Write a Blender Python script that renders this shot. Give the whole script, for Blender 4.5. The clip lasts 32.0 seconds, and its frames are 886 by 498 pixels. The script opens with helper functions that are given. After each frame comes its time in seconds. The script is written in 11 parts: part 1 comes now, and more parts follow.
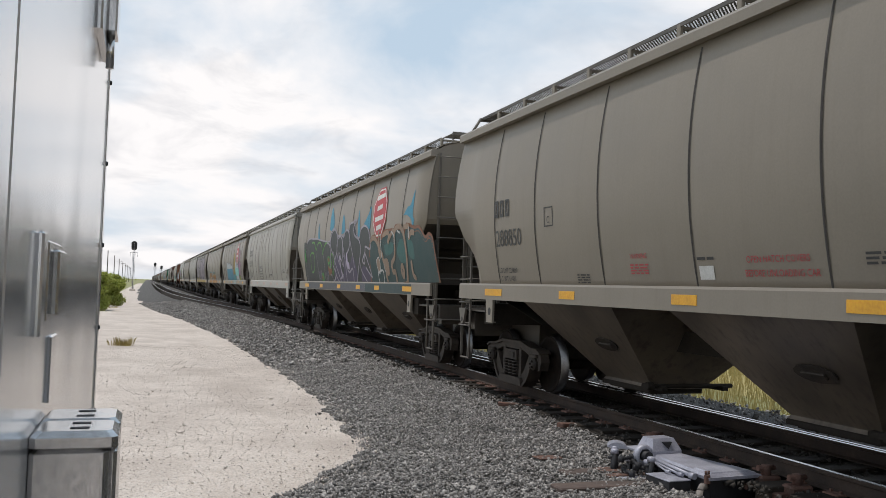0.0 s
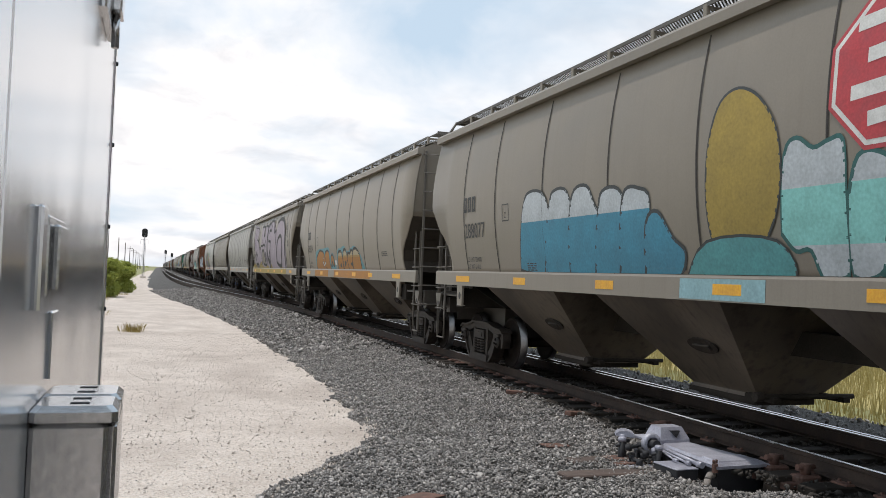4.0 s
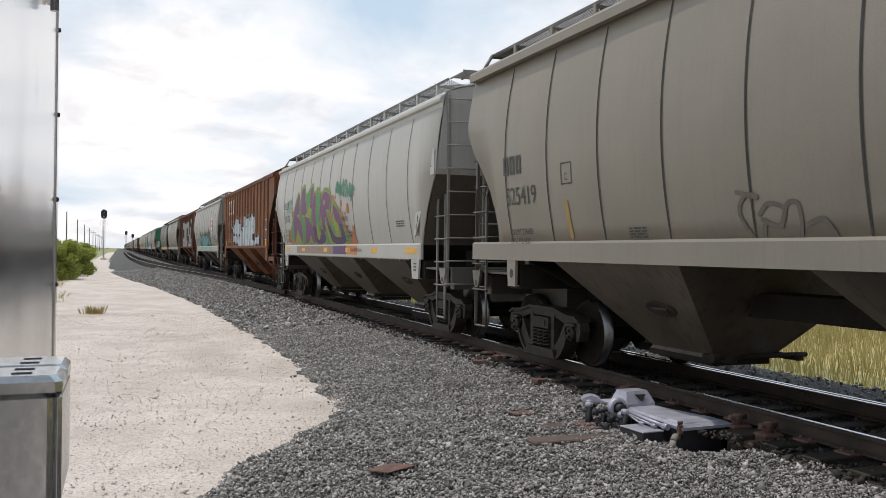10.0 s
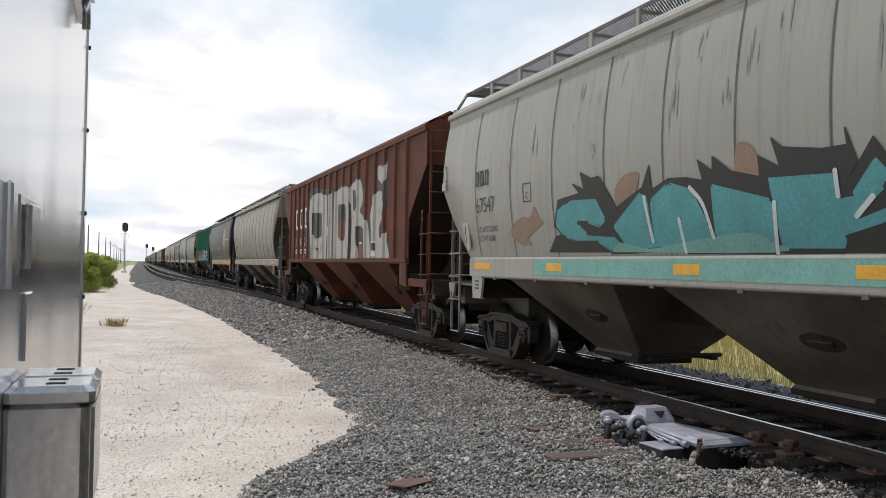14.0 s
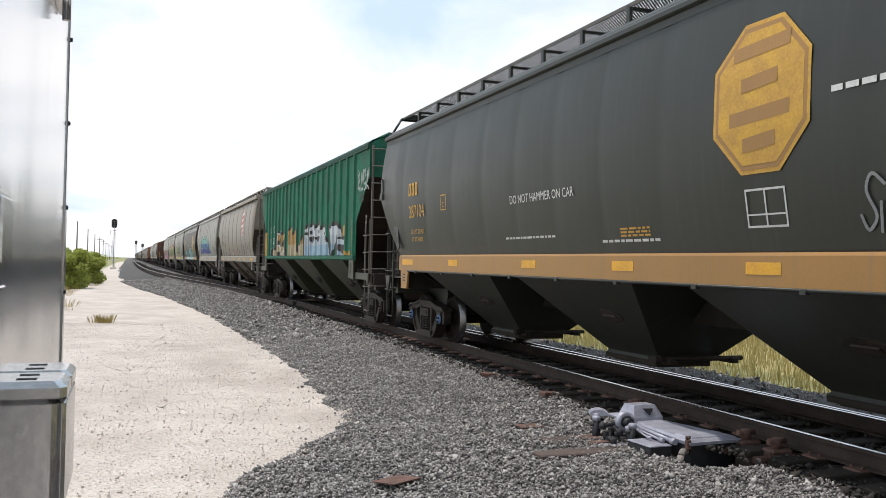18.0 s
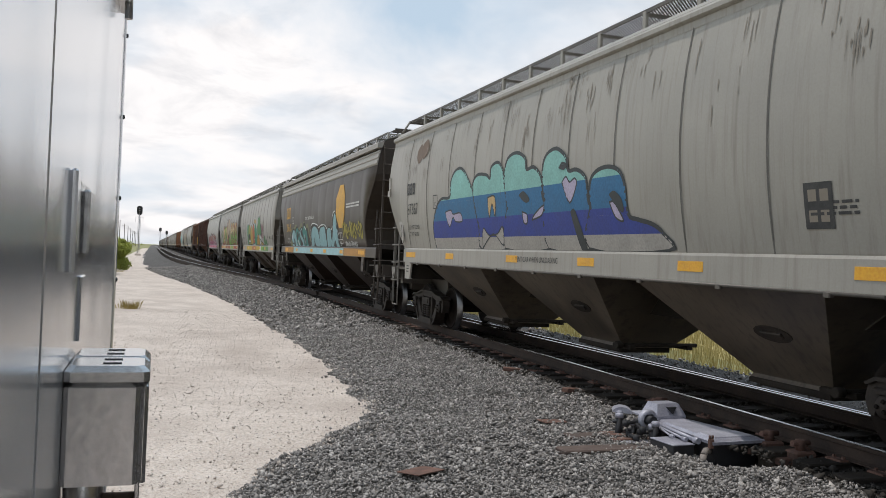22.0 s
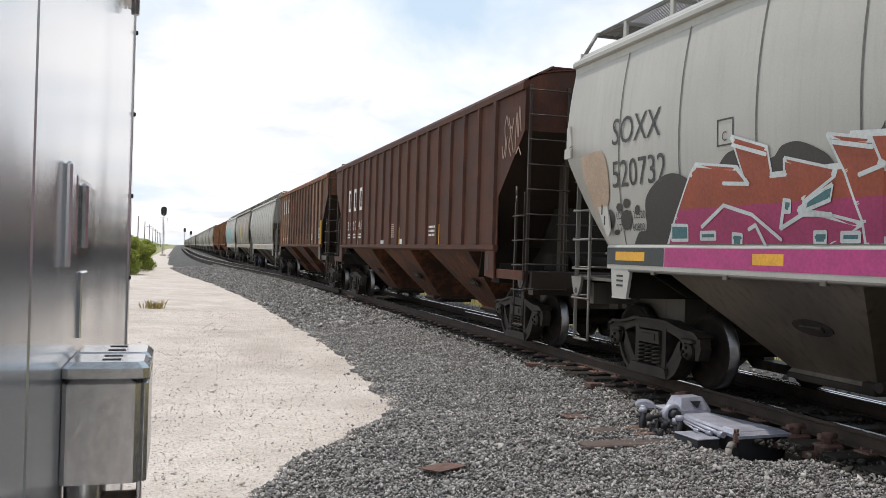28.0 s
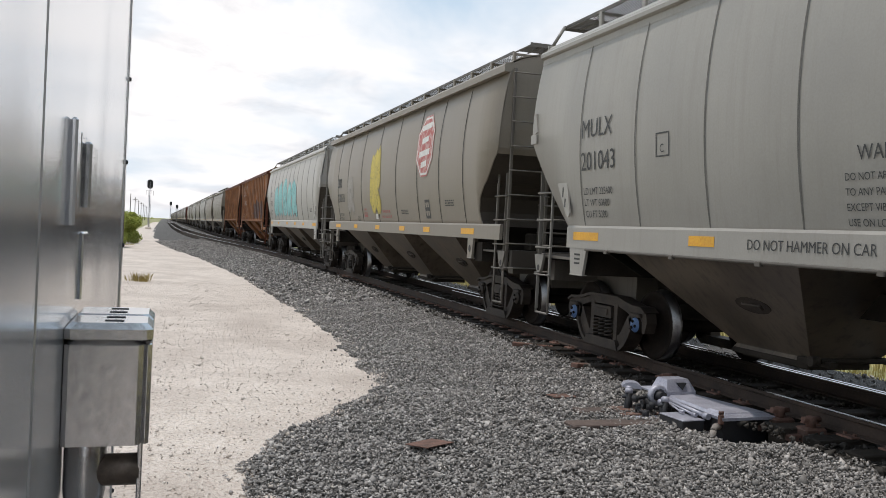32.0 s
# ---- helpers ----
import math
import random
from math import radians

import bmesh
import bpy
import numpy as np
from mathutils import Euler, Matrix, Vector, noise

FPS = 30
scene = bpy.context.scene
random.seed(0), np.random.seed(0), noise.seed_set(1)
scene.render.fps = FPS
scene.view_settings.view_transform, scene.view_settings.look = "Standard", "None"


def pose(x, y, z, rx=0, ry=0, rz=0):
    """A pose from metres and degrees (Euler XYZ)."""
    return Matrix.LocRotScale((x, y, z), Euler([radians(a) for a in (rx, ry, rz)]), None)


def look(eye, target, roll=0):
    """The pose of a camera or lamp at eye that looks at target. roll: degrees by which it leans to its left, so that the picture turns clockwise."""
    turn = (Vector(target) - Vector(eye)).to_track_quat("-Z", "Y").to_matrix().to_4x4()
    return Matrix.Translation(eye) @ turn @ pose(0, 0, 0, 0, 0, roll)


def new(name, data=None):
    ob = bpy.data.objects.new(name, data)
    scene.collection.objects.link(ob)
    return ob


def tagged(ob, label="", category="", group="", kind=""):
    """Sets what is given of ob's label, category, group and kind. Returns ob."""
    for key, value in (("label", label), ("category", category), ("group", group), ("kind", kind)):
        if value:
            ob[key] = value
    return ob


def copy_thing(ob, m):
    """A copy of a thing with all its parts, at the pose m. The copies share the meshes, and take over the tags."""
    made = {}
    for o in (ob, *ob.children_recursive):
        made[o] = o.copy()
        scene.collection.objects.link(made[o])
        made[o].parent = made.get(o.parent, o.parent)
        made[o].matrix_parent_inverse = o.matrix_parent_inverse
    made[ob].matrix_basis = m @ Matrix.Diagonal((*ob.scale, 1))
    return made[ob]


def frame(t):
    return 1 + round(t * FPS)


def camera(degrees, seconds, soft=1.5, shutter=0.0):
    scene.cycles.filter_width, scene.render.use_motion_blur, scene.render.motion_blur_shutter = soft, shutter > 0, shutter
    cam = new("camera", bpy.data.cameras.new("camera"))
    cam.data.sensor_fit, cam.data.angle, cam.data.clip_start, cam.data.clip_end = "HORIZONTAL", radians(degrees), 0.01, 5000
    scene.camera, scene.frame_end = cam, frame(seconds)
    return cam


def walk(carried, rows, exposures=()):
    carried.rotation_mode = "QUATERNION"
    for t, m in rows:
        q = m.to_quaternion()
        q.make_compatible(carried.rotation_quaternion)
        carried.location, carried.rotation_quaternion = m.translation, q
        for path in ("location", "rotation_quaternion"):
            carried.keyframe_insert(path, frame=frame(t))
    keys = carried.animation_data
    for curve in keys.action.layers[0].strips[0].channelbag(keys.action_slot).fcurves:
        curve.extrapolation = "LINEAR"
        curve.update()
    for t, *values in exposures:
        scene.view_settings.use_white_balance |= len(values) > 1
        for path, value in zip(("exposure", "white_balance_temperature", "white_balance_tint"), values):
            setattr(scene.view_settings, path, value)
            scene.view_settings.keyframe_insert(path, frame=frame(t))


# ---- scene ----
# World: x across the track (track centre at 7), y along it, away from the camera, z up from the rail head.
LENS = 54.0
cam = camera(LENS, 32.0, soft=0.5)
PATH = [
    (0, -0.014, -0.028, 1.628, -18.78, 2.58, 1.82),
    (0.5, -0.004, -0.016, 1.622, -19.36, 2.43, 1.7),
    (1, 0.006, -0.015, 1.622, -19.88, 2.62, 1.4),
    (1.5, 0.01, -0.042, 1.625, -19.87, 2.83, 1.18),
    (2, 0.011, -0.033, 1.62, -19.43, 2.71, 1.12),
    (2.5, -0, -0.033, 1.619, -18.17, 2.4, 1.34),
    (3, -0.002, -0.032, 1.616, -17.38, 2.19, 1.72),
    (3.5, 0.001, -0.025, 1.609, -17.63, 2.03, 1.99),
    (5.5, 0.009, 0.004, 1.607, -19.88, 1.25, 1.53),
    (6, 0.026, 0.004, 1.606, -19.72, 1.19, 1.29),
    (6.5, 0.044, 0.011, 1.598, -19.32, 1.25, 1.39),
    (7, 0.067, 0.005, 1.596, -18.93, 1.36, 1.65),
    (7.5, 0.064, -0.017, 1.596, -17.65, 1.91, 1.69),
    (8, 0.073, -0.003, 1.586, -17.17, 1.53, 1.49),
    (8.5, 0.071, 0.007, 1.582, -18.07, 0.51, 1.27),
    (9, 0.052, 0.017, 1.58, -19.17, 0.22, 1.14),
    (9.5, 0.038, 0.025, 1.578, -20.35, 0.12, 0.89),
    (10, 0.033, 0.026, 1.577, -20.45, 0.16, 0.68),
    (10.5, 0.036, 0.035, 1.574, -20.26, 0.03, 0.74),
    (11, 0.035, 0.039, 1.573, -20.23, 0.01, 0.98),
    (11.5, 0.029, 0.027, 1.579, -20.29, 0.48, 1.15),
    (12, 0.021, 0.008, 1.58, -19.98, 0.92, 1.19),
    (12.5, 0.022, 0.004, 1.578, -19.77, 0.99, 1.33),
    (13, 0.024, 0.007, 1.578, -19.65, 1.07, 1.26),
    (13.5, 0.019, -0.001, 1.581, -19.47, 1.15, 1.06),
    (14, 0.014, 0.003, 1.578, -19.26, 1.11, 1.01),
    (14.5, 0.026, -0.001, 1.576, -19.41, 1.07, 0.95),
    (15, 0.016, 0.002, 1.573, -19.25, 1.01, 0.94),
    (15.5, 0.013, -0.001, 1.573, -18.98, 0.98, 0.98),
    (17.5, 0.039, 0.017, 1.575, -19.91, 1.1, 1.14),
    (18, 0.039, 0.023, 1.573, -19.88, 0.95, 1.17),
    (18.5, 0.009, 0.011, 1.568, -19.02, 0.82, 1.39),
    (19, 0, -0, 1.57, -18.64, 0.84, 1.5),
    (19.5, 0.003, 0.013, 1.57, -18.84, 0.73, 1.46),
    (20, 0.004, 0.009, 1.571, -19.06, 0.75, 1.44),
    (20.5, 0.002, 0.005, 1.569, -19.04, 0.5, 1.4),
    (21, -0.02, -0.005, 1.581, -18.01, 0.36, 1.51),
    (21.5, -0.034, -0.023, 1.581, -17.52, 0.48, 2),
    (22, -0.054, -0.032, 1.582, -18.49, 0.47, 2.43),
    (22.5, -0.032, 0.031, 1.564, -20.27, -0.44, 2.65),
    (23, 0.007, 0.058, 1.566, -21.25, -0.59, 2.53),
    (23.5, 0.033, 0.059, 1.567, -21.14, 0.09, 2.05),
    (24, 0.033, 0.044, 1.566, -20.17, 0.6, 1.63),
    (24.5, 0.038, 0.04, 1.565, -19.47, 0.4, 1.6),
    (26.5, 0.046, 0.037, 1.56, -19.03, 0.37, 1.41),
    (27, 0.029, 0.036, 1.559, -18.9, 0.3, 1.51),
    (27.5, 0.002, 0.021, 1.563, -17.85, 0.07, 1.48),
    (28, -0.01, -0.004, 1.572, -17, 0.19, 1.66),
    (28.5, -0.007, -0.002, 1.574, -16.77, 0.25, 2.04),
    (29, -0.006, 0.012, 1.568, -16.56, -0.09, 2.17),
    (29.5, -0.005, 0.02, 1.557, -16.61, -0.76, 2.43),
    (30, 0.001, 0.037, 1.549, -16.46, -1.63, 2.81),
    (30.5, 0.001, 0.034, 1.55, -16.35, -1.63, 3.05),
    (31, -0.004, 0.015, 1.556, -16.36, -1.12, 2.93),
    (31.5, -0.015, 0.003, 1.554, -16.45, -1.04, 2.92),
    (32, -0.041, 0.024, 1.549, -17.86, -1.13, 2.88),
]
EXPOSURES = [(t, e, 6600, 12.5) for t, e in ((0.0, -1.29), (1.0, -1.17), (2.0, -1.20), (3.0, -1.50), (3.5, -1.24), (5.5, -1.05), (6.0, -1.08), (7.0, -1.2), (8.0, -1.50), (9.0, -1.12), (11.0, -1.19), (12.0, -1.02), (13.0, -1.04), (14.0, -1.13), (15.0, -1.0), (18.0, -0.88), (20.0, -1.04), (22.0, -1.27), (23.0, -0.68), (24.0, -0.92), (26.5, -1.06), (27.0, -1.0), (28.0, -1.0), (30.0, -0.86), (31.0, -1.0), (32.0, -1.14))]
walk(cam, [(t, pose(x, y, z, 90 + p, -r, w)) for t, x, y, z, w, p, r in PATH], EXPOSURES)

# ---------------------------------------------------------------- light
SUN_DIR = Vector((-0.20, 0.12, 0.97)).normalized()
world = bpy.data.worlds.new("sky")
scene.world = world
world.use_nodes = True
wn, wl = world.node_tree.nodes, world.node_tree.links
wn.clear()
w_out, w_bg = wn.new("ShaderNodeOutputWorld"), wn.new("ShaderNodeBackground")
w_sky = wn.new("ShaderNodeTexSky")
w_sky.sky_type, w_sky.sun_disc = "NISHITA", False
w_sky.sun_elevation = math.asin(SUN_DIR.z)
w_sky.sun_rotation = math.atan2(SUN_DIR.x, SUN_DIR.y)
w_sky.air_density, w_sky.dust_density, w_sky.ozone_density = 1.0, 2.0, 1.0
w_geo = wn.new("ShaderNodeTexCoord")
w_sep = wn.new("ShaderNodeSeparateXYZ")
wl.new(w_geo.outputs["Generated"], w_sep.inputs[0])
# cloud deck: directions laid out on a flat sheet overhead, stretched towards the horizon
w_zz = wn.new("ShaderNodeMath"); w_zz.operation = "MAXIMUM"; w_zz.inputs[1].default_value = 0.0
wl.new(w_sep.outputs[2], w_zz.inputs[0])
w_za = wn.new("ShaderNodeMath"); w_za.operation = "ADD"; w_za.inputs[1].default_value = 0.22
wl.new(w_zz.outputs[0], w_za.inputs[0])
w_dx = wn.new("ShaderNodeMath"); w_dx.operation = "DIVIDE"
w_dy = wn.new("ShaderNodeMath"); w_dy.operation = "DIVIDE"
for node, axis in ((w_dx, 0), (w_dy, 1)):
    wl.new(w_sep.outputs[axis], node.inputs[0])
    wl.new(w_za.outputs[0], node.inputs[1])
w_cmb = wn.new("ShaderNodeCombineXYZ")
wl.new(w_dx.outputs[0], w_cmb.inputs[0])
wl.new(w_dy.outputs[0], w_cmb.inputs[1])


def cloud_noise(scale, detail, rough, shift):
    n = wn.new("ShaderNodeTexNoise")
    m = wn.new("ShaderNodeMapping")
    m.inputs["Location"].default_value = shift
    wl.new(w_cmb.outputs[0], m.inputs[0])
    wl.new(m.outputs[0], n.inputs["Vector"])
    n.inputs["Scale"].default_value, n.inputs["Detail"].default_value, n.inputs["Roughness"].default_value = scale, detail, rough
    n.inputs["Distortion"].default_value = 0.4
    return n.outputs[0]


def w_ramp(source, stops):
    r = wn.new("ShaderNodeValToRGB")
    els = r.color_ramp.elements
    while len(els) < len(stops):
        els.new(0.5)
    for e, (p, c) in zip(els, stops):
        e.position, e.color = p, (*c, 1)
    wl.new(source, r.inputs[0])
    return r.outputs[0]


CLOUD_SHIFT = (3.1, 1.4, 0.0)
w_low = wn.new("ShaderNodeMath"); w_low.operation = "MULTIPLY_ADD"
w_low.inputs[1].default_value, w_low.inputs[2].default_value = -0.34, 0.10
wl.new(w_zz.outputs[0], w_low.inputs[0])
w_sum = wn.new("ShaderNodeMath"); w_sum.operation = "ADD"
wl.new(cloud_noise(1.1, 9, 0.55, CLOUD_SHIFT), w_sum.inputs[0]); wl.new(w_low.outputs[0], w_sum.inputs[1])
w_mask = w_ramp(w_sum.outputs[0], [(0.38, (0, 0, 0)), (0.62, (1, 1, 1))])
w_tone = w_ramp(cloud_noise(3.0, 8, 0.6, (7.3, 2.2, 0.0)), [(0.30, (18.0, 18.4, 19.0)), (0.52, (24.0, 24.0, 24.0))])
w_mix = wn.new("ShaderNodeMix"); w_mix.data_type = "RGBA"
wl.new(w_mask, w_mix.inputs["Factor"])
w_haze = wn.new("ShaderNodeMix"); w_haze.data_type = "RGBA"
w_haze.inputs["Factor"].default_value = 0.72
w_haze.inputs["B"].default_value = (16.5, 21.0, 25.0, 1)
wl.new(w_sky.outputs[0], w_haze.inputs["A"])
wl.new(w_haze.outputs["Result"], w_mix.inputs["A"])
wl.new(w_tone, w_mix.inputs["B"])
wl.new(w_mix.outputs["Result"], w_bg.inputs[0])
w_bg.inputs[1].default_value = 0.1
wl.new(w_bg.outputs[0], w_out.inputs[0])

sun = new("sun", bpy.data.lights.new("sun", "SUN"))
sun.data.energy, sun.data.angle, sun.data.color = 5.0, radians(0.6), (1.0, 0.95, 0.87)
sun.matrix_world = look((0, 0, 40), Vector((0, 0, 40)) - SUN_DIR)


# ---------------------------------------------------------------- materials
def surface(name, base, second=None, rough=0.7, metal=0.0, scale=6.0, fine=60.0, bump=0.15, spread=(0.35, 0.7),
            streak=0.0, streak_colour=(0.12, 0.09, 0.06), distance=0.01, tint=0.0, spec=0.5, stretch=(1, 1, 1), grit=0.35, runs=(0.5, 0.78)):
    """Two scales of colour variation, fine relief, optional run-down streaks."""
    m = bpy.data.materials.new(name)
    m.use_nodes = True
    n, l = m.node_tree.nodes, m.node_tree.links
    b = n["Principled BSDF"]
    b.inputs["Roughness"].default_value, b.inputs["Metallic"].default_value = rough, metal
    b.inputs["Specular IOR Level"].default_value = spec
    tc = n.new("ShaderNodeTexCoord")
    mp = n.new("ShaderNodeMapping")
    mp.inputs["Scale"].default_value = stretch
    l.new(tc.outputs["Object"], mp.inputs[0])
    info = n.new("ShaderNodeObjectInfo")
    off = n.new("ShaderNodeVectorMath"); off.operation = "ADD"
    sc = n.new("ShaderNodeVectorMath"); sc.operation = "SCALE"; sc.inputs["Scale"].default_value = 0.0 if tint == 0 else 37.0
    l.new(info.outputs["Random"], sc.inputs[0])
    l.new(mp.outputs[0], off.inputs[0]); l.new(sc.outputs[0], off.inputs[1])
    big = n.new("ShaderNodeTexNoise"); big.inputs["Scale"].default_value = scale; big.inputs["Detail"].default_value = 6
    small = n.new("ShaderNodeTexNoise"); small.inputs["Scale"].default_value = fine; small.inputs["Detail"].default_value = 4
    l.new(off.outputs[0], big.inputs["Vector"]); l.new(off.outputs[0], small.inputs["Vector"])
    ramp = n.new("ShaderNodeValToRGB")
    second = second or tuple(c * 0.72 for c in base)
    ramp.color_ramp.elements[0].position, ramp.color_ramp.elements[0].color = spread[0], (*second, 1)
    ramp.color_ramp.elements[1].position, ramp.color_ramp.elements[1].color = spread[1], (*base, 1)
    l.new(big.outputs[0], ramp.inputs[0])
    grain = n.new("ShaderNodeMix"); grain.data_type = "RGBA"; grain.blend_type = "OVERLAY"; grain.inputs["Factor"].default_value = grit
    l.new(ramp.outputs[0], grain.inputs["A"]); l.new(small.outputs[0], grain.inputs["B"])
    colour = grain.outputs["Result"]
    if streak:
        sm = n.new("ShaderNodeMapping"); sm.inputs["Scale"].default_value = (3.0, 5.0, 0.22)
        l.new(off.outputs[0], sm.inputs[0])
        sn = n.new("ShaderNodeTexNoise"); sn.inputs["Scale"].default_value = 2.2; sn.inputs["Detail"].default_value = 7; sn.inputs["Roughness"].default_value = 0.65
        l.new(sm.outputs[0], sn.inputs["Vector"])
        sr = n.new("ShaderNodeValToRGB")
        sr.color_ramp.elements[0].position, sr.color_ramp.elements[0].color = runs[0], (0, 0, 0, 1)
        sr.color_ramp.elements[1].position, sr.color_ramp.elements[1].color = runs[1], (streak, streak, streak, 1)
        l.new(sn.outputs[0], sr.inputs[0])
        sx = n.new("ShaderNodeMix"); sx.data_type = "RGBA"
        l.new(sr.outputs[0], sx.inputs["Factor"]); l.new(colour, sx.inputs["A"])
        sx.inputs["B"].default_value = (*streak_colour, 1)
        colour = sx.outputs["Result"]
    if tint:
        hv = n.new("ShaderNodeHueSaturation")
        mr = n.new("ShaderNodeMapRange")
        mr.inputs["To Min"].default_value, mr.inputs["To Max"].default_value = 1 - tint, 1 + tint
        l.new(info.outputs["Random"], mr.inputs[0]); l.new(mr.outputs[0], hv.inputs["Value"])
        l.new(colour, hv.inputs["Color"])
        colour = hv.outputs[0]
    l.new(colour, b.inputs["Base Color"])
    rr = n.new("ShaderNodeMapRange")
    rr.inputs["To Min"].default_value, rr.inputs["To Max"].default_value = max(0.02, rough - 0.12), min(1, rough + 0.12)
    l.new(big.outputs[0], rr.inputs[0]); l.new(rr.outputs[0], b.inputs["Roughness"])
    if bump:
        bp = n.new("ShaderNodeBump"); bp.inputs["Strength"].default_value, bp.inputs["Distance"].default_value = bump, distance
        l.new(small.outputs[0], bp.inputs["Height"]); l.new(bp.outputs[0], b.inputs["Normal"])
    return m


def island_stones(name, dark, light, rough=0.9):
    """Loose stones joined in one mesh, each with its own shade."""
    m = surface(name, light, dark, rough, scale=9, fine=160, bump=0.0)
    n, l = m.node_tree.nodes, m.node_tree.links
    g = n.new("ShaderNodeNewGeometry")
    r = n.new("ShaderNodeValToRGB")
    r.color_ramp.elements[0].position, r.color_ramp.elements[0].color = 0.0, (*dark, 1)
    r.color_ramp.elements[1].position, r.color_ramp.elements[1].color = 1.0, (*light, 1)
    mid = r.color_ramp.elements.new(0.75)
    mid.color = (*[(a + b) / 2 for a, b in zip(dark, light)], 1)
    l.new(g.outputs["Random Per Island"], r.inputs[0])
    x = n.new("ShaderNodeMix"); x.data_type = "RGBA"; x.inputs["Factor"].default_value = 0.75
    b = n["Principled BSDF"]
    l.new(b.inputs["Base Color"].links[0].from_socket, x.inputs["A"]); l.new(r.outputs[0], x.inputs["B"])
    l.new(x.outputs["Result"], b.inputs["Base Color"])
    return m


def paint(name, base, rough=0.45, streak=0.25, dirt=(0.16, 0.13, 0.10), metal=0.0, second=None, rusty=False):
    if rusty:
        return surface(name, base, second or tuple(c * 0.6 for c in base), 0.68, 0.0, scale=1.7, fine=26, bump=0.06, grit=0.45, streak=streak, streak_colour=dirt, spread=(0.40, 0.60), tint=0.05, spec=0.25, runs=(0.42, 0.62))
    return surface(name, base, second or tuple(c * 0.86 for c in base), rough, metal, scale=0.9, fine=45, bump=0.02, grit=0.10, streak=streak,
                   streak_colour=dirt, spread=(0.3, 0.65), tint=0.03)


def gritty(m, speck):
    """Adds small dark grains to a ground."""
    n, l = m.node_tree.nodes, m.node_tree.links
    b = n["Principled BSDF"]
    tc = n.new("ShaderNodeTexCoord")
    colour = b.inputs["Base Color"].links[0].from_socket
    for scale, low, high, amount in ((22.0, 0.54, 0.66, 0.85), (60.0, 0.52, 0.62, 0.75), (3.0, 0.50, 0.75, 0.35)):
        t = n.new("ShaderNodeTexNoise"); t.inputs["Scale"].default_value, t.inputs["Detail"].default_value, t.inputs["Roughness"].default_value = scale, 5, 0.7
        l.new(tc.outputs["Object"], t.inputs["Vector"])
        r = n.new("ShaderNodeMapRange"); r.inputs["From Min"].default_value, r.inputs["From Max"].default_value, r.inputs["To Max"].default_value = low, high, amount
        l.new(t.outputs[0], r.inputs[0])
        x = n.new("ShaderNodeMix"); x.data_type = "RGBA"; x.inputs["B"].default_value = (*speck, 1)
        l.new(r.outputs[0], x.inputs["Factor"]); l.new(colour, x.inputs["A"])
        colour = x.outputs["Result"]
    l.new(colour, b.inputs["Base Color"])
    return m


def thin_leaf(m, share=0.45):
    """Lets part of the light through a thin blade."""
    n, l = m.node_tree.nodes, m.node_tree.links
    b = n["Principled BSDF"]
    t, x = n.new("ShaderNodeBsdfTranslucent"), n.new("ShaderNodeMixShader")
    x.inputs[0].default_value = share
    l.new(b.inputs["Base Color"].links[0].from_socket, t.inputs["Color"])
    l.new(b.outputs[0], x.inputs[1]); l.new(t.outputs[0], x.inputs[2])
    l.new(x.outputs[0], n["Material Output"].inputs["Surface"])
    return m


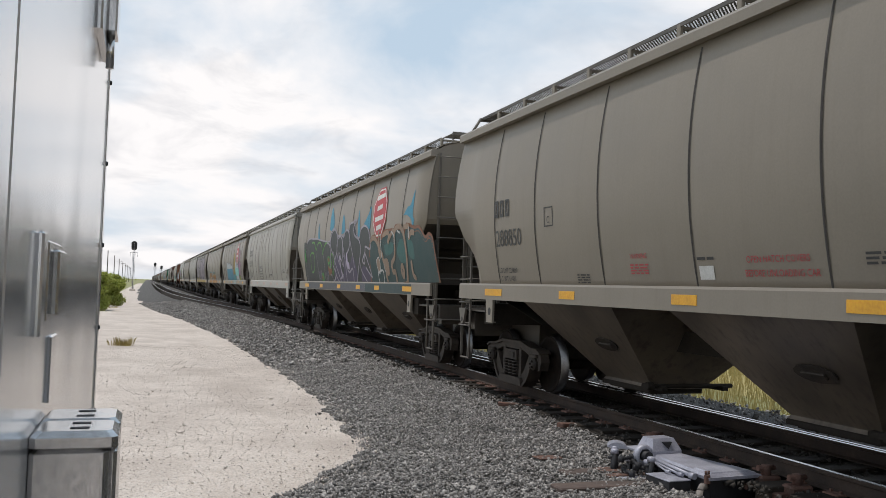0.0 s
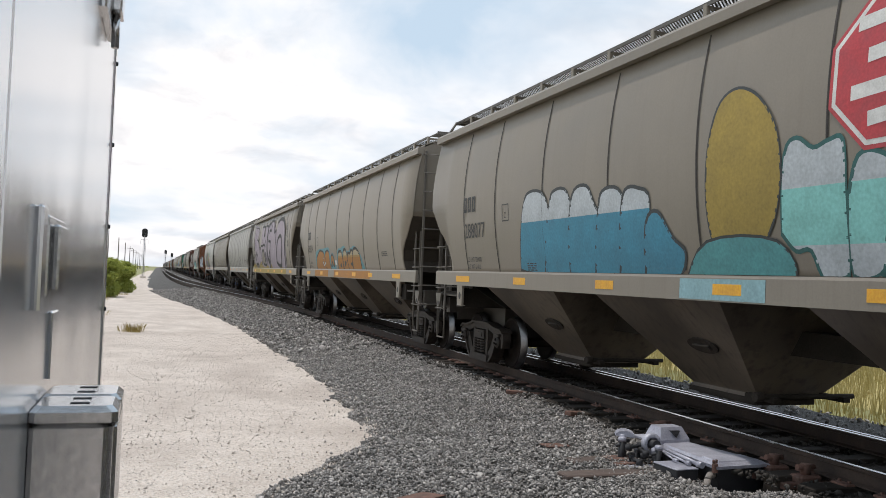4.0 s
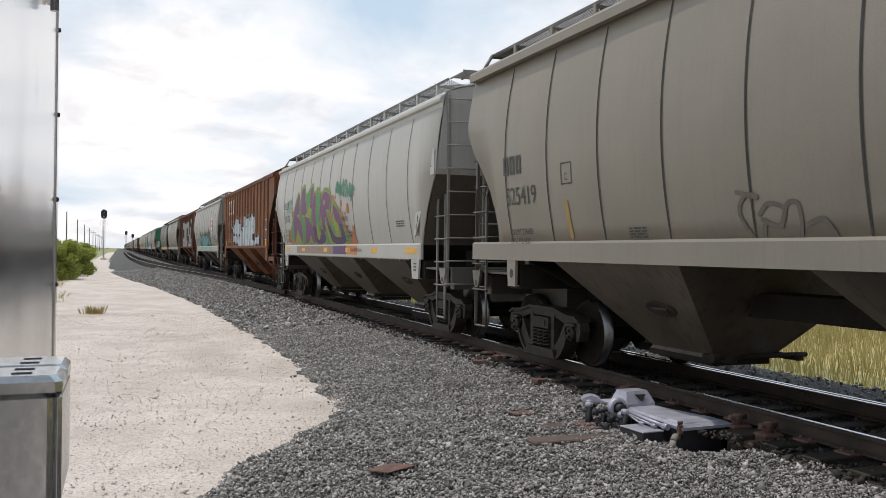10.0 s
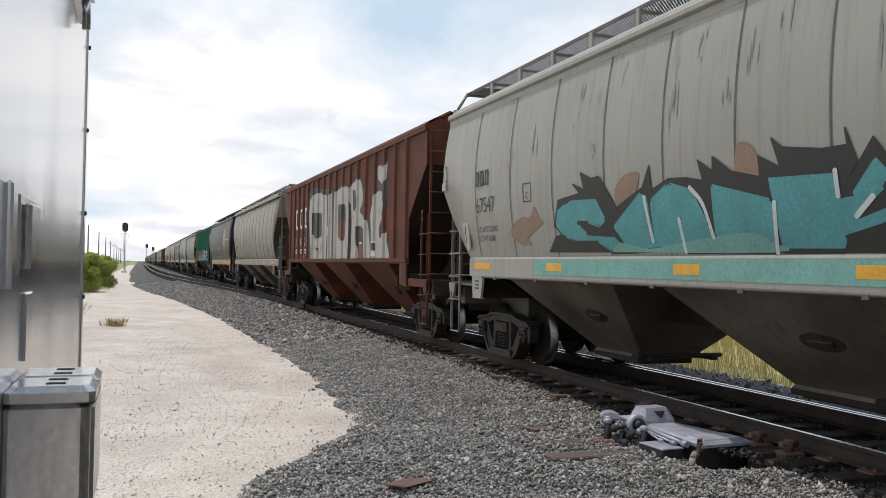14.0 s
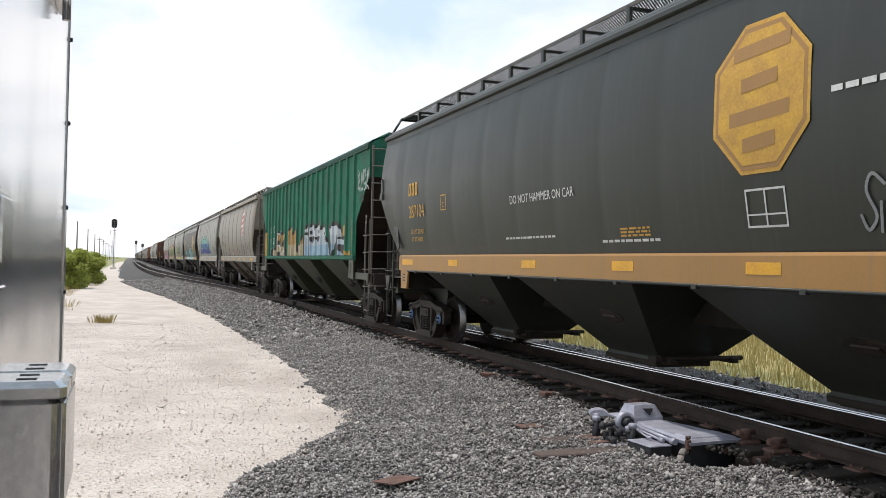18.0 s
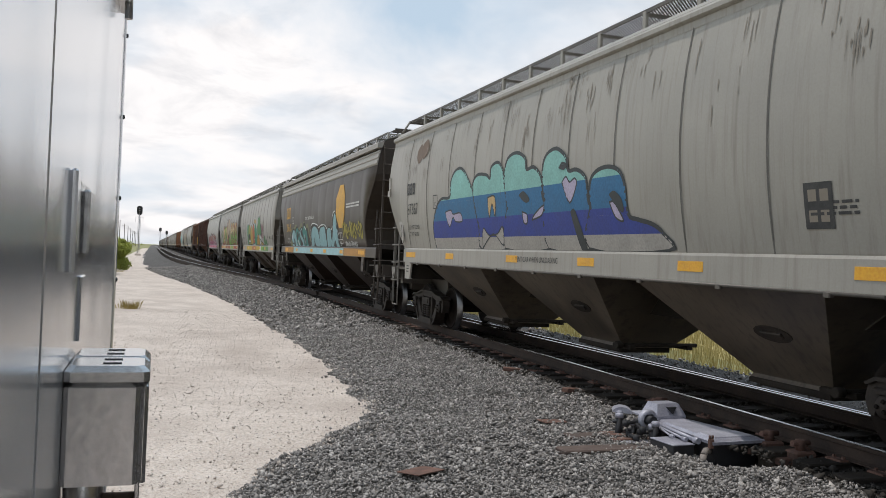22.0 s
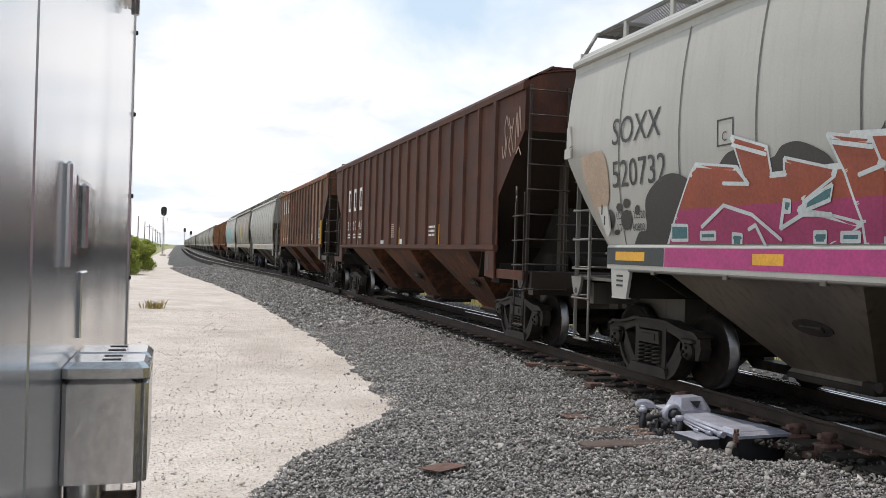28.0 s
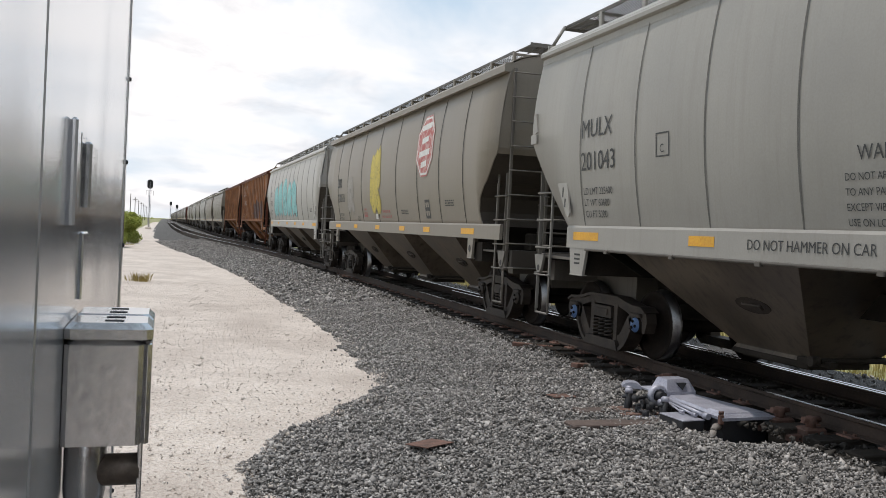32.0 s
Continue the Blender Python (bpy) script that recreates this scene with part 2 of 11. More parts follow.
M = {
    # bed colour set dark so the gaps between loose stones look shaded
    "ballast": surface("ballast bed", (0.13, 0.122, 0.115), (0.05, 0.047, 0.044), 0.95, scale=14, fine=42, bump=1.0, distance=0.06, spread=(0.3, 0.72)),
    "ballast_stone": island_stones("crushed ballast stone", (0.07, 0.066, 0.062), (0.56, 0.525, 0.495)),
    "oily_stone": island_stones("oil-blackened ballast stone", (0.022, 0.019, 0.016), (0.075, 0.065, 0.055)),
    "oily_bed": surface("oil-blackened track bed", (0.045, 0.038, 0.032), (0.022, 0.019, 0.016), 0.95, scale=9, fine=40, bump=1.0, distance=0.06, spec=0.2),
    "caliche": gritty(surface("white caliche", (0.70, 0.62, 0.555), (0.53, 0.455, 0.40), 0.95, scale=0.8, fine=30, bump=0.9, distance=0.05, spread=(0.3, 0.62)), (0.30, 0.245, 0.20)),
    "caliche_stone": island_stones("white limestone chip", (0.38, 0.33, 0.285), (0.68, 0.62, 0.56)),
    "soil": surface("dry scrub soil", (0.30, 0.29, 0.14), (0.20, 0.20, 0.08), 0.95, scale=0.08, fine=3.0, bump=0.6, distance=0.1),
    "field": surface("dry grass field", (0.42, 0.35, 0.15), (0.31, 0.26, 0.10), 0.95, scale=0.2, fine=6.0, bump=0.8, distance=0.1),
    "rail": surface("rusty rail side", (0.065, 0.045, 0.035), (0.035, 0.026, 0.022), 0.75, scale=3, fine=40, spec=0.25),
    "railhead": surface("polished rail head", (0.55, 0.55, 0.56), (0.40, 0.40, 0.41), 0.25, metal=1.0, scale=4, fine=90, bump=0.03),
    "tie": surface("weathered creosote timber", (0.045, 0.036, 0.029), (0.022, 0.018, 0.015), 0.92, scale=2.5, fine=30, bump=0.5, tint=0.25, spec=0.2, stretch=(0.3, 1, 1)),
    "plate": surface("rusted steel plate", (0.17, 0.088, 0.066), (0.085, 0.048, 0.036), 0.85, scale=9, fine=70),
    "wood": surface("weathered brown timber", (0.115, 0.083, 0.070), (0.06, 0.045, 0.039), 0.9, scale=3, fine=40, bump=0.5, stretch=(0.3, 1, 1)),
    "alu": surface("brushed aluminium sheet", (0.76, 0.76, 0.77), (0.69, 0.69, 0.70), 0.17, metal=0.72, scale=1.6, fine=5, bump=0.05, grit=0.15, stretch=(1, 1, 0.35), streak=0.12, streak_colour=(0.5, 0.49, 0.47), distance=0.02),
    "steel": surface("polished worn steel", (0.66, 0.65, 0.65), (0.52, 0.52, 0.52), 0.2, metal=0.9, scale=3, fine=60, bump=0.05),
    "machine": surface("silver grey machine paint", (0.44, 0.44, 0.50), (0.30, 0.30, 0.355), 0.42, metal=0.2, scale=5, fine=50),
    "grimy_steel": surface("grimy brown steel", (0.24, 0.19, 0.155), (0.13, 0.10, 0.08), 0.5, metal=0.6, scale=14, fine=90),
    "grating": surface("galvanised walkway grating", (0.13, 0.12, 0.11), (0.085, 0.078, 0.07), 0.6, scale=3, fine=60),
    "conduit": surface("matte grey conduit", (0.27, 0.24, 0.215), (0.18, 0.16, 0.145), 0.8, scale=8, fine=90, bump=0.3),
    "machine_dark": surface("dark machine casting", (0.030, 0.030, 0.034), (0.016, 0.016, 0.018), 0.6, scale=5, fine=60),
    "truck": surface("dusty oily cast steel", (0.050, 0.039, 0.031), (0.018, 0.014, 0.012), 0.62, scale=5, fine=50, bump=0.25, tint=0.2, spec=0.3),
    "wheel": surface("brown black wheel steel", (0.022, 0.016, 0.013), (0.010, 0.008, 0.007), 0.7, scale=6, fine=50, spec=0.1),
    "tread": surface("bright wheel tread", (0.24, 0.235, 0.235), (0.15, 0.145, 0.145), 0.35, metal=1.0, scale=6, fine=60),
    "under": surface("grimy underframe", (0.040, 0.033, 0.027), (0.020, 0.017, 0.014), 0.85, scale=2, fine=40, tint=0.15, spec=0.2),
    "yellow": surface("faded yellow reflector", (0.80, 0.40, 0.03), (0.66, 0.33, 0.03), 0.5, scale=6, fine=40, bump=0.02),
    "pink": surface("sun-bleached reflector", (0.55, 0.40, 0.33), (0.48, 0.35, 0.30), 0.6, scale=6, fine=40, bump=0.02),
    "black": surface("black stencil paint", (0.035, 0.035, 0.037), (0.055, 0.055, 0.055), 0.6, scale=9, fine=60, bump=0.02),
    "white": surface("white stencil paint", (0.72, 0.71, 0.69), (0.58, 0.57, 0.55), 0.6, scale=9, fine=60, bump=0.02),
    "red": surface("red emblem paint", (0.50, 0.05, 0.06), (0.40, 0.05, 0.06), 0.55, scale=6, fine=40, bump=0.02),
    "faded_red": surface("faded red emblem paint", (0.42, 0.12, 0.11), (0.50, 0.30, 0.28), 0.6, scale=7, fine=40, bump=0.02, spread=(0.45, 0.55)),
    "gold": surface("yellow emblem paint", (0.64, 0.36, 0.05), (0.52, 0.28, 0.05), 0.55, scale=6, fine=40, bump=0.02),
    "seam_pale": surface("grey welded seam", (0.15, 0.14, 0.125), (0.20, 0.19, 0.17), 0.8, scale=2, fine=30),
    "seam": surface("dark welded seam", (0.045, 0.04, 0.036), (0.08, 0.072, 0.065), 0.8, scale=2, fine=30),
    "bluecap": surface("blue bearing cap", (0.06, 0.13, 0.28), (0.04, 0.09, 0.2), 0.5, scale=9, fine=60),
    "straw": surface("dry straw blade", (0.50, 0.42, 0.20), (0.36, 0.30, 0.12), 0.9, scale=0.8, fine=10, bump=0, spec=0.1),
    "leaf": thin_leaf(surface("mesquite leaf", (0.42, 0.45, 0.10), (0.28, 0.32, 0.07), 0.6, scale=2, fine=20, bump=0)),
    "dryleaf": surface("dry grass blade", (0.46, 0.36, 0.12), (0.32, 0.24, 0.08), 0.8, scale=2, fine=20, bump=0),
    "bark": surface("dry shrub bark", (0.14, 0.10, 0.07), (0.08, 0.06, 0.04), 0.9, scale=4, fine=40),
    "pole": surface("weathered grey pole", (0.16, 0.14, 0.12), (0.10, 0.09, 0.08), 0.9, scale=1, fine=20),
    "signal": surface("black signal paint", (0.03, 0.03, 0.032), (0.02, 0.02, 0.02), 0.6, scale=3, fine=30),
    "lens": surface("dark signal lens", (0.05, 0.03, 0.03), None, 0.1, scale=3, fine=30, bump=0),
    "mast": surface("galvanised mast", (0.38, 0.38, 0.39), (0.30, 0.30, 0.31), 0.5, metal=0.6, scale=2, fine=30),
}
INK = {}


def blend_ink(top, low, z, soft=0.35):
    """Two sprayed colours that fade into each other at a height on the car."""
    key = (top, low, z)
    if key not in INK:
        m = surface("two-tone spray paint", top, tuple(c * 0.82 for c in top), 0.6, scale=3.0, fine=30, bump=0.02)
        n, l = m.node_tree.nodes, m.node_tree.links
        b = n["Principled BSDF"]
        tc = n.new("ShaderNodeTexCoord")
        sp = n.new("ShaderNodeSeparateXYZ"); l.new(tc.outputs["Object"], sp.inputs[0])
        nz = n.new("ShaderNodeTexNoise"); nz.inputs["Scale"].default_value = 2.6; l.new(tc.outputs["Object"], nz.inputs["Vector"])
        ad = n.new("ShaderNodeMath"); ad.operation = "MULTIPLY_ADD"; ad.inputs[1].default_value = 0.9
        l.new(nz.outputs[0], ad.inputs[0]); l.new(sp.outputs[2], ad.inputs[2])
        mr = n.new("ShaderNodeMapRange"); mr.inputs["From Min"].default_value, mr.inputs["From Max"].default_value = z + 0.45 - soft / 2, z + 0.45 + soft / 2
        l.new(ad.outputs[0], mr.inputs[0])
        x = n.new("ShaderNodeMix"); x.data_type = "RGBA"; x.inputs["A"].default_value = (*low, 1)
        l.new(mr.outputs[0], x.inputs["Factor"]); l.new(b.inputs["Base Color"].links[0].from_socket, x.inputs["B"])
        l.new(x.outputs["Result"], b.inputs["Base Color"])
        INK[key] = m
    return INK[key]


def ink(r, g, b):
    key = (r, g, b)
    if key not in INK:
        INK[key] = surface("spray paint", key, tuple(c * 0.8 for c in key), 0.6, scale=3.0, fine=30, bump=0.02)
    return INK[key]


# ---------------------------------------------------------------- mesh helpers
class Solid:
    """Collects vertices and faces for one mesh."""

    def __init__(self):
        self.v, self.f, self.m, self.s = [], [], [], []

    def face(self, pts, mat=0, smooth=False):
        i = len(self.v)
        self.v += [tuple(p) for p in pts]
        self.f.append(tuple(range(i, i + len(pts))))
        self.m.append(mat); self.s.append(smooth)

    def hull(self, pts, faces, mat=0, smooth=False):
        i = len(self.v)
        self.v += [tuple(p) for p in pts]
        for f in faces:
            self.f.append(tuple(i + k for k in f)); self.m.append(mat); self.s.append(smooth)
        return self

    def box(self, x0, x1, y0, y1, z0, z1, mat=0, turn=None):
        pts = [Vector((x, y, z)) for z in (z0, z1) for y in (y0, y1) for x in (x0, x1)]
        if turn is not None:
            pts = [turn @ p for p in pts]
        self.hull(pts, [(0, 2, 3, 1), (4, 5, 7, 6), (0, 1, 5, 4), (2, 6, 7, 3), (0, 4, 6, 2), (1, 3, 7, 5)], mat)
        return self

    def slab(self, x0, x1, y0, y1, z0, z1, c=0.01, mat=0):
        """A box with chamfered vertical and top edges."""
        ring = [(x0 + c, y0), (x1 - c, y0), (x1, y0 + c), (x1, y1 - c), (x1 - c, y1), (x0 + c, y1), (x0, y1 - c), (x0, y0 + c)]
        cx, cy = (x0 + x1) / 2, (y0 + y1) / 2
        top = [(x + (c if x < cx else -c), y + (c if y < cy else -c)) for x, y in ring]
        pts = [(x, y, z0) for x, y in ring] + [(x, y, z1 - c) for x, y in ring] + [(x, y, z1) for x, y in top]
        faces = [tuple(reversed(range(8))), tuple(range(16, 24))]
        for k in range(8):
            j = (k + 1) % 8
            faces += [(k, j, 8 + j, 8 + k), (8 + k, 8 + j, 16 + j, 16 + k)]
        self.hull(pts, faces, mat)
        return self

    def rod(self, a, b, r, n=8, mat=0, r2=None, caps=True):
        a, b = Vector(a), Vector(b)
        d = (b - a).normalized()
        u = d.orthogonal().normalized()
        w = d.cross(u)
        r2 = r if r2 is None else r2
        pts = [a + (u * math.cos(t) + w * math.sin(t)) * r for t in [2 * math.pi * k / n for k in range(n)]]
        pts += [b + (u * math.cos(t) + w * math.sin(t)) * r2 for t in [2 * math.pi * k / n for k in range(n)]]
        self.hull(pts, [(k, (k + 1) % n, n + (k + 1) % n, n + k) for k in range(n)], mat, n > 5)
        if caps:
            self.hull(pts, [tuple(reversed(range(n))), tuple(range(n, 2 * n))], mat)
        return self

    def tube(self, pts, r, n=6, mat=0):
        for a, b in zip(pts, pts[1:]):
            self.rod(a, b, r, n, mat)
        return self

    def extrude(self, ring, axis, a, b, mat=0, caps=True, smooth=False):
        """A closed outline in the two other axes, swept along axis from a to b."""
        def put(p, q):
            return {0: (q, p[0], p[1]), 1: (p[0], q, p[1]), 2: (p[0], p[1], q)}[axis]
        n = len(ring)
        pts = [put(p, a) for p in ring] + [put(p, b) for p in ring]
        self.hull(pts, [(k, (k + 1) % n, n + (k + 1) % n, n + k) for k in range(n)], mat, smooth)
        if caps:
            self.hull(pts, [tuple(reversed(range(n))), tuple(range(n, 2 * n))], mat)
        return self

    def lathe(self, prof, centre, axis=0, n=24, mat=0, smooth=True):
        """Rings of (along, radius) round an axis through centre."""
        c = Vector(centre)
        pts = []
        for s, r in prof:
            for k in range(n):
                t = 2 * math.pi * k / n
                p = {0: (s, r * math.cos(t), r * math.sin(t)), 1: (r * math.cos(t), s, r * math.sin(t)), 2: (r * math.cos(t), r * math.sin(t), s)}[axis]
                pts.append(c + Vector(p))
        fs = []
        for i in range(len(prof) - 1):
            for k in range(n):
                j = (k + 1) % n
                fs.append((i * n + k, i * n + j, (i + 1) * n + j, (i + 1) * n + k))
        self.hull(pts, fs, mat, smooth)
        return self

    def mesh(self, name, mats, fix=True):
        me = bpy.data.meshes.new(name)
        me.from_pydata(self.v, [], self.f)
        for m in mats:
            me.materials.append(m)
        me.polygons.foreach_set("material_index", self.m)
        me.polygons.foreach_set("use_smooth", self.s)
        if fix:
            bm = bmesh.new(); bm.from_mesh(me)
            bmesh.ops.remove_doubles(bm, verts=bm.verts, dist=0.0002)
            bmesh.ops.recalc_face_normals(bm, faces=bm.faces)
            bm.to_mesh(me); bm.free()
        me.update()
        return me


def thing(name, label, category, kind="", group="", at=None):
    ob = new(name)
    ob.empty_display_size = 0.3
    if at is not None:
        ob.matrix_world = at
    return tagged(ob, label, category, group, kind)


def attach(name, mesh, parent, mat=None, label="", m=None):
    """Links a mesh as a part of parent; mat is this object's own paint on the shared mesh."""
    ob = new(name, mesh)
    ob.parent = parent
    if m is not None:
        ob.matrix_basis = m
    if mat is not None:
        ob.material_slots[0].link = "OBJECT"
        ob.material_slots[0].material = mat
    if label:
        ob["label"] = label
    return ob


def single(name, solid, mats, label, category, kind="", group=""):
    return tagged(new(name, solid.mesh(name, mats)), label, category, group, kind)


def grid_sheet(name, xs, ys, height, mats, pick=None):
    """A sheet over a grid of x and y lines; height(x, y) gives z."""
    nx, ny = len(xs), len(ys)
    v = [(x, y, height(x, y)) for y in ys for x in xs]
    f = [(j * nx + i, j * nx + i + 1, (j + 1) * nx + i + 1, (j + 1) * nx + i) for j in range(ny - 1) for i in range(nx - 1)]
    me = bpy.data.meshes.new(name)
    me.from_pydata(v, [], f)
    for m in mats:
        me.materials.append(m)
    if pick:
        me.polygons.foreach_set("material_index", [pick(xs[k % (nx - 1)], ys[k // (nx - 1)]) for k in range(len(f))])
    me.polygons.foreach_set("use_smooth", [True] * len(f))
    me.update()
    return me


def scatter(name, points, sizes, mat, flat=0.7, seed=1):
    """Many small broken stones in one mesh; each is a squashed, jittered six-cornered shard."""
    rng = np.random.default_rng(seed)
    n = len(points)
    base = np.array([(1, 0, 0), (0, 1, 0), (-1, 0, 0), (0, -1, 0), (0, 0, 1), (0, 0, -1)], float) * 0.86
    faces = np.array([(0, 1, 4), (1, 2, 4), (2, 3, 4), (3, 0, 4), (1, 0, 5), (2, 1, 5), (3, 2, 5), (0, 3, 5)])
    shape = base[None] * rng.uniform(0.65, 1.15, (n, 6, 1)) + rng.uniform(-0.38, 0.38, (n, 6, 3))
    shape *= np.stack([rng.uniform(0.7, 1.25, n), rng.uniform(0.6, 1.1, n), rng.uniform(0.45, 0.85, n) * flat / 0.7], 1)[:, None, :]
    q = rng.normal(size=(n, 4)); q[:, 1:3] *= 0.45
    q /= np.linalg.norm(q, axis=1)[:, None]
    w, x, y, z = q.T
    rot = np.stack([np.stack([1 - 2 * (y * y + z * z), 2 * (x * y - z * w), 2 * (x * z + y * w)], 1),
                    np.stack([2 * (x * y + z * w), 1 - 2 * (x * x + z * z), 2 * (y * z - x * w)], 1),
                    np.stack([2 * (x * z - y * w), 2 * (y * z + x * w), 1 - 2 * (x * x + y * y)], 1)], 1)
    pts = np.einsum("nij,nkj->nki", rot, shape) * sizes[:, None, None] + points[:, None, :]
    me = bpy.data.meshes.new(name)
    me.vertices.add(n * 6)
    me.vertices.foreach_set("co", pts.reshape(-1).astype(np.float32))
    loops = (faces[None] + (np.arange(n) * 6)[:, None, None]).reshape(-1)
    me.loops.add(len(loops)); me.polygons.add(n * 8)
    me.loops.foreach_set("vertex_index", loops.astype(np.int32))
    me.polygons.foreach_set("loop_start", np.arange(0, n * 24, 3, dtype=np.int32))
    me.polygons.foreach_set("use_smooth", np.ones(n * 8, dtype=bool))
    me.update(calc_edges=True)
    me.materials.append(mat)
    return new(name, me)


# ---------------------------------------------------------------- ground, ballast and track
TRACK_X, GAUGE = 7.0, 1.505
NEAR_RAIL, FAR_RAIL = TRACK_X - GAUGE / 2, TRACK_X + GAUGE / 2
ROAD_Z = -0.55


def lerp(table, t):
    if t <= table[0][0]:
        return table[0][1]
    for (a, p), (b, q) in zip(table, table[1:]):
        if t <= b:
            k = (t - a) / (b - a)
            return p + (q - p) * k
    return table[-1][1]


TOE = [(-30, 0.6), (3, 0.55), (7.6, 0.70), (8.3, 0.95), (9.0, 1.40), (9.8, 1.95), (10.6, 2.45), (11.3, 2.85), (13.9, 3.0), (17.3, 3.2), (21.6, 3.2),
       (30, 3.05), (38.7, 2.7), (50, 1.95), (63, 0.6), (81, -0.65), (135, -1.5), (400, -1.8), (3000, -1.8)]
SIDING = [(30, 6.25), (42, 6.02), (51, 5.62), (60, 4.95), (74, 3.90), (95, 2.95), (120, 2.35), (160, 2.0), (3000, 2.0)]


def toe_x(y):
    return lerp(TOE, y) + 0.16 * noise.noise(Vector((y * 0.9, 3.1, 0))) + 0.10 * noise.noise(Vector((y * 2.7, 7.7, 0)))


def siding_x(y):
    return sum(lerp(SIDING, y + d) for d in (-9, -6, -3, 0, 3, 6, 9)) / 7


def bed_z(x, y):
    """Height of the ballast bed."""
    toe, crest = toe_x(y), min(NEAR_RAIL, siding_x(y)) - 0.62
    if x < toe:
        z = ROAD_Z - 0.06 * min(1, (toe - x) * 2)
    elif x < crest:
        k = (x - toe) / (crest - toe)
        z = ROAD_Z + 0.31 * k ** 1.15
    elif x < 9.6:
        z = -0.22
    else:
        z = -0.22 - (x - 9.6) * 0.4
    z -= 0.05 * math.exp(-((x - 5.30) / 0.55) ** 2 - ((y - 7.8) / 1.0) ** 2) + 0.20 * math.exp(-((x - 5.75) / 0.50) ** 2 - ((y - 7.25) / 0.50) ** 2)
    lump = 0.035 * noise.noise(Vector((x * 1.3, y * 1.3, 0))) + 0.018 * noise.noise(Vector((x * 4, y * 4, 5)))
    return z + lump * (1 if x < 5.6 else 0.3)


def steps(*spans):
    out = []
    for a, b, d in spans:
        n = max(1, round((b - a) / d))
        out += [a + (b - a) * k / n for k in range(n)]
    return out + [spans[-1][1]]


ground_xs = steps((-2500, -300, 400), (-300, -40, 40), (-40, 14, 6), (14, 60, 8), (60, 2500, 400))
ground_ys = steps((-2500, -100, 400), (-100, 200, 15), (200, 800, 60), (800, 4500, 500))
ground = new("ground", grid_sheet("ground", ground_xs, ground_ys,
                                  lambda x, y: -0.74 + (0.12 * noise.noise(Vector((x * 0.05, y * 0.05, 0))) if abs(x) < 200 else 0) - (0.1 if x > 9 else 0),
                                  [M["soil"], M["field"]], lambda x, y: 1 if x > 9 else 0))
tagged(ground, "flat dry scrub land and yellow grass field beside the railway", "ground", kind="structure")

road = new("road", grid_sheet("road", steps((-4.4, 4.2, 0.35)), steps((-14, 30, 0.5), (30, 150, 2), (150, 420, 12)),
                              lambda x, y: ROAD_Z + 0.02 * noise.noise(Vector((x * 0.7, y * 0.7, 2))) - (0.16 * max(0, -3.2 - x + 0.5 * noise.noise(Vector((0, y * 0.3, 0)))))
                              - (0.25 if x > toe_x(y) + 1.0 else 0), [M["caliche"]]))
tagged(road, "bright white caliche gravel access road beside the ballast", "gravel road", kind="structure")

bed_xs = steps((-2.4, 0.4, 0.7), (0.4, 6.4, 0.15), (6.4, 9.6, 0.8), (9.6, 11.2, 0.4))
bed_ys = steps((-60, 3, 3), (3, 30, 0.2), (30, 80, 1.0), (80, 200, 5), (200, 1500, 60))
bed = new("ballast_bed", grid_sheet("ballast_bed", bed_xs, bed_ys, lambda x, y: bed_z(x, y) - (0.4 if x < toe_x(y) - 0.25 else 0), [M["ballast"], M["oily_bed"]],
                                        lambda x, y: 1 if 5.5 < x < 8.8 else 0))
tagged(bed, "grey crushed stone ballast shoulder under the track", "ballast", kind="structure")


HEAD_BLOCKS = ((8.50, 4.40), (7.88, 4.02))


def on_timber(x, y):
    """Where a head-block timber lies bare among the stones, and under the switch machine."""
    return (x > 5.42 and 6.98 < y < 8.6) or any(x > x0 and abs(y - yy) < 0.03 + 0.12 * noise.noise(Vector((x * 6, yy, 0))) for yy, x0 in HEAD_BLOCKS)


def strew(name, count, xr, yr, size, mat, seed, inside, height, lift=0.3):
    rng = np.random.default_rng(seed)
    pts, sizes = [], []
    for x, y, s in zip(rng.uniform(*xr, count), yr[0] + (yr[1] - yr[0]) * rng.random(count) ** 1.25, rng.lognormal(0, 0.32, count)):
        if inside(x, y):
            pts.append((x, y, height(x, y) + size * s * lift + rng.random() ** 2 * size * 1.3)); sizes.append(size * s)
    return scatter(name, np.array(pts), np.array(sizes), mat, seed=seed)


tagged(strew("ballast_stones", 185000, (0.4, 5.95), (4.6, 24), 0.0186, M["ballast_stone"], 3, lambda x, y: not on_timber(x, y) and x > toe_x(y) - 0.05 and x < min(5.85, max(5.62, 5.50 + 0.08 * (y - 9.5))) + 0.14 * noise.noise(Vector((x * 3, y * 3, 0))), bed_z),
       "loose grey crushed ballast stones on the shoulder", "ballast", kind="stuff")
tagged(strew("ballast_stones", 42000, (-0.6, 5.7), (22, 80), 0.044, M["ballast_stone"], 4, lambda x, y: toe_x(y) - 0.1 < x < min(NEAR_RAIL, siding_x(y)) - 0.3, bed_z),
       "loose grey crushed ballast stones further along the shoulder", "ballast", kind="stuff")
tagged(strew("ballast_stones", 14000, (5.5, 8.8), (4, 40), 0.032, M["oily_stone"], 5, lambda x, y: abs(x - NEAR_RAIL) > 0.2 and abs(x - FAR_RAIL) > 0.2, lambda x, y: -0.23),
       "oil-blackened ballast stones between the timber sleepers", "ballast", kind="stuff")
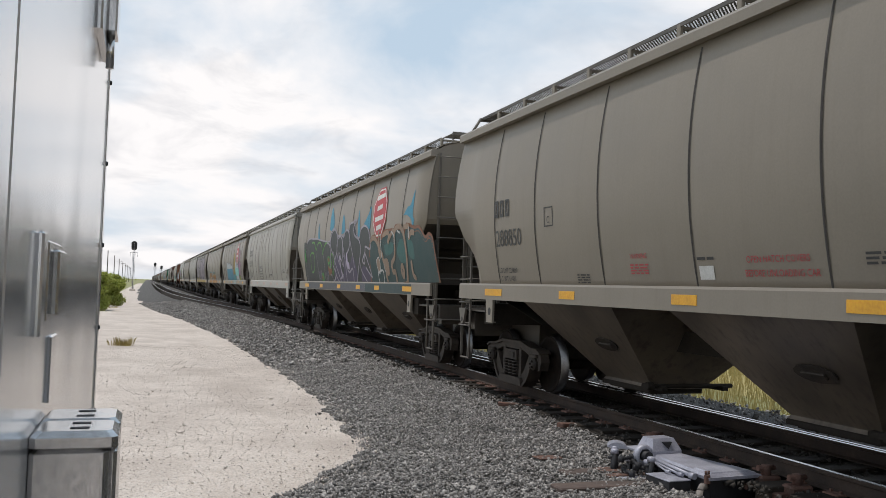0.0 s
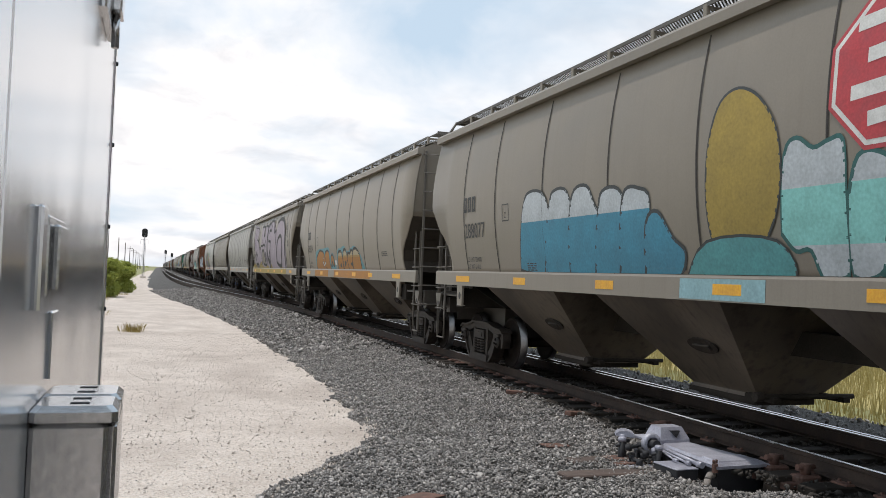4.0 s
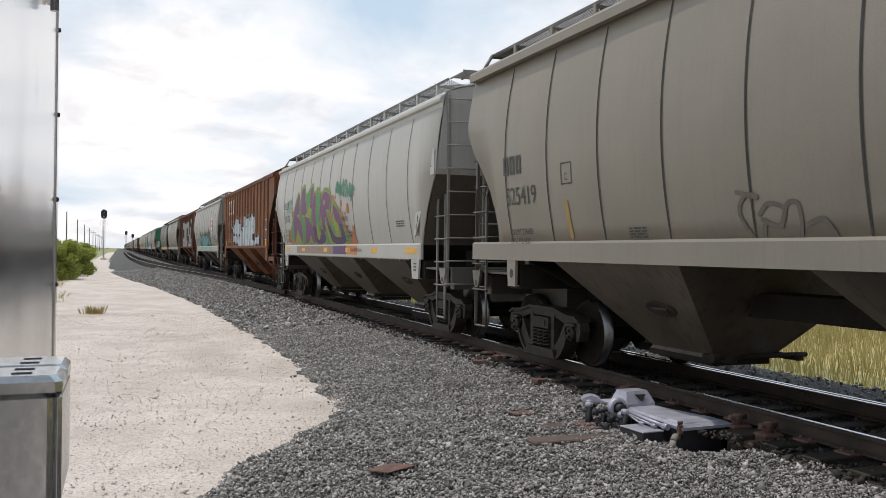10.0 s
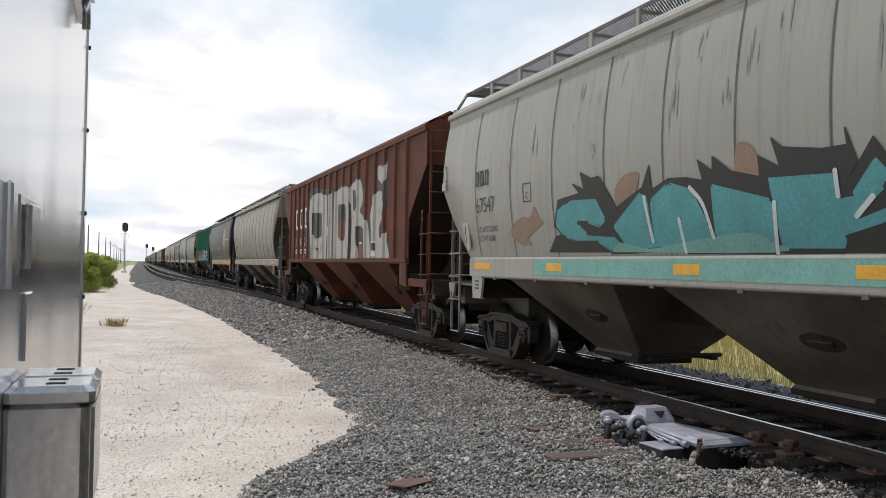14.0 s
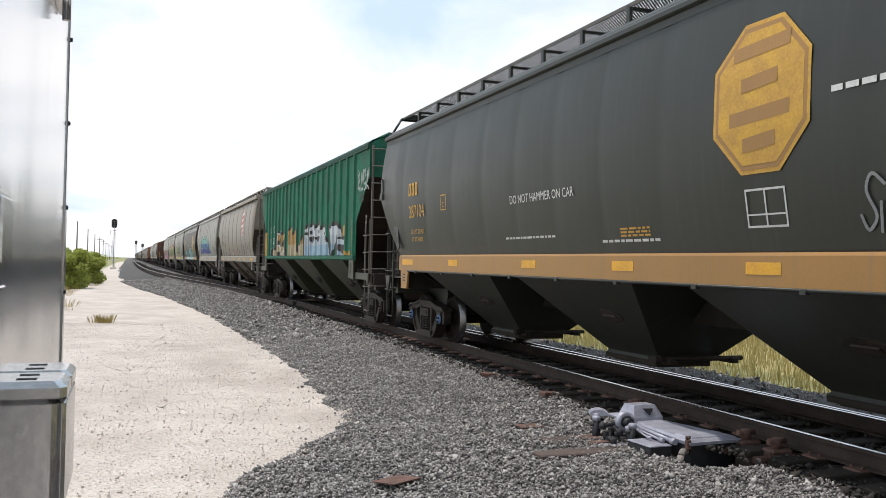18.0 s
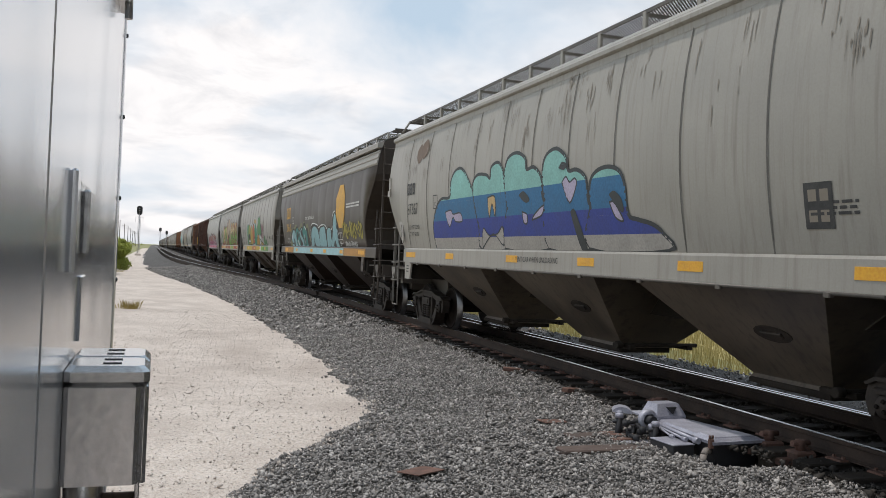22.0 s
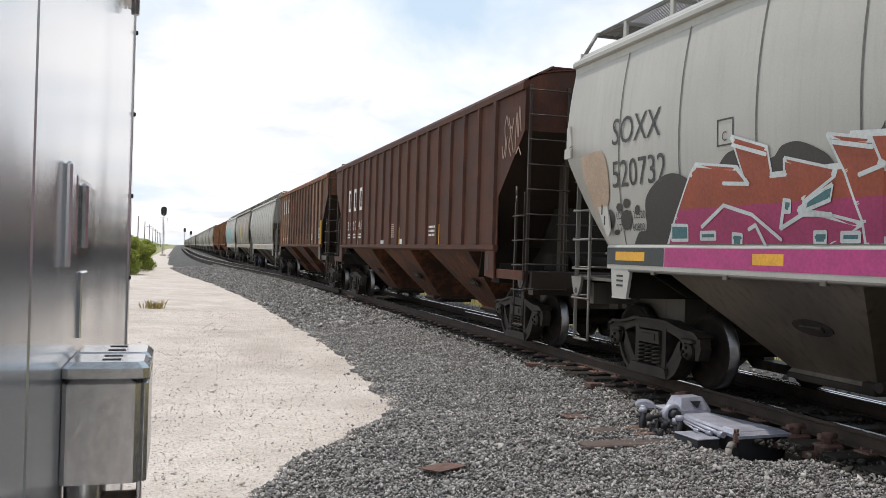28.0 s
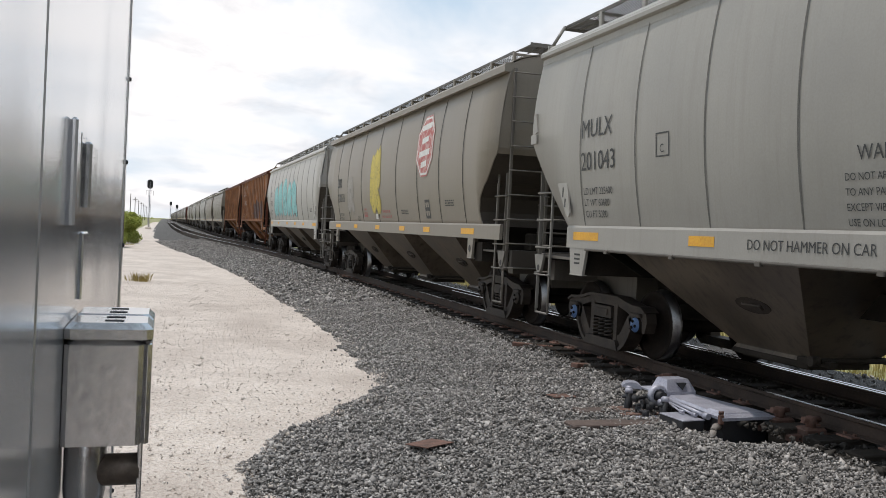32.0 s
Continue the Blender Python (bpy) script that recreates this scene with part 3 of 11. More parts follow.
tagged(strew("spilled_stones", 420, (0.2, 3.2), (4.6, 26), 0.026, M["ballast_stone"], 6, lambda x, y: toe_x(y) - 0.3 < x < toe_x(y), lambda x, y: ROAD_Z + 0.005),
       "stray ballast stones spilled onto the white road", "ballast", kind="stuff")
tagged(strew("ballast_stones", 2600, (8.9, 10.9), (4, 40), 0.036, M["ballast_stone"], 8, lambda x, y: True, bed_z),
       "grey ballast stones on the far shoulder of the track", "ballast", kind="stuff")
tagged(strew("road_chips", 16000, (-3.4, 3.2), (4.6, 30), 0.012, M["caliche_stone"], 7, lambda x, y: x < toe_x(y), lambda x, y: ROAD_Z),
       "pale limestone chips scattered on the caliche road", "gravel", kind="stuff")
tagged(strew("dark_chips", 1100, (-3.2, 3.0), (4.6, 30), 0.010, M["ballast_stone"], 27, lambda x, y: x < toe_x(y), lambda x, y: ROAD_Z),
       "small dark stones strewn over the caliche road", "gravel", kind="stuff")
rng_toe = random.Random(21)
tagged(strew("white_dust", 9000, (0.0, 4.2), (4.6, 34), 0.020, M["caliche_stone"], 17, lambda x, y: 0 < x - toe_x(y) < 0.75 * rng_toe.random() ** 2.2, bed_z, 0.6),
       "white limestone chips mixed into the edge of the ballast", "gravel", kind="stuff")


def rail_mesh(name, line, mats):
    """A flat-bottomed rail swept along (x, y) points; polished head strip on top."""
    prof = [(-0.07, -0.172), (0.07, -0.172), (0.07, -0.160), (0.012, -0.145), (0.012, -0.045), (0.036, -0.036), (0.036, -0.006), (0.026, 0.0), (-0.026, 0.0), (-0.036, -0.006),
            (-0.036, -0.036), (-0.012, -0.045), (-0.012, -0.145), (-0.07, -0.160)]
    s = Solid()
    n = len(prof)
    pts = [(x + px, y, pz) for x, y in line for px, pz in prof]
    fs, ms = [], []
    for i in range(len(line) - 1):
        for k in range(n):
            j = (k + 1) % n
            fs.append((i * n + k, i * n + j, (i + 1) * n + j, (i + 1) * n + k)); ms.append(1 if k in (6, 7, 8) else 0)
    s.hull(pts, fs)
    s.m = ms
    s.hull(pts, [tuple(range(n)), tuple(range((len(line) - 1) * n, len(line) * n))])
    return s.mesh(name, mats, fix=True)


track = thing("railway_track", "main line railway track with rusty rails on dark timber sleepers", "railway track", "structure")
for x in (NEAR_RAIL, FAR_RAIL):
    attach("rail", rail_mesh("rail", [(x, y) for y in steps((-40, 60, 5), (60, 1500, 60))], [M["rail"], M["railhead"]]), track)
attach("switch_point", rail_mesh("switch_point", [(FAR_RAIL - 0.10 - max(0, (y - 9)) * 0.02, y) for y in steps((6.5, 22, 1.0))], [M["rail"], M["railhead"]]), track, label="tapered switch rail beside the far rail")

tie_solid = Solid().slab(-1.30, 1.30, -0.115, 0.115, -0.178 - 0.2, -0.178, 0.012)
tie_mesh = tie_solid.mesh("tie", [M["tie"]])
tp = Solid().slab(-0.18, 0.18, -0.10, 0.10, -0.178, -0.160, 0.006)
for dx in (-0.11, 0.11):
    for dy in (-0.06, 0.06):
        tp.box(dx - 0.012, dx + 0.012, dy - 0.012, dy + 0.012, -0.163, -0.135)
tie_plate = tp.mesh("tie_plate", [M["plate"]])
y = -3.0
while y < 62:
    tie = attach("tie", tie_mesh, track, m=pose(TRACK_X + random.uniform(-0.06, 0.06), y, random.uniform(-0.006, 0.004), 0, 0, random.uniform(-0.6, 0.6)))
    if y < 32:
        attach("tie_plate", tie_plate, tie, m=pose(-GAUGE / 2, 0, 0))
    y += 0.53 + random.uniform(-0.02, 0.02)
far_ties = Solid()
y = 62.0
while y < 330:
    far_ties.box(TRACK_X - 1.3, TRACK_X + 1.3, y - 0.115, y + 0.115, -0.36, -0.178)
    y += 0.53
tagged(attach("far_ties", far_ties.mesh("far_ties", [M["tie"]], fix=False), track), kind="stuff")

siding = thing("siding_track", "siding track curving away beside the main line", "railway track", "structure")
for off in (0, GAUGE):
    attach("rail", rail_mesh("rail", [(siding_x(y) + off, y) for y in steps((34 if off == 0 else 40, 180, 3), (180, 1500, 60))], [M["rail"], M["railhead"]]), siding)
y = 44.0
while y < 120:
    attach("tie", tie_mesh, siding, m=pose(siding_x(y) + GAUGE / 2 - 0.1, y, -0.012))
    y += 0.6
far_ties = Solid()
while y < 330:
    far_ties.box(siding_x(y) - 0.6, siding_x(y) + 2.0, y - 0.115, y + 0.115, -0.36, -0.19)
    y += 0.6
tagged(attach("far_ties", far_ties.mesh("far_ties", [M["tie"]], fix=False), siding), kind="stuff")

# long head-block timbers that carry the switch machine, and loose steel
for yy, x0 in HEAD_BLOCKS:
    s = Solid().slab(x0 - 0.1, 8.6, yy - 0.12, yy + 0.12, -0.46, -0.302, 0.012)
    single("head_block", s, [M["wood"]], "long weathered timber reaching out under the switch machine", "sleeper")
for (x, y, z, a, b, rz, tz) in ((2.38, 7.62, -0.40, 0.20, 0.13, 35, -6), (4.55, 9.3, -0.31, 0.2, 0.09, 12, 4)):
    s = Solid().slab(-a, a, -b, b, -0.004, 0.004, 0.0015)
    ob = single("steel_plate", s, [M["plate"]], "loose rusty steel plate lying on the ballast", "steel plate")
    ob.matrix_world = pose(x, y, z - 0.002, tz * 0.5, 2, rz)
for k, (x, y) in enumerate(((5.75, 12.9), (5.72, 10.9))):
    s = Solid().slab(-0.35, 0.3, -0.06, 0.06, -0.03, 0.03, 0.01)
    ob = single("scrap_timber", s, [M["plate"]], "short rusty brown scrap piece beside the rail", "scrap")
    ob.matrix_world = pose(x, y, -0.215, 0, random.uniform(-6, 6), random.uniform(-25, 25))

# switch rods lying under the rails, with rusty lugs
rods = thing("switch_rods", "rusty steel switch rods running under the rails", "switch rod", at=pose(0, 0, 0))
for yy in (6.9, 7.35):
    attach("rod", Solid().slab(5.75, 8.2, yy - 0.04, yy + 0.04, -0.29, -0.23, 0.01).mesh("rod", [M["plate"]]), rods)
lug = Solid().slab(-0.13, 0.13, -0.09, 0.09, -0.30, -0.16, 0.02).rod((0, 0, -0.16), (0, 0, -0.06), 0.05, 10).rod((-0.1, 0, -0.09), (0.1, 0, -0.09), 0.03, 8)
lug_mesh = lug.mesh("lug", [M["plate"]])
for xx, yy in ((6.02, 6.9), (6.02, 7.35), (6.0, 9.35)):
    attach("lug", lug_mesh, rods, m=pose(xx, yy, 0))


# ---------------------------------------------------------------- switch machine
def switch_machine():
    t = thing("switch_machine", "silver grey electric switch machine beside the near rail", "switch machine", at=pose(5.60, 7.30, -0.30, 0, 0, 4))
    # local: +y along the machine away from the camera, x across
    def loft(low, high, z0, z1):
        n = len(low)
        return Solid().hull([(x, y, z0) for x, y in low] + [(x, y, z1) for x, y in high], [tuple(reversed(range(n))), tuple(range(n, 2 * n))] + [(k, (k + 1) % n, n + (k + 1) % n, n + k) for k in range(n)])
    attach("gear_case", loft([(-0.21, 0.07), (0.24, 0.07), (0.24, 0.50), (-0.21, 0.50)], [(-0.29, 0.02), (0.31, 0.02), (0.29, 0.50), (-0.27, 0.50)], -0.26, 0.125).mesh("gear_case", [M["machine_dark"]]), t, label="dark tapered cast gear case")
    attach("base_case", Solid().slab(-0.22, 0.22, 0.50, 1.22, -0.16, 0.125, 0.02).mesh("base_case", [M["machine_dark"]]), t)
    ring = [(-0.32, -0.01), (0.34, -0.01), (0.34, 0.14), (0.22, 1.06), (0.16, 1.14), (-0.14, 1.14), (-0.20, 1.06), (-0.31, 0.14)]
    lid = attach("lid", loft([(x * 0.98, y) for x, y in ring], ring, 0.122, 0.152).mesh("lid", [M["machine"]]), t, label="flat silver grey lid")
    attach("lid_top", loft([(x * 0.94, 0.02 + y * 0.97) for x, y in ring], [(x * 0.86, 0.05 + y * 0.92) for x, y in ring], 0.152, 0.174).mesh("lid_top", [M["machine"]]), lid)
    rim = [(-0.25, 0.05), (0.27, 0.05), (0.26, 0.32), (-0.24, 0.32)]
    attach("lid_rim", loft(rim, [(x * 0.93, 0.015 + y * 0.95) for x, y in rim], 0.172, 0.188).mesh("lid_rim", [M["machine"]]), lid)
    base = [(-0.20, 1.06), (0.19, 1.06), (0.19, 1.36), (-0.20, 1.36)]
    peak = [(-0.15, 1.13), (0.13, 1.13), (0.13, 1.31), (-0.15, 1.31)]
    house = attach("motor_housing", loft(base, base, 0.125, 0.205).mesh("motor_housing", [M["machine"]]), t, label="bevelled silver motor housing")
    attach("housing_top", loft(base, peak, 0.205, 0.335).mesh("housing_top", [M["machine"]]), house)
    attach("housing_notch", Solid().hull([(-0.05, 1.075, 0.30), (0.07, 1.075, 0.30), (0.01, 1.058, 0.225), (-0.05, 1.13, 0.30), (0.07, 1.13, 0.30)], [(0, 1, 2), (0, 2, 3), (1, 4, 2), (3, 4, 1, 0), (2, 4, 3)]).mesh("housing_notch", [M["machine_dark"]]), house)
    collar = Solid().lathe([(-0.03, 0.075), (-0.03, 0.105), (-0.015, 0.118), (0.03, 0.118), (0.045, 0.105), (0.045, 0.075)], (-0.29, 1.10, 0.165), 1, 18)
    attach("motor_collar", collar.mesh("motor_collar", [M["machine"]]), t, label="round silver motor collar")
    attach("motor_shaft", Solid().rod((-0.29, 1.00, 0.165), (-0.29, 1.20, 0.165), 0.055, 12).mesh("motor_shaft", [M["machine_dark"]]), t)
    for (xa, ya, xb, yb, z, r) in ((-0.24, 1.0, -0.33, 0.26, 0.125, 0.022), (-0.29, 0.95, -0.37, 0.40, 0.115, 0.013), (-0.33, 0.86, -0.41, 0.55, 0.115, 0.010)):
        attach("connecting_rod", Solid().rod((xa, ya, z + 0.02), (xb, yb, z), r, 10).rod((xb, yb, z), (xb, yb - 0.07, z), r * 1.5, 10).mesh("connecting_rod", [M["machine"]]), t)
    box = attach("junction_box", Solid().slab(-0.60, -0.34, 0.24, 0.62, -0.16, 0.075, 0.006).mesh("junction_box", [M["machine_dark"]]), t, label="low dark junction box")
    attach("junction_lid", Solid().slab(-0.605, -0.335, 0.235, 0.625, 0.075, 0.086, 0.004).mesh("junction_lid", [M["machine"]]), box)
    # throw levers and cranks with silver caps on the far end
    for (x, y, top, lean) in ((-0.44, 0.80, 0.21, 0.03), (-0.38, 0.86, 0.17, -0.03), (-0.58, 1.26, 0.22, 0.02), (-0.50, 1.32, 0.24, -0.02), (-0.42, 1.20, 0.14, 0.02)):
        lever = attach("throw_lever", Solid().rod((x, y, -0.14), (x + lean, y, top - 0.03), 0.036, 10).rod((x - 0.05, y + 0.02, top - 0.10), (x + 0.06, y - 0.02, top - 0.07), 0.018, 8).mesh("throw_lever", [M["machine_dark"]]), t)
        attach("lever_cap", Solid().lathe([(top - 0.05, 0.0), (top - 0.05, 0.045), (top - 0.01, 0.045), (top, 0.032), (top, 0.0)], (x + lean, y, 0), 2, 12).mesh("lever_cap", [M["machine"]]), lever)
    for (x, y, z, tz) in ((-0.45, 1.02, 0.10, 70), (-0.50, 1.12, 0.14, 20), (-0.38, 0.94, 0.06, -35), (-0.56, 1.0, 0.02, 80)):
        link = Solid().rod((-0.10, 0, 0), (0.10, 0, 0), 0.020, 8).rod((-0.10, 0, -0.03), (-0.10, 0, 0.03), 0.036, 10).rod((0.10, 0, -0.03), (0.10, 0, 0.03), 0.032, 10)
        attach("link", link.mesh("link", [M["machine_dark"]]), t, m=pose(x, y, z, 0, 0, tz))
    dome = [(0.11 * math.cos(a), 0.065 * math.sin(a)) for a in [math.pi * k / 8 for k in range(9)]]
    attach("crank_cover", Solid().extrude(dome, 1, -0.09, 0.09).mesh("crank_cover", [M["machine"]]), t, label="rounded silver crank cover", m=pose(-0.46, 1.36, 0.215, 0, 4, -30))
    attach("drive_plate", Solid().slab(-0.36, -0.20, 1.16, 1.36, 0.20, 0.225, 0.006).mesh("drive_plate", [M["machine"]]), t)
    for (x0, x1, y0, y1, z, mat) in ((-0.72, -0.34, 0.60, 0.74, -0.08, "machine"), (-0.74, -0.40, 0.82, 0.96, -0.03, "machine"), (-0.80, -0.30, 0.98, 1.10, -0.02, "plate"), (-0.78, -0.40, 0.52, 0.60, -0.02, "plate"), (-0.76, -0.42, 1.16, 1.36, -0.01, "plate")):
        attach("mounting_plate", Solid().slab(x0, x1, y0, y1, z - 0.02, z + 0.012, 0.006).mesh("mounting_plate", [M[mat]]), t)
    pts = [(-0.29, 0.08, 0.05), (-0.36, 0.04, 0.065), (-0.42, 0.00, 0.03), (-0.455, -0.03, -0.05), (-0.465, -0.05, -0.24)]
    attach("conduit", Solid().tube(pts, 0.033, 10).mesh("conduit", [M["conduit"]]), t, label="short grey flexible conduit")
    attach("padlock", Solid().slab(-0.34, -0.285, 0.00, 0.05, 0.09, 0.185, 0.012).rod((-0.33, 0.025, 0.185), (-0.33, 0.025, 0.215), 0.013, 8).rod((-0.295, 0.025, 0.185), (-0.295, 0.025, 0.215), 0.013, 8).mesh("padlock", [M["plate"]]), t, label="rusty padlock")
    attach("footing", Solid().slab(-0.24, 0.9, 0.05, 0.30, -0.30, -0.16, 0.01).mesh("footing", [M["tie"]]), t)
    return t


switch_machine()


# ---------------------------------------------------------------- instrument house at the camera's side
WALL_X = -0.185
house = thing("instrument_house", "brushed aluminium railway instrument house with a door beside the road", "equipment shed", at=pose(0, 0, 0))
attach("wall", Solid().box(-2.5, WALL_X - 0.012, -3.0, 3.54, -0.62, 2.95).mesh("wall", [M["alu"]]), house)
attach("door", Solid().slab(WALL_X - 0.012, WALL_X, 1.20, 2.70, -0.35, 2.72, 0.003).mesh("door", [M["alu"]]), house, label="brushed aluminium door panel")
attach("wall_panel", Solid().slab(WALL_X - 0.012, WALL_X - 0.001, -2.95, 1.192, -0.6, 2.9, 0.003).mesh("wall_panel", [M["alu"]]), house)
attach("wall_panel", Solid().slab(WALL_X - 0.012, WALL_X - 0.001, 2.708, 3.46, -0.6, 2.9, 0.003).mesh("wall_panel", [M["alu"]]), house)
attach("corner_trim", Solid().slab(WALL_X - 0.03, WALL_X + 0.004, 3.462, 3.548, -0.6, 2.93, 0.004).mesh("corner_trim", [M["alu"]]), house)
attach("roof", Solid().slab(-2.6, -0.10, -3.1, 3.62, 2.95, 3.05, 0.02).mesh("roof", [M["alu"]]), house)
for z in [0.2 + 0.31 * k for k in range(9)]:
    attach("screw", Solid().lathe([(0, 0.009), (0.006, 0.007), (0.007, 0)], (WALL_X + 0.004, 3.50, z), 0, 8).mesh("screw", [M["machine_dark"]]), house)
s = Solid().slab(WALL_X, WALL_X + 0.02, 2.58, 3.0, 2.33, 2.62, 0.006).slab(WALL_X + 0.02, WALL_X + 0.05, 2.78, 2.92, 2.38, 2.6, 0.006)
attach("door_latch", s.mesh("door_latch", [M["steel"]]), house)
attach("latch_pin", Solid().rod((WALL_X + 0.03, 2.86, 2.28), (WALL_X + 0.03, 2.86, 2.4), 0.012, 8).mesh("latch_pin", [M["steel"]]), house)
handle = attach("door_handle", Solid().slab(WALL_X, WALL_X + 0.012, 1.50, 1.56, 1.53, 1.70, 0.004).mesh("door_handle", [M["alu"]]), house, label="recessed stainless paddle handle")
s = Solid().slab(WALL_X, WALL_X + 0.008, 1.62, 1.86, 1.55, 1.69, 0.004)
attach("escutcheon", s.mesh("escutcheon", [M["steel"]]), handle)
attach("paddle", Solid().slab(WALL_X + 0.008, WALL_X + 0.022, 1.66, 1.80, 1.56, 1.675, 0.004).mesh("paddle", [M["steel"]]), handle)
attach("slot_cover", Solid().slab(WALL_X, WALL_X + 0.006, 1.76, 1.86, 1.39, 1.515, 0.003).mesh("slot_cover", [M["alu"]]), house)
box = thing("lock_box", "polished stainless lock box with split hinged lid on the shed wall", "metal box", at=pose(0, 0, 0))
attach("body", Solid().slab(WALL_X + 0.001, -0.062, 1.53, 1.80, 1.172, 1.345, 0.008).mesh("body", [M["steel"]]), box)
attach("side_cover", Solid().slab(-0.062, -0.049, 1.54, 1.80, 1.172, 1.343, 0.006).mesh("side_cover", [M["steel"]]), box)
for y0, y1 in ((1.522, 1.655), (1.66, 1.80)):
    s = Solid().slab(WALL_X + 0.001, -0.048, y0, y1, 1.3475, 1.374, 0.010)
    lid = attach("lid", s.mesh("lid", [M["steel"]]), box)
    for yy in (y0 + 0.04, y1 - 0.04):
        attach("slot", Solid().slab(-0.125, -0.095, yy - 0.007, yy + 0.007, 1.3742, 1.3752, 0.0004).mesh("slot", [M["signal"]]), lid)
attach("pipe", Solid().rod((-0.15, 1.60, 1.17), (-0.15, 1.60, -0.6), 0.022, 12).lathe([(1.06, 0.030), (1.08, 0.034), (1.16, 0.034), (1.172, 0.030)], (-0.15, 1.60, 0), 2, 14).mesh("pipe", [M["steel"]]), box)
attach("pipe_fitting", Solid().rod((-0.13, 1.60, 1.115), (-0.062, 1.60, 1.115), 0.027, 14).mesh("pipe_fitting", [M["grimy_steel"]]), box, label="grimy brown threaded pipe fitting")
attach("bracket", Solid().slab(-0.066, -0.058, 1.575, 1.625, 0.90, 1.172, 0.002).mesh("bracket", [M["steel"]]), box)


# ---------------------------------------------------------------- signals and poles
def signal(x, y, top, heads, label):
    t = thing("railway_signal", label, "railway signal", at=pose(x, y, 0))
    attach("mast", Solid().rod((0, 0, -0.6), (0, 0, top - 0.5), 0.075, 10).mesh("mast", [M["mast"]]), t)
    attach("base", Solid().slab(-0.5, 0.5, -0.4, 0.4, -0.75, -0.2, 0.04).mesh("base", [M["caliche"]]), t)
    s = Solid()
    for xx in (-0.2, 0.2):
        s.rod((xx, 0.28, -0.2), (xx, 0.28, top - 1.4), 0.025, 5)
    for k in range(int((top - 1.2) / 0.35)):
        s.rod((-0.2, 0.28, 0.1 + 0.35 * k), (0.2, 0.28, 0.1 + 0.35 * k), 0.018, 4)
    attach("ladder", s.mesh("ladder", [M["mast"]]), t)
    attach("cage", Solid().tube([(-0.6, 0.1, top - 2.4), (-0.6, 0.1, top - 1.6), (0.6, 0.1, top - 1.6), (0.6, 0.1, top - 2.4)], 0.03, 5).mesh("cage", [M["mast"]]), t)
    for k in range(heads):
        z = top - 1.0 * k
        n, ring = 20, []
        for i in range(n):
            a = 2 * math.pi * i / n
            ring.append((0.48 * math.cos(a), z - 0.45 + 0.42 * math.sin(a) + (0.38 if math.sin(a) >= 0 else -0.38)))
        target = attach("target", Solid().extrude(ring, 1, -0.05, 0.05).mesh("target", [M["signal"]]), t, label="black oval signal target")
        for dz in (0.36, 0.0, -0.36):
            attach("hood", Solid().lathe([(-0.05, 0.13), (-0.30, 0.14)], (0, 0, z - 0.45 + dz), 1, 12).mesh("hood", [M["signal"]]), target)
            attach("lens", Solid().lathe([(-0.055, 0.0), (-0.056, 0.11)], (0, 0, z - 0.45 + dz), 1, 12).mesh("lens", [M["machine"]]), target)
    return t


signal(-2.39, 159, 7.7, 1, "tall railway signal mast with a black head beside the siding")
signal(2.6, 352, 7.6, 1, "distant railway signal mast between the tracks")
signal(5.0, 356, 6.6, 1, "second distant railway signal with a short mast")
pole_mesh = Solid().rod((0, 0, -1), (0, 0, 9.9), 0.19, 8, r2=0.12).mesh("shaft", [M["pole"]])
arm_mesh = Solid().slab(-1.1, 1.1, -0.07, 0.07, 8.9, 9.05, 0.01).mesh("crossarm", [M["pole"]])
poles = []
for k in range(9):
    t = thing("utility_pole", "slim weathered wooden utility pole", "utility pole", group="poles along the line", at=pose(-11.2 - 0.1 * k, 216 + 58 * k, -0.3))
    attach("shaft", pole_mesh, t)
    if k > 2:
        attach("crossarm", arm_mesh, t, m=pose(0, 0, 0, 0, 0, 4))


# ---------------------------------------------------------------- shrubs and weeds
def leaves(rng, n, centre, radius, size, squash=0.8, hollow=0.35):
    """A loose crown of small bent leaves."""
    d = rng.normal(size=(n, 3)); d /= np.linalg.norm(d, axis=1)[:, None]
    r = radius * (hollow + (1 - hollow) * rng.random(n) ** 0.6)
    p = np.array(centre) + d * r[:, None] * np.array([1, 1, squash])
    a = rng.normal(size=(n, 3)); a /= np.linalg.norm(a, axis=1)[:, None]
    b = np.cross(a, rng.normal(size=(n, 3))); b /= np.linalg.norm(b, axis=1)[:, None]
    s = size * rng.uniform(0.6, 1.4, n)[:, None]
    return np.stack([p - a * s, p + b * s * 0.45, p + a * s, p - b * s * 0.45], 1)


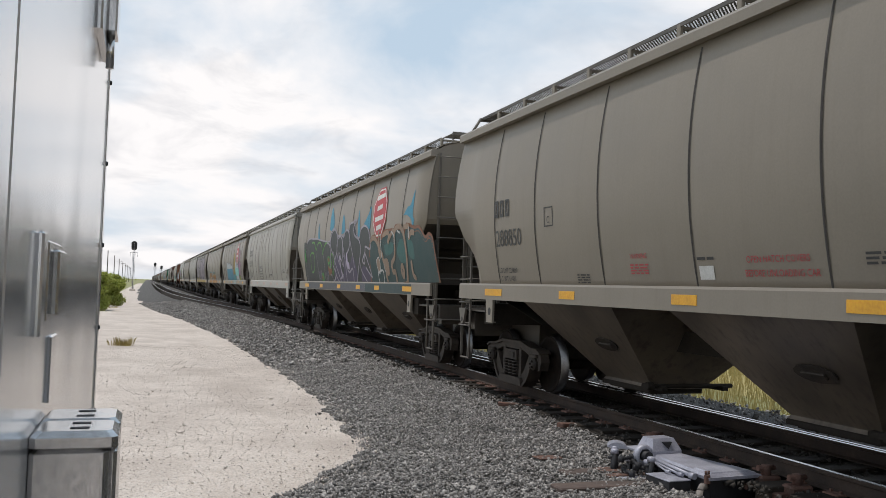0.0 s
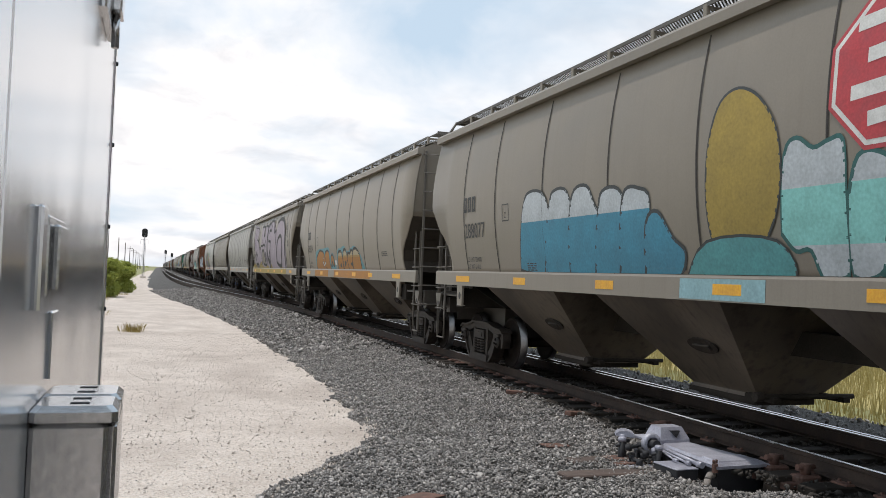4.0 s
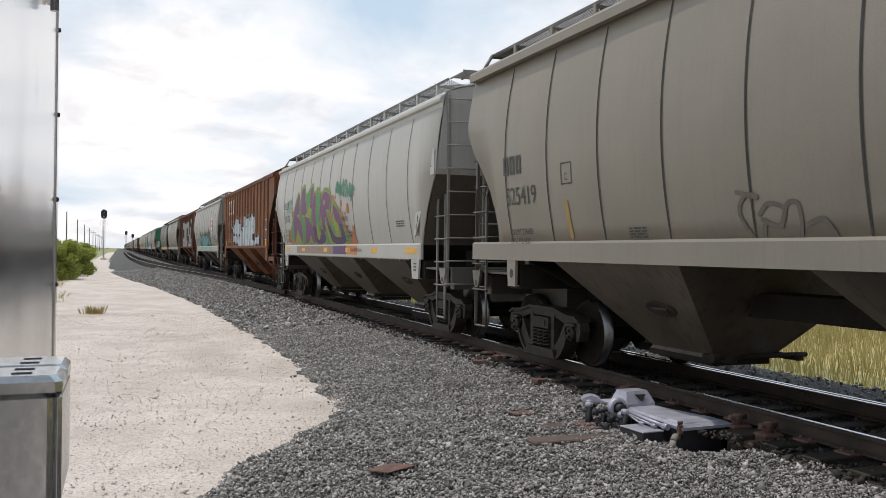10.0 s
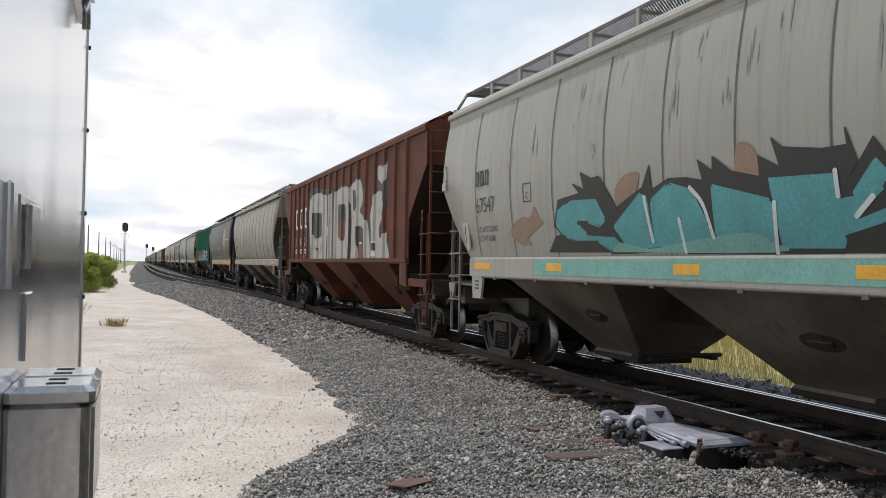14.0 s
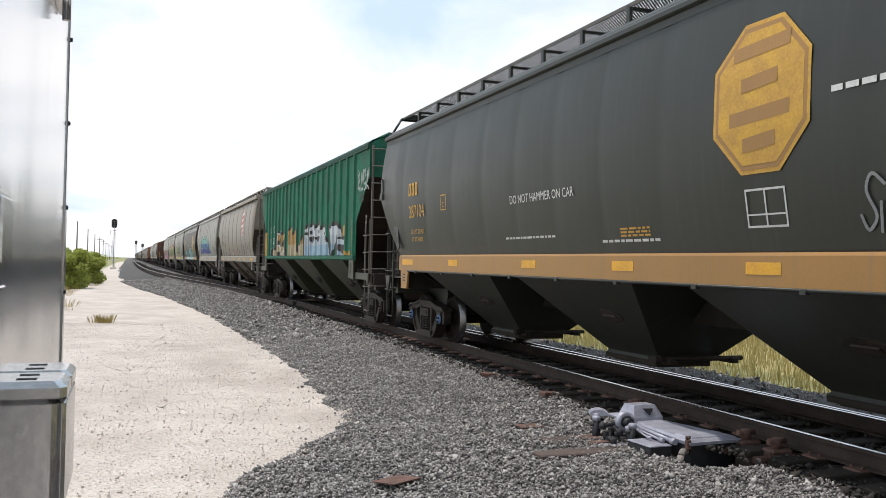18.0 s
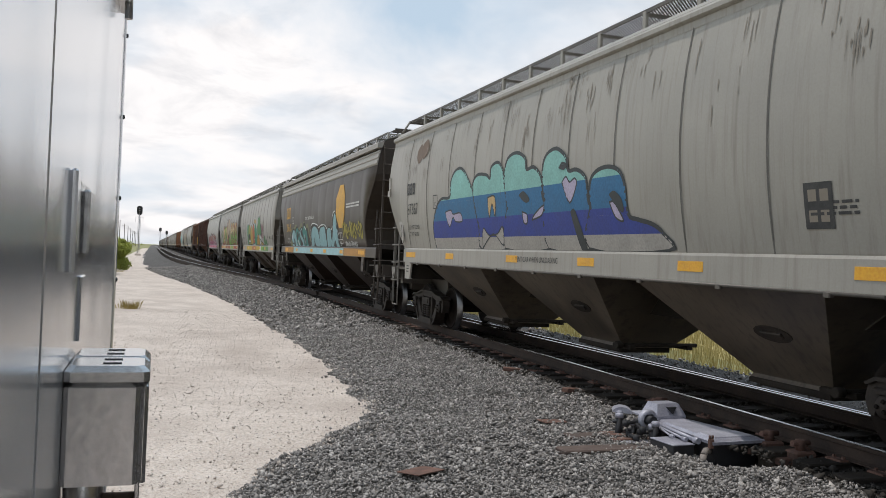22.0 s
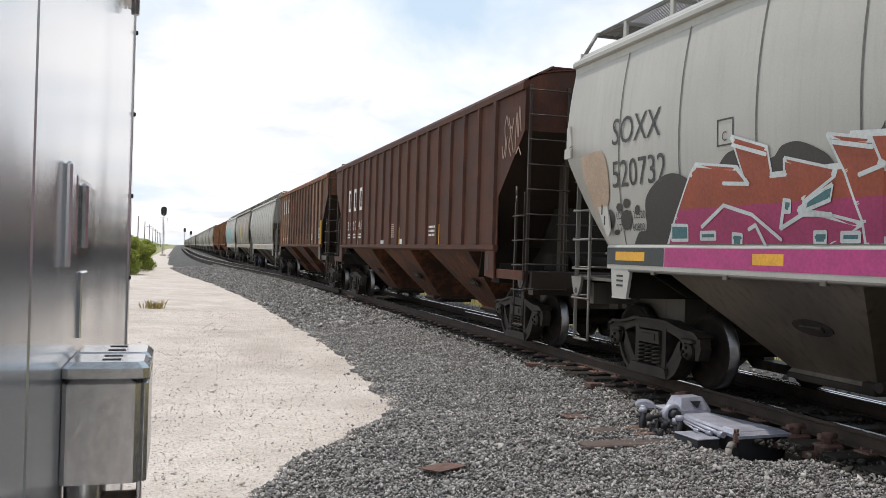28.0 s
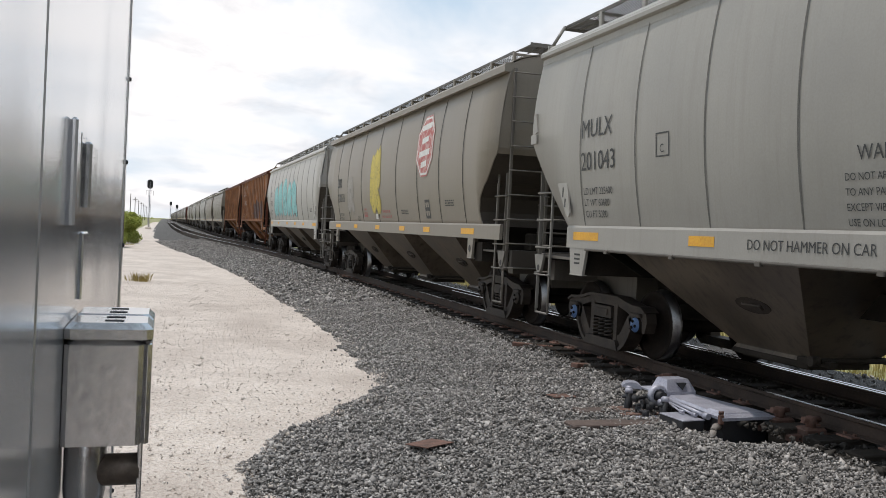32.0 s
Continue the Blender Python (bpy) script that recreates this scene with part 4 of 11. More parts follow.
def shrub(x, y, height, width, seed, detail=1.0, label="bushy green mesquite shrub at the roadside", leaf="leaf", z=-0.6):
    rng = np.random.default_rng(seed)
    t = thing("shrub", label, "shrub", group="roadside shrubs", at=pose(x, y, z))
    wood = Solid()
    crowns = []
    limbs = max(3, int(9 * detail))
    for k in range(limbs):
        a = rng.uniform(0, 2 * math.pi)
        reach = width * rng.uniform(0.15, 0.5)
        h = height * rng.uniform(0.5, 0.95) * (1 - 0.25 * reach / width)
        p = [(0.1 * math.cos(a), 0.1 * math.sin(a), 0), (reach * 0.4 * math.cos(a), reach * 0.4 * math.sin(a), h * 0.5), (reach * math.cos(a), reach * math.sin(a), h)]
        wood.rod(p[0], p[1], 0.05, 5, r2=0.03).rod(p[1], p[2], 0.03, 5, r2=0.008)
        crowns.append(leaves(rng, int(260 * detail), p[2], width * rng.uniform(0.16, 0.26), 0.12 / max(0.5, detail ** 0.5), 0.8))
        crowns.append(leaves(rng, int(180 * detail), [(u + v) / 2 for u, v in zip(p[1], p[2])], width * 0.2, 0.11 / max(0.5, detail ** 0.5), 0.9))
        low = (reach * 1.1 * math.cos(a), reach * 1.1 * math.sin(a), h * 0.3)
        crowns.append(leaves(rng, int(150 * detail), low, width * 0.2, 0.11 / max(0.5, detail ** 0.5), 0.9))
    quads = np.concatenate(crowns)
    me = bpy.data.meshes.new("crown")
    me.from_pydata(quads.reshape(-1, 3).tolist(), [], np.arange(len(quads) * 4).reshape(-1, 4).tolist())
    me.materials.append(M[leaf])
    attach("limbs", wood.mesh("limbs", [M["bark"]]), t)
    attach("crown", me, t)
    return t


for k, (x, y, h, w, d) in enumerate(((-3.5, 62, 2.9, 2.6, 2.2), (-5.4, 61, 3.0, 2.8, 1.4), (-3.1, 72, 2.7, 2.3, 1.4), (-3.2, 84, 2.7, 2.3, 1.2), (-6.6, 66, 2.6, 2.4, 1.0), (-4.4, 78, 2.6, 2.6, 0.9), (-5.5, 90, 2.8, 3.0, 0.8),
                                     (-4.2, 100, 2.4, 2.6, 0.7), (-7.5, 82, 2.6, 3.0, 0.7), (-6.0, 118, 2.8, 3.4, 0.6), (-5.2, 135, 2.5, 3.0, 0.6), (-8.2, 150, 3.0, 3.6, 0.6), (-7.0, 175, 3.0, 4.0, 0.5),
                                     (-9, 205, 3.0, 4.0, 0.5), (-8, 240, 3.2, 4.4, 0.5), (-10, 110, 2.8, 3.5, 0.6), (-11, 280, 3.2, 5, 0.5))):
    shrub(x, y, h, w, 20 + k, d)
for k, (x, y) in enumerate(((16, 60), (19, 75), (24, 95), (30, 120), (22, 140), (40, 160), (55, 200))):
    shrub(x, y, 3.2, 4.5, 60 + k, 0.5, "green shrub in the dry field behind the train", z=-0.9)


def tuft(x, y, height, seed, label, leaf="dryleaf", count=90, spread=0.25, z=ROAD_Z):
    rng = np.random.default_rng(seed)
    v, f = [], []
    for k in range(count):
        a, r = rng.uniform(0, 6.28), spread * rng.random() ** 0.5
        px, py = r * math.cos(a), r * math.sin(a)
        h, lean = height * rng.uniform(0.4, 1), rng.uniform(0.1, 0.5)
        tx, ty = px + math.cos(a) * h * lean, py + math.sin(a) * h * lean
        w = 0.008
        i = len(v)
        v += [(px - w * math.sin(a), py + w * math.cos(a), 0), (px + w * math.sin(a), py - w * math.cos(a), 0), ((px + tx) / 2, (py + ty) / 2, h * 0.65), (tx, ty, h)]
        f += [(i, i + 1, i + 2), (i, i + 2, i + 3), (i + 1, i + 3, i + 2)]
    me = bpy.data.meshes.new("weed_tuft")
    me.from_pydata(v, [], f)
    me.materials.append(M[leaf])
    ob = tagged(new("weed_tuft", me), label, "weed")
    ob.matrix_world = pose(x, y, z)
    return ob


tuft(-0.62, 29.9, 0.34, 1, "small dry grass tuft growing on the white road", count=160, spread=0.28)
tuft(-0.9, 30.1, 0.2, 2, "small dry grass tuft growing on the white road", count=60)
for k in range(26):
    tuft(random.uniform(-3.8, -2.3), random.uniform(34, 75), random.uniform(0.15, 0.4), 30 + k, "dry roadside weeds at the edge of the road", count=50, spread=0.5)
rng_far = np.random.default_rng(9)
brush = []
for k in range(420):
    side = -1 if k % 2 else 1
    yy = rng_far.uniform(250, 1500)
    xx = -rng_far.uniform(12, 40 + yy * 0.35) if side < 0 else rng_far.uniform(30, 60 + yy * 1.2)
    brush.append(leaves(rng_far, 60, (xx, yy, 0.2), rng_far.uniform(1.4, 3.4), 0.5, 0.6, 0.1))
for k in range(260):
    brush.append(leaves(rng_far, 60, (rng_far.uniform(60, 500), rng_far.uniform(-150, 300), 0.2), rng_far.uniform(1.4, 3.2), 0.5, 0.6, 0.1))
brush = np.concatenate(brush)
me = bpy.data.meshes.new("far_brush")
me.from_pydata(brush.reshape(-1, 3).tolist(), [], np.arange(len(brush) * 4).reshape(-1, 4).tolist())
me.materials.append(M["leaf"])
tagged(new("far_brush", me), "low green scrub on the far flat horizon", "brush", kind="stuff")
# dry grass standing in the field behind the track
rng_g = np.random.default_rng(12)
gp = np.stack([rng_g.uniform(10.8, 26, 26000), rng_g.uniform(3, 45, 26000), np.full(26000, -0.84)], 1)
gh, ga = rng_g.uniform(0.25, 0.65, 26000), rng_g.uniform(0, 6.28, 26000)
dv = np.stack([np.cos(ga), np.sin(ga), 0 * ga], 1) * 0.016
blades = np.stack([gp - dv, gp + dv, gp + np.stack([0.2 * gh * np.cos(ga * 3), 0.2 * gh * np.sin(ga * 3), gh], 1)], 1)
me = bpy.data.meshes.new("field_grass")
me.from_pydata(blades.reshape(-1, 3).tolist(), [], np.arange(len(blades) * 3).reshape(-1, 3).tolist())
me.materials.append(M["straw"])
tagged(new("field_grass", me), "tall dry yellow grass in the field behind the track", "grass", kind="stuff")


# ---------------------------------------------------------------- covered hopper cars
# Car space: y along the car (0 at mid-length), x across, z up from the rail head; the side seen is at -x.
KINDS = {
    # ladder: half length between the end ladders; sill: half length of the side sill; truck: truck centre; pitch, mouth: spacing of the hoppers and their half length at the sill
    "round": dict(form="curved", ladder=8.00, sill=7.92, truck=6.67, half=1.735, bulge=0.092, mid=3.0, pitch=3.95, mouth=1.35),
    "long": dict(form="curved", ladder=8.66, sill=8.58, truck=7.16, half=1.735, bulge=0.092, mid=3.0, pitch=4.60, mouth=1.40),
    "flat": dict(form="flat", ladder=8.33, sill=7.18, truck=6.98, half=1.735, bulge=0.092, mid=3.0, pitch=4.20, mouth=1.62),
    "short": dict(form="flat", ladder=7.98, sill=6.85, truck=6.63, half=1.735, bulge=0.092, mid=3.0, pitch=4.05, mouth=1.55),
    "ribbed": dict(form="ribbed", ladder=8.29, sill=7.06, truck=6.92, half=1.58, bulge=0.0, mid=2.5, pitch=4.30, mouth=1.32, ribs=16),
    "ribbed_red": dict(form="ribbed", ladder=8.90, sill=7.65, truck=7.50, half=1.58, bulge=0.0, mid=2.5, pitch=4.50, mouth=1.42, ribs=18),
    "ribbed_green": dict(form="ribbed", ladder=8.83, sill=7.54, truck=7.41, half=1.58, bulge=0.0, mid=2.5, pitch=4.50, mouth=1.42, ribs=20),
}
SILL_Z, EAVE_Z = 1.70, 4.32


def form(kind):
    return KINDS[kind]["form"]


def side_x(kind, z):
    k = KINDS[kind]
    return k["half"] - k["bulge"] * (z - k["mid"]) ** 2


def end_outline(kind):
    """(z, y) down the end edge of the side sheet, from the eave to the sill."""
    s, e = KINDS[kind]["sill"], KINDS[kind]["ladder"]
    if kind == "round":
        return [(EAVE_Z, e - 0.05), (3.35, e - 0.03), (3.02, e - 0.05), (2.92, e - 0.10), (2.85, e - 0.20), (2.6, e - 0.45), (2.47, e - 0.60), (2.41, e - 0.72), (2.2, e - 0.97), (1.95, e - 1.08), (1.8, e - 1.05), (SILL_Z, e - 1.0)]
    if kind == "long":
        return [(EAVE_Z, e - 0.04), (3.62, e - 0.04), (3.45, e - 0.09), (3.1, e - 0.40), (2.95, e - 0.58), (2.75, e - 0.78), (2.5, e - 0.98), (2.2, e - 1.10), (1.95, e - 1.13), (SILL_Z, e - 1.06)]
    if form(kind) == "flat":
        return [(EAVE_Z, e - 0.03), (3.05, e - 0.03), (2.95, e - 0.07), (SILL_Z + 0.05, s + 0.06), (SILL_Z, s + 0.03)]
    return [(EAVE_Z, e - 0.05), (3.62, e - 0.05), (2.56, s + 0.02), (SILL_Z, s + 0.02)]


def edge_y(kind, z):
    rows = sorted(end_outline(kind))
    return lerp(rows, z)


def panel_seams(kind):
    """Where the side sheets are welded together, along the car."""
    if form(kind) == "ribbed":
        return []
    if kind == "round":
        return [6.03, 4.50, 2.63, 0.69, -1.19, -3.05, -4.65, -6.15]
    if kind == "long":
        return [0.65 + 1.29 * i for i in range(-6, 6)]
    return [KINDS[kind]["ladder"] / 8.33 * q for q in (-6.68, -5.25, -3.85, -2.45, -1.2, 0, 1.2, 2.45, 3.85, 5.25, 6.68)]


def build_kind(kind):
    """Shared meshes for one kind of car; slot 0 is repainted car by car."""
    k = KINDS[kind]
    s, d = k["sill"], k["ladder"] + 0.07
    outer = k["pitch"] + k["mouth"]
    out = {}
    blank = [M["under"]]
    # side sheet with thickness
    zs = sorted({z for z, _ in end_outline(kind)} | {SILL_Z + (EAVE_Z - SILL_Z) * i / 12 for i in range(13)})
    lines = panel_seams(kind)
    cols = sorted({round(q + o, 3) for q in lines for o in (-0.28, -0.1, 0.0, 0.1, 0.28)} | {k["ladder"] * (i / 7 - 1) for i in range(15)})
    cols = [-9.9] + [a for a in cols if abs(a) < k["ladder"] - 0.2] + [9.9]
    ny = len(cols) - 1
    for name, sign in (("near", -1), ("far", 1)):
        b = Solid()
        if sign > 0:
            cols = [-9.9] + [k["ladder"] * 0.9 * (i / 3 - 1) for i in range(7)] + [9.9]
            ny = len(cols) - 1
        nrow = ny + 1
        pts = []
        for t in (0.0, 0.02):
            for z in zs:
                e = edge_y(kind, z)
                for i in range(nrow):
                    yc = min(max(cols[i], -e), e)
                    dip = sum(max(0.0, 1 - abs(yc - q) / 0.28) ** 1.5 for q in lines) * 0.011 * min(1.0, (z - SILL_Z) / 0.3, (EAVE_Z - z) / 0.3)
                    pts.append((sign * (side_x(kind, z) - t - max(0.0, dip)), yc, z))
        fs = []
        nz = len(zs)
        for layer in (0, 1):
            o = layer * nz * nrow
            for j in range(nz - 1):
                for i in range(ny):
                    fs.append((o + j * nrow + i, o + j * nrow + i + 1, o + (j + 1) * nrow + i + 1, o + (j + 1) * nrow + i))
        o = nz * nrow
        for j in range(nz - 1):
            for i in (0, ny):
                fs.append((j * nrow + i, (j + 1) * nrow + i, o + (j + 1) * nrow + i, o + j * nrow + i))
        for i in range(ny):
            for j in (0, nz - 1):
                fs.append((j * nrow + i, j * nrow + i + 1, o + j * nrow + i + 1, o + j * nrow + i))
        b.hull(pts, fs, 0, form(kind) != "ribbed")
        out["side_" + name] = b.mesh("side_sheet", blank)
    # eave rail along the roof edge
    ex, et = side_x(kind, EAVE_Z), end_outline(kind)[0][1]
    b = Solid()
    lip = 0.11 if form(kind) != "ribbed" else 0.045
    ring = [(-ex - lip, EAVE_Z - 0.02), (-ex - lip, EAVE_Z + 0.09), (-ex - lip + 0.03, EAVE_Z + 0.13), (-ex + 0.06, EAVE_Z + 0.15), (-ex + 0.02, EAVE_Z - 0.02)]
    if form(kind) == "flat":
        ring = [(-ex - 0.040, EAVE_Z - 0.17), (-ex - 0.040, EAVE_Z - 0.085), (-ex - 0.07, EAVE_Z - 0.075), (-ex - 0.09, EAVE_Z - 0.06), (-ex - 0.09, EAVE_Z - 0.01), (-ex - 0.06, EAVE_Z + 0.025), (-ex + 0.06, EAVE_Z + 0.07), (-ex + 0.06, EAVE_Z + 0.10), (-ex + 0.002, EAVE_Z - 0.17)]
    b.extrude(ring, 1, -et, et)
    out["eave"] = b.mesh("eave_rail", blank)
    # roof: shallow arch
    b = Solid()
    rise = 0.065 if form(kind) == "flat" else 0.13
    arch = [(ex * math.sin(a), EAVE_Z + rise + 0.28 * (math.cos(a) - math.cos(math.pi / 2.1)) / (1 - math.cos(math.pi / 2.1))) for a in [math.pi / 2.1 * (i / 8 - 1) for i in range(17)]]
    arch2 = [(x, z - 0.02) for x, z in reversed(arch)]
    b.extrude(arch + arch2, 1, -et, et)
    out["roof"] = b.mesh("roof", blank)
    # roof hatches
    b = Solid()
    for i in range(5):
        yy = -et + 1.6 + (2 * et - 3.2) * i / 4
        b.slab(-0.45, 0.45, yy - 1.1, yy + 1.1, EAVE_Z + 0.38, EAVE_Z + 0.52, 0.04)
    out["hatch"] = b.mesh("roof_hatch", blank)
    # end wall and slope sheet
    b = Solid()
    rows = [(EAVE_Z + 0.14, et - 0.02)] + [(z, y - 0.02) for z, y in end_outline(kind)] + [(1.10, outer + 0.1)]
    if form(kind) == "ribbed":
        rows[-2:] = [(SILL_Z, s - 0.72), (1.10, outer + 0.1)]
    slope, upper = Solid(), Solid()
    # below the knee a separate sheet, for end paint with shade in its colour
    knee = {"round": 2.9, "long": 3.4}.get(kind, 2.94 if form(kind) == "flat" else 3.6)
    for (z0, y0), (z1, y1) in zip(rows, rows[1:]):
        w0, w1 = side_x(kind, min(z0, EAVE_Z)) - 0.012, side_x(kind, min(z1, EAVE_Z)) - 0.012 - (0.25 if z1 < 1.5 else 0)
        (slope if z1 < 1.5 else upper if z1 > knee else b).hull([(-w0, y0, z0), (w0, y0, z0), (w1, y1, z1), (-w1, y1, z1), (-w0, y0 - 0.03, z0), (w0, y0 - 0.03, z0), (w1, y1 - 0.03, z1), (-w1, y1 - 0.03, z1)],
               [(0, 1, 2, 3), (7, 6, 5, 4), (0, 4, 5, 1), (2, 6, 7, 3), (1, 5, 6, 2), (0, 3, 7, 4)])
    # arched gable under the roof
    g = [(x, z) for x, z in arch]
    upper.extrude([(x * 0.97, z - 0.02) for x, z in g], 1, et - 0.06, et - 0.03)
    out["end_top"] = upper.mesh("end_sheet", blank)
    out["end"] = b.mesh("end_sheet", blank)
    # near-black material here paints in the deep shade below the car end
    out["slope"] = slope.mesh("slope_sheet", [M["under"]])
    b = Solid().slab(-0.04, 0.04, outer + 0.3, d - 0.25, 1.15, 1.22, 0.01)
    for xx in (-0.75, 0.75):
        b.hull([(xx - 0.02, d - 0.5, 1.2), (xx + 0.02, d - 0.5, 1.2), (xx + 0.02, d - 0.35, 1.2), (xx - 0.02, d - 0.35, 1.2), (xx - 0.02, et - 0.35, 3.1), (xx + 0.02, et - 0.35, 3.1), (xx + 0.02, et - 0.2, 3.15), (xx - 0.02, et - 0.2, 3.15)],
               [(0, 3, 2, 1), (4, 5, 6, 7), (0, 1, 5, 4), (1, 2, 6, 5), (2, 3, 7, 6), (3, 0, 4, 7)])
    out["strut"] = b.mesh("end_brace", blank)
    # side sill: channel with lip
    b = Solid()
    hx = side_x(kind, SILL_Z)
    zb = 1.46 if form(kind) == "curved" else 1.42
    if form(kind) == "ribbed":
        ring = [(-hx - 0.06, SILL_Z - 0.06), (-hx - 0.06, SILL_Z + 0.02), (-hx, SILL_Z + 0.03), (-hx + 0.04, SILL_Z + 0.0), (-hx + 0.02, SILL_Z - 0.10), (-hx - 0.02, SILL_Z - 0.10)]
    else:
        ring = [(-hx - 0.035, zb), (-hx - 0.035, SILL_Z + 0.0), (-hx - 0.015, SILL_Z + 0.03), (-hx + 0.02, SILL_Z + 0.03), (-hx + 0.02, zb + 0.02), (-hx + 0.02, zb)]
    b.extrude(ring, 1, -s, s)
    out["sill"] = b.mesh("side_sill", blank)
    if form(kind) != "ribbed":
        b = Solid().rod((-hx - 0.045, -s + 0.6, zb - 0.015), (-hx - 0.045, s - 0.6, zb - 0.015), 0.018, 6)
        for i in range(9):
            yy = -s + 1.2 + (2 * s - 2.4) * i / 8
            b.slab(-hx - 0.075, -hx - 0.02, yy - 0.04, yy + 0.04, zb - 0.05, zb, 0.008)
        out["pipe"] = b.mesh("train_line_pipe", blank)
    if kind == "long":
        b = Solid()
        band = [(3.86, 0.010), (3.90, 0.035), (3.98, 0.035), (4.00, 0.012), (4.03, 0.012), (4.05, 0.035), (4.13, 0.035), (4.15, 0.012), (4.18, 0.012), (4.20, 0.035), (4.24, 0.035)]
        ring = [(-side_x(kind, z) - o, z) for z, o in band] + [(-side_x(kind, 4.24) + 0.01, 4.24), (-side_x(kind, 3.86) + 0.01, 3.86)]
        b.extrude(ring, 1, -et, et)
        out["band"] = b.mesh("top_band", blank)
    # hopper bay and its gate
    bay = k["pitch"]
    b = Solid()
    tx, ty, gx, gy = hx - 0.05, bay / 2 - 0.01, 0.45, 0.62
    zt, zm = (1.62 if form(kind) == "ribbed" else zb + 0.02), 0.40
    rows = [(zt + 0.95 * (ty - k["mouth"]), tx - 0.03, ty), (zt, tx, k["mouth"]), (zm, gx, gy), (zm - 0.05, gx + 0.03, gy + 0.03)]
    pts = [p for z, px, py in rows for p in ((-px, -py, z), (px, -py, z), (px, py, z), (-px, py, z))]
    b.hull(pts, [(0, 1, 2, 3), (15, 14, 13, 12)] + [(4 * r + i, 4 * r + (i + 1) % 4, 4 * r + 4 + (i + 1) % 4, 4 * r + 4 + i) for r in range(3) for i in range(4)])
    out["hopper"] = b.mesh("hopper", blank)
    b = Solid().slab(-0.42, 0.42, -gy + 0.06, gy - 0.06, 0.27, 0.352, 0.02).slab(-0.50, -0.40, -gy - 0.02, gy + 0.02, 0.30, 0.36, 0.01)
    b.rod((-0.62, -gy - 0.30, 0.42), (0.62, -gy - 0.30, 0.42), 0.03, 8).rod((-0.72, -gy - 0.30, 0.42), (-0.62, -gy - 0.30, 0.42), 0.055, 8)
    b.slab(-0.55, -0.45, -gy - 0.40, -gy + 0.1, 0.36, 0.42, 0.01).slab(0.40, 0.50, -gy - 0.40, -gy + 0.1, 0.36, 0.42, 0.01)
    out["gate"] = b.mesh("outlet_gate", [M["under"]])
    b = Solid().extrude([(0.28 * math.cos(a), 0.12 * math.sin(a)) for a in [math.pi * i / 8 for i in range(16)]], 0, -0.006, 0.012).slab(-0.03, 0.01, -0.16, 0.16, -0.035, 0.035, 0.01)
    out["vibrator"] = b.mesh("vibrator_bracket", [M["truck"]])
    out["bay"] = bay
    # centre sill, platform, coupler
    out["centre_sill"] = Solid().box(-0.28, 0.28, -d + 0.1, d - 0.1, 0.88, 1.15).mesh("centre_sill", [M["under"]])
    b = Solid().slab(-1.45, 1.45, d - 0.10, d, 1.02, 1.30, 0.015).slab(-1.50, 1.50, d - 1.25, d - 0.1, 1.24, 1.28, 0.008).box(-0.62, 0.62, d - 1.5, d - 0.1, 0.68, 1.22).box(-1.35, 1.35, d - 0.32, d - 0.12, 0.9, 1.2)
    out["platform"] = b.mesh("end_platform", blank)
    b = Solid().slab(-0.11, 0.11, d - 0.1, d + 0.42, 0.80, 0.98, 0.02).slab(-0.17, 0.17, d + 0.25, d + 0.52, 0.72, 1.03, 0.05).slab(-0.22, 0.05, d + 0.42, d + 0.62, 0.74, 1.0, 0.04)
    b.tube([(-0.35, d - 0.05, 0.82), (-0.38, d + 0.15, 0.6), (-0.2, d + 0.4, 0.5), (0, d + 0.58, 0.55)], 0.03, 7)
    out["coupler"] = b.mesh("coupler", [M["truck"]])
    # ladders: an end ladder facing the coupler and a short side ladder
    hgt = EAVE_Z + 0.05
    b = Solid()
    for xx in (-1.50, -0.82):
        b.slab(xx - 0.026, xx + 0.026, d - 0.10, d - 0.055, 0.95, hgt, 0.008)
    out["stiles"] = b.mesh("ladder", blank)
    out["rung"] = Solid().tube([(-1.54, d - 0.04, 0), (-1.52, d + 0.015, 0), (-0.80, d + 0.015, 0), (-0.78, d - 0.04, 0)], 0.013, 6).mesh("rung", blank)
    b = Solid()
    b.slab(-1.55, -1.51, d - 0.54, d - 0.50, 0.95, 2.45, 0.008).slab(-1.555, -1.505, d - 0.125, d - 0.11, 0.45, 2.6, 0.004)
    b.tube([(-1.53, d - 0.5, 2.42), (-1.52, d - 0.54, 2.56), (-1.50, d - 0.60, 2.72)], 0.022, 6)
    out["side_stiles"] = b.mesh("side_ladder", blank)
    out["side_rung"] = Solid().tube([(-1.53, d - 0.56, 0), (-1.585, d - 0.52, 0), (-1.585, d - 0.10, 0), (-1.53, d - 0.05, 0)], 0.013, 6).mesh("rung", blank)
    b = Solid().tube([(-1.53, d - 0.52, 1.25), (-1.53, d - 0.52, 0.40), (-1.53, d - 0.10, 0.40), (-1.53, d - 0.10, 1.2)], 0.018, 6)
    out["stirrup"] = b.mesh("sill_step", blank)
    b = Solid().tube([(-1.0, d + 0.01, 2.08), (1.0, d + 0.01, 2.08)], 0.016, 6).tube([(-1.0, d + 0.02, 1.62), (1.0, d + 0.02, 1.62)], 0.016, 6)
    out["crossbar"] = b.mesh("grab_iron", blank)
    # jacking plate under the end of the sill
    b = Solid()
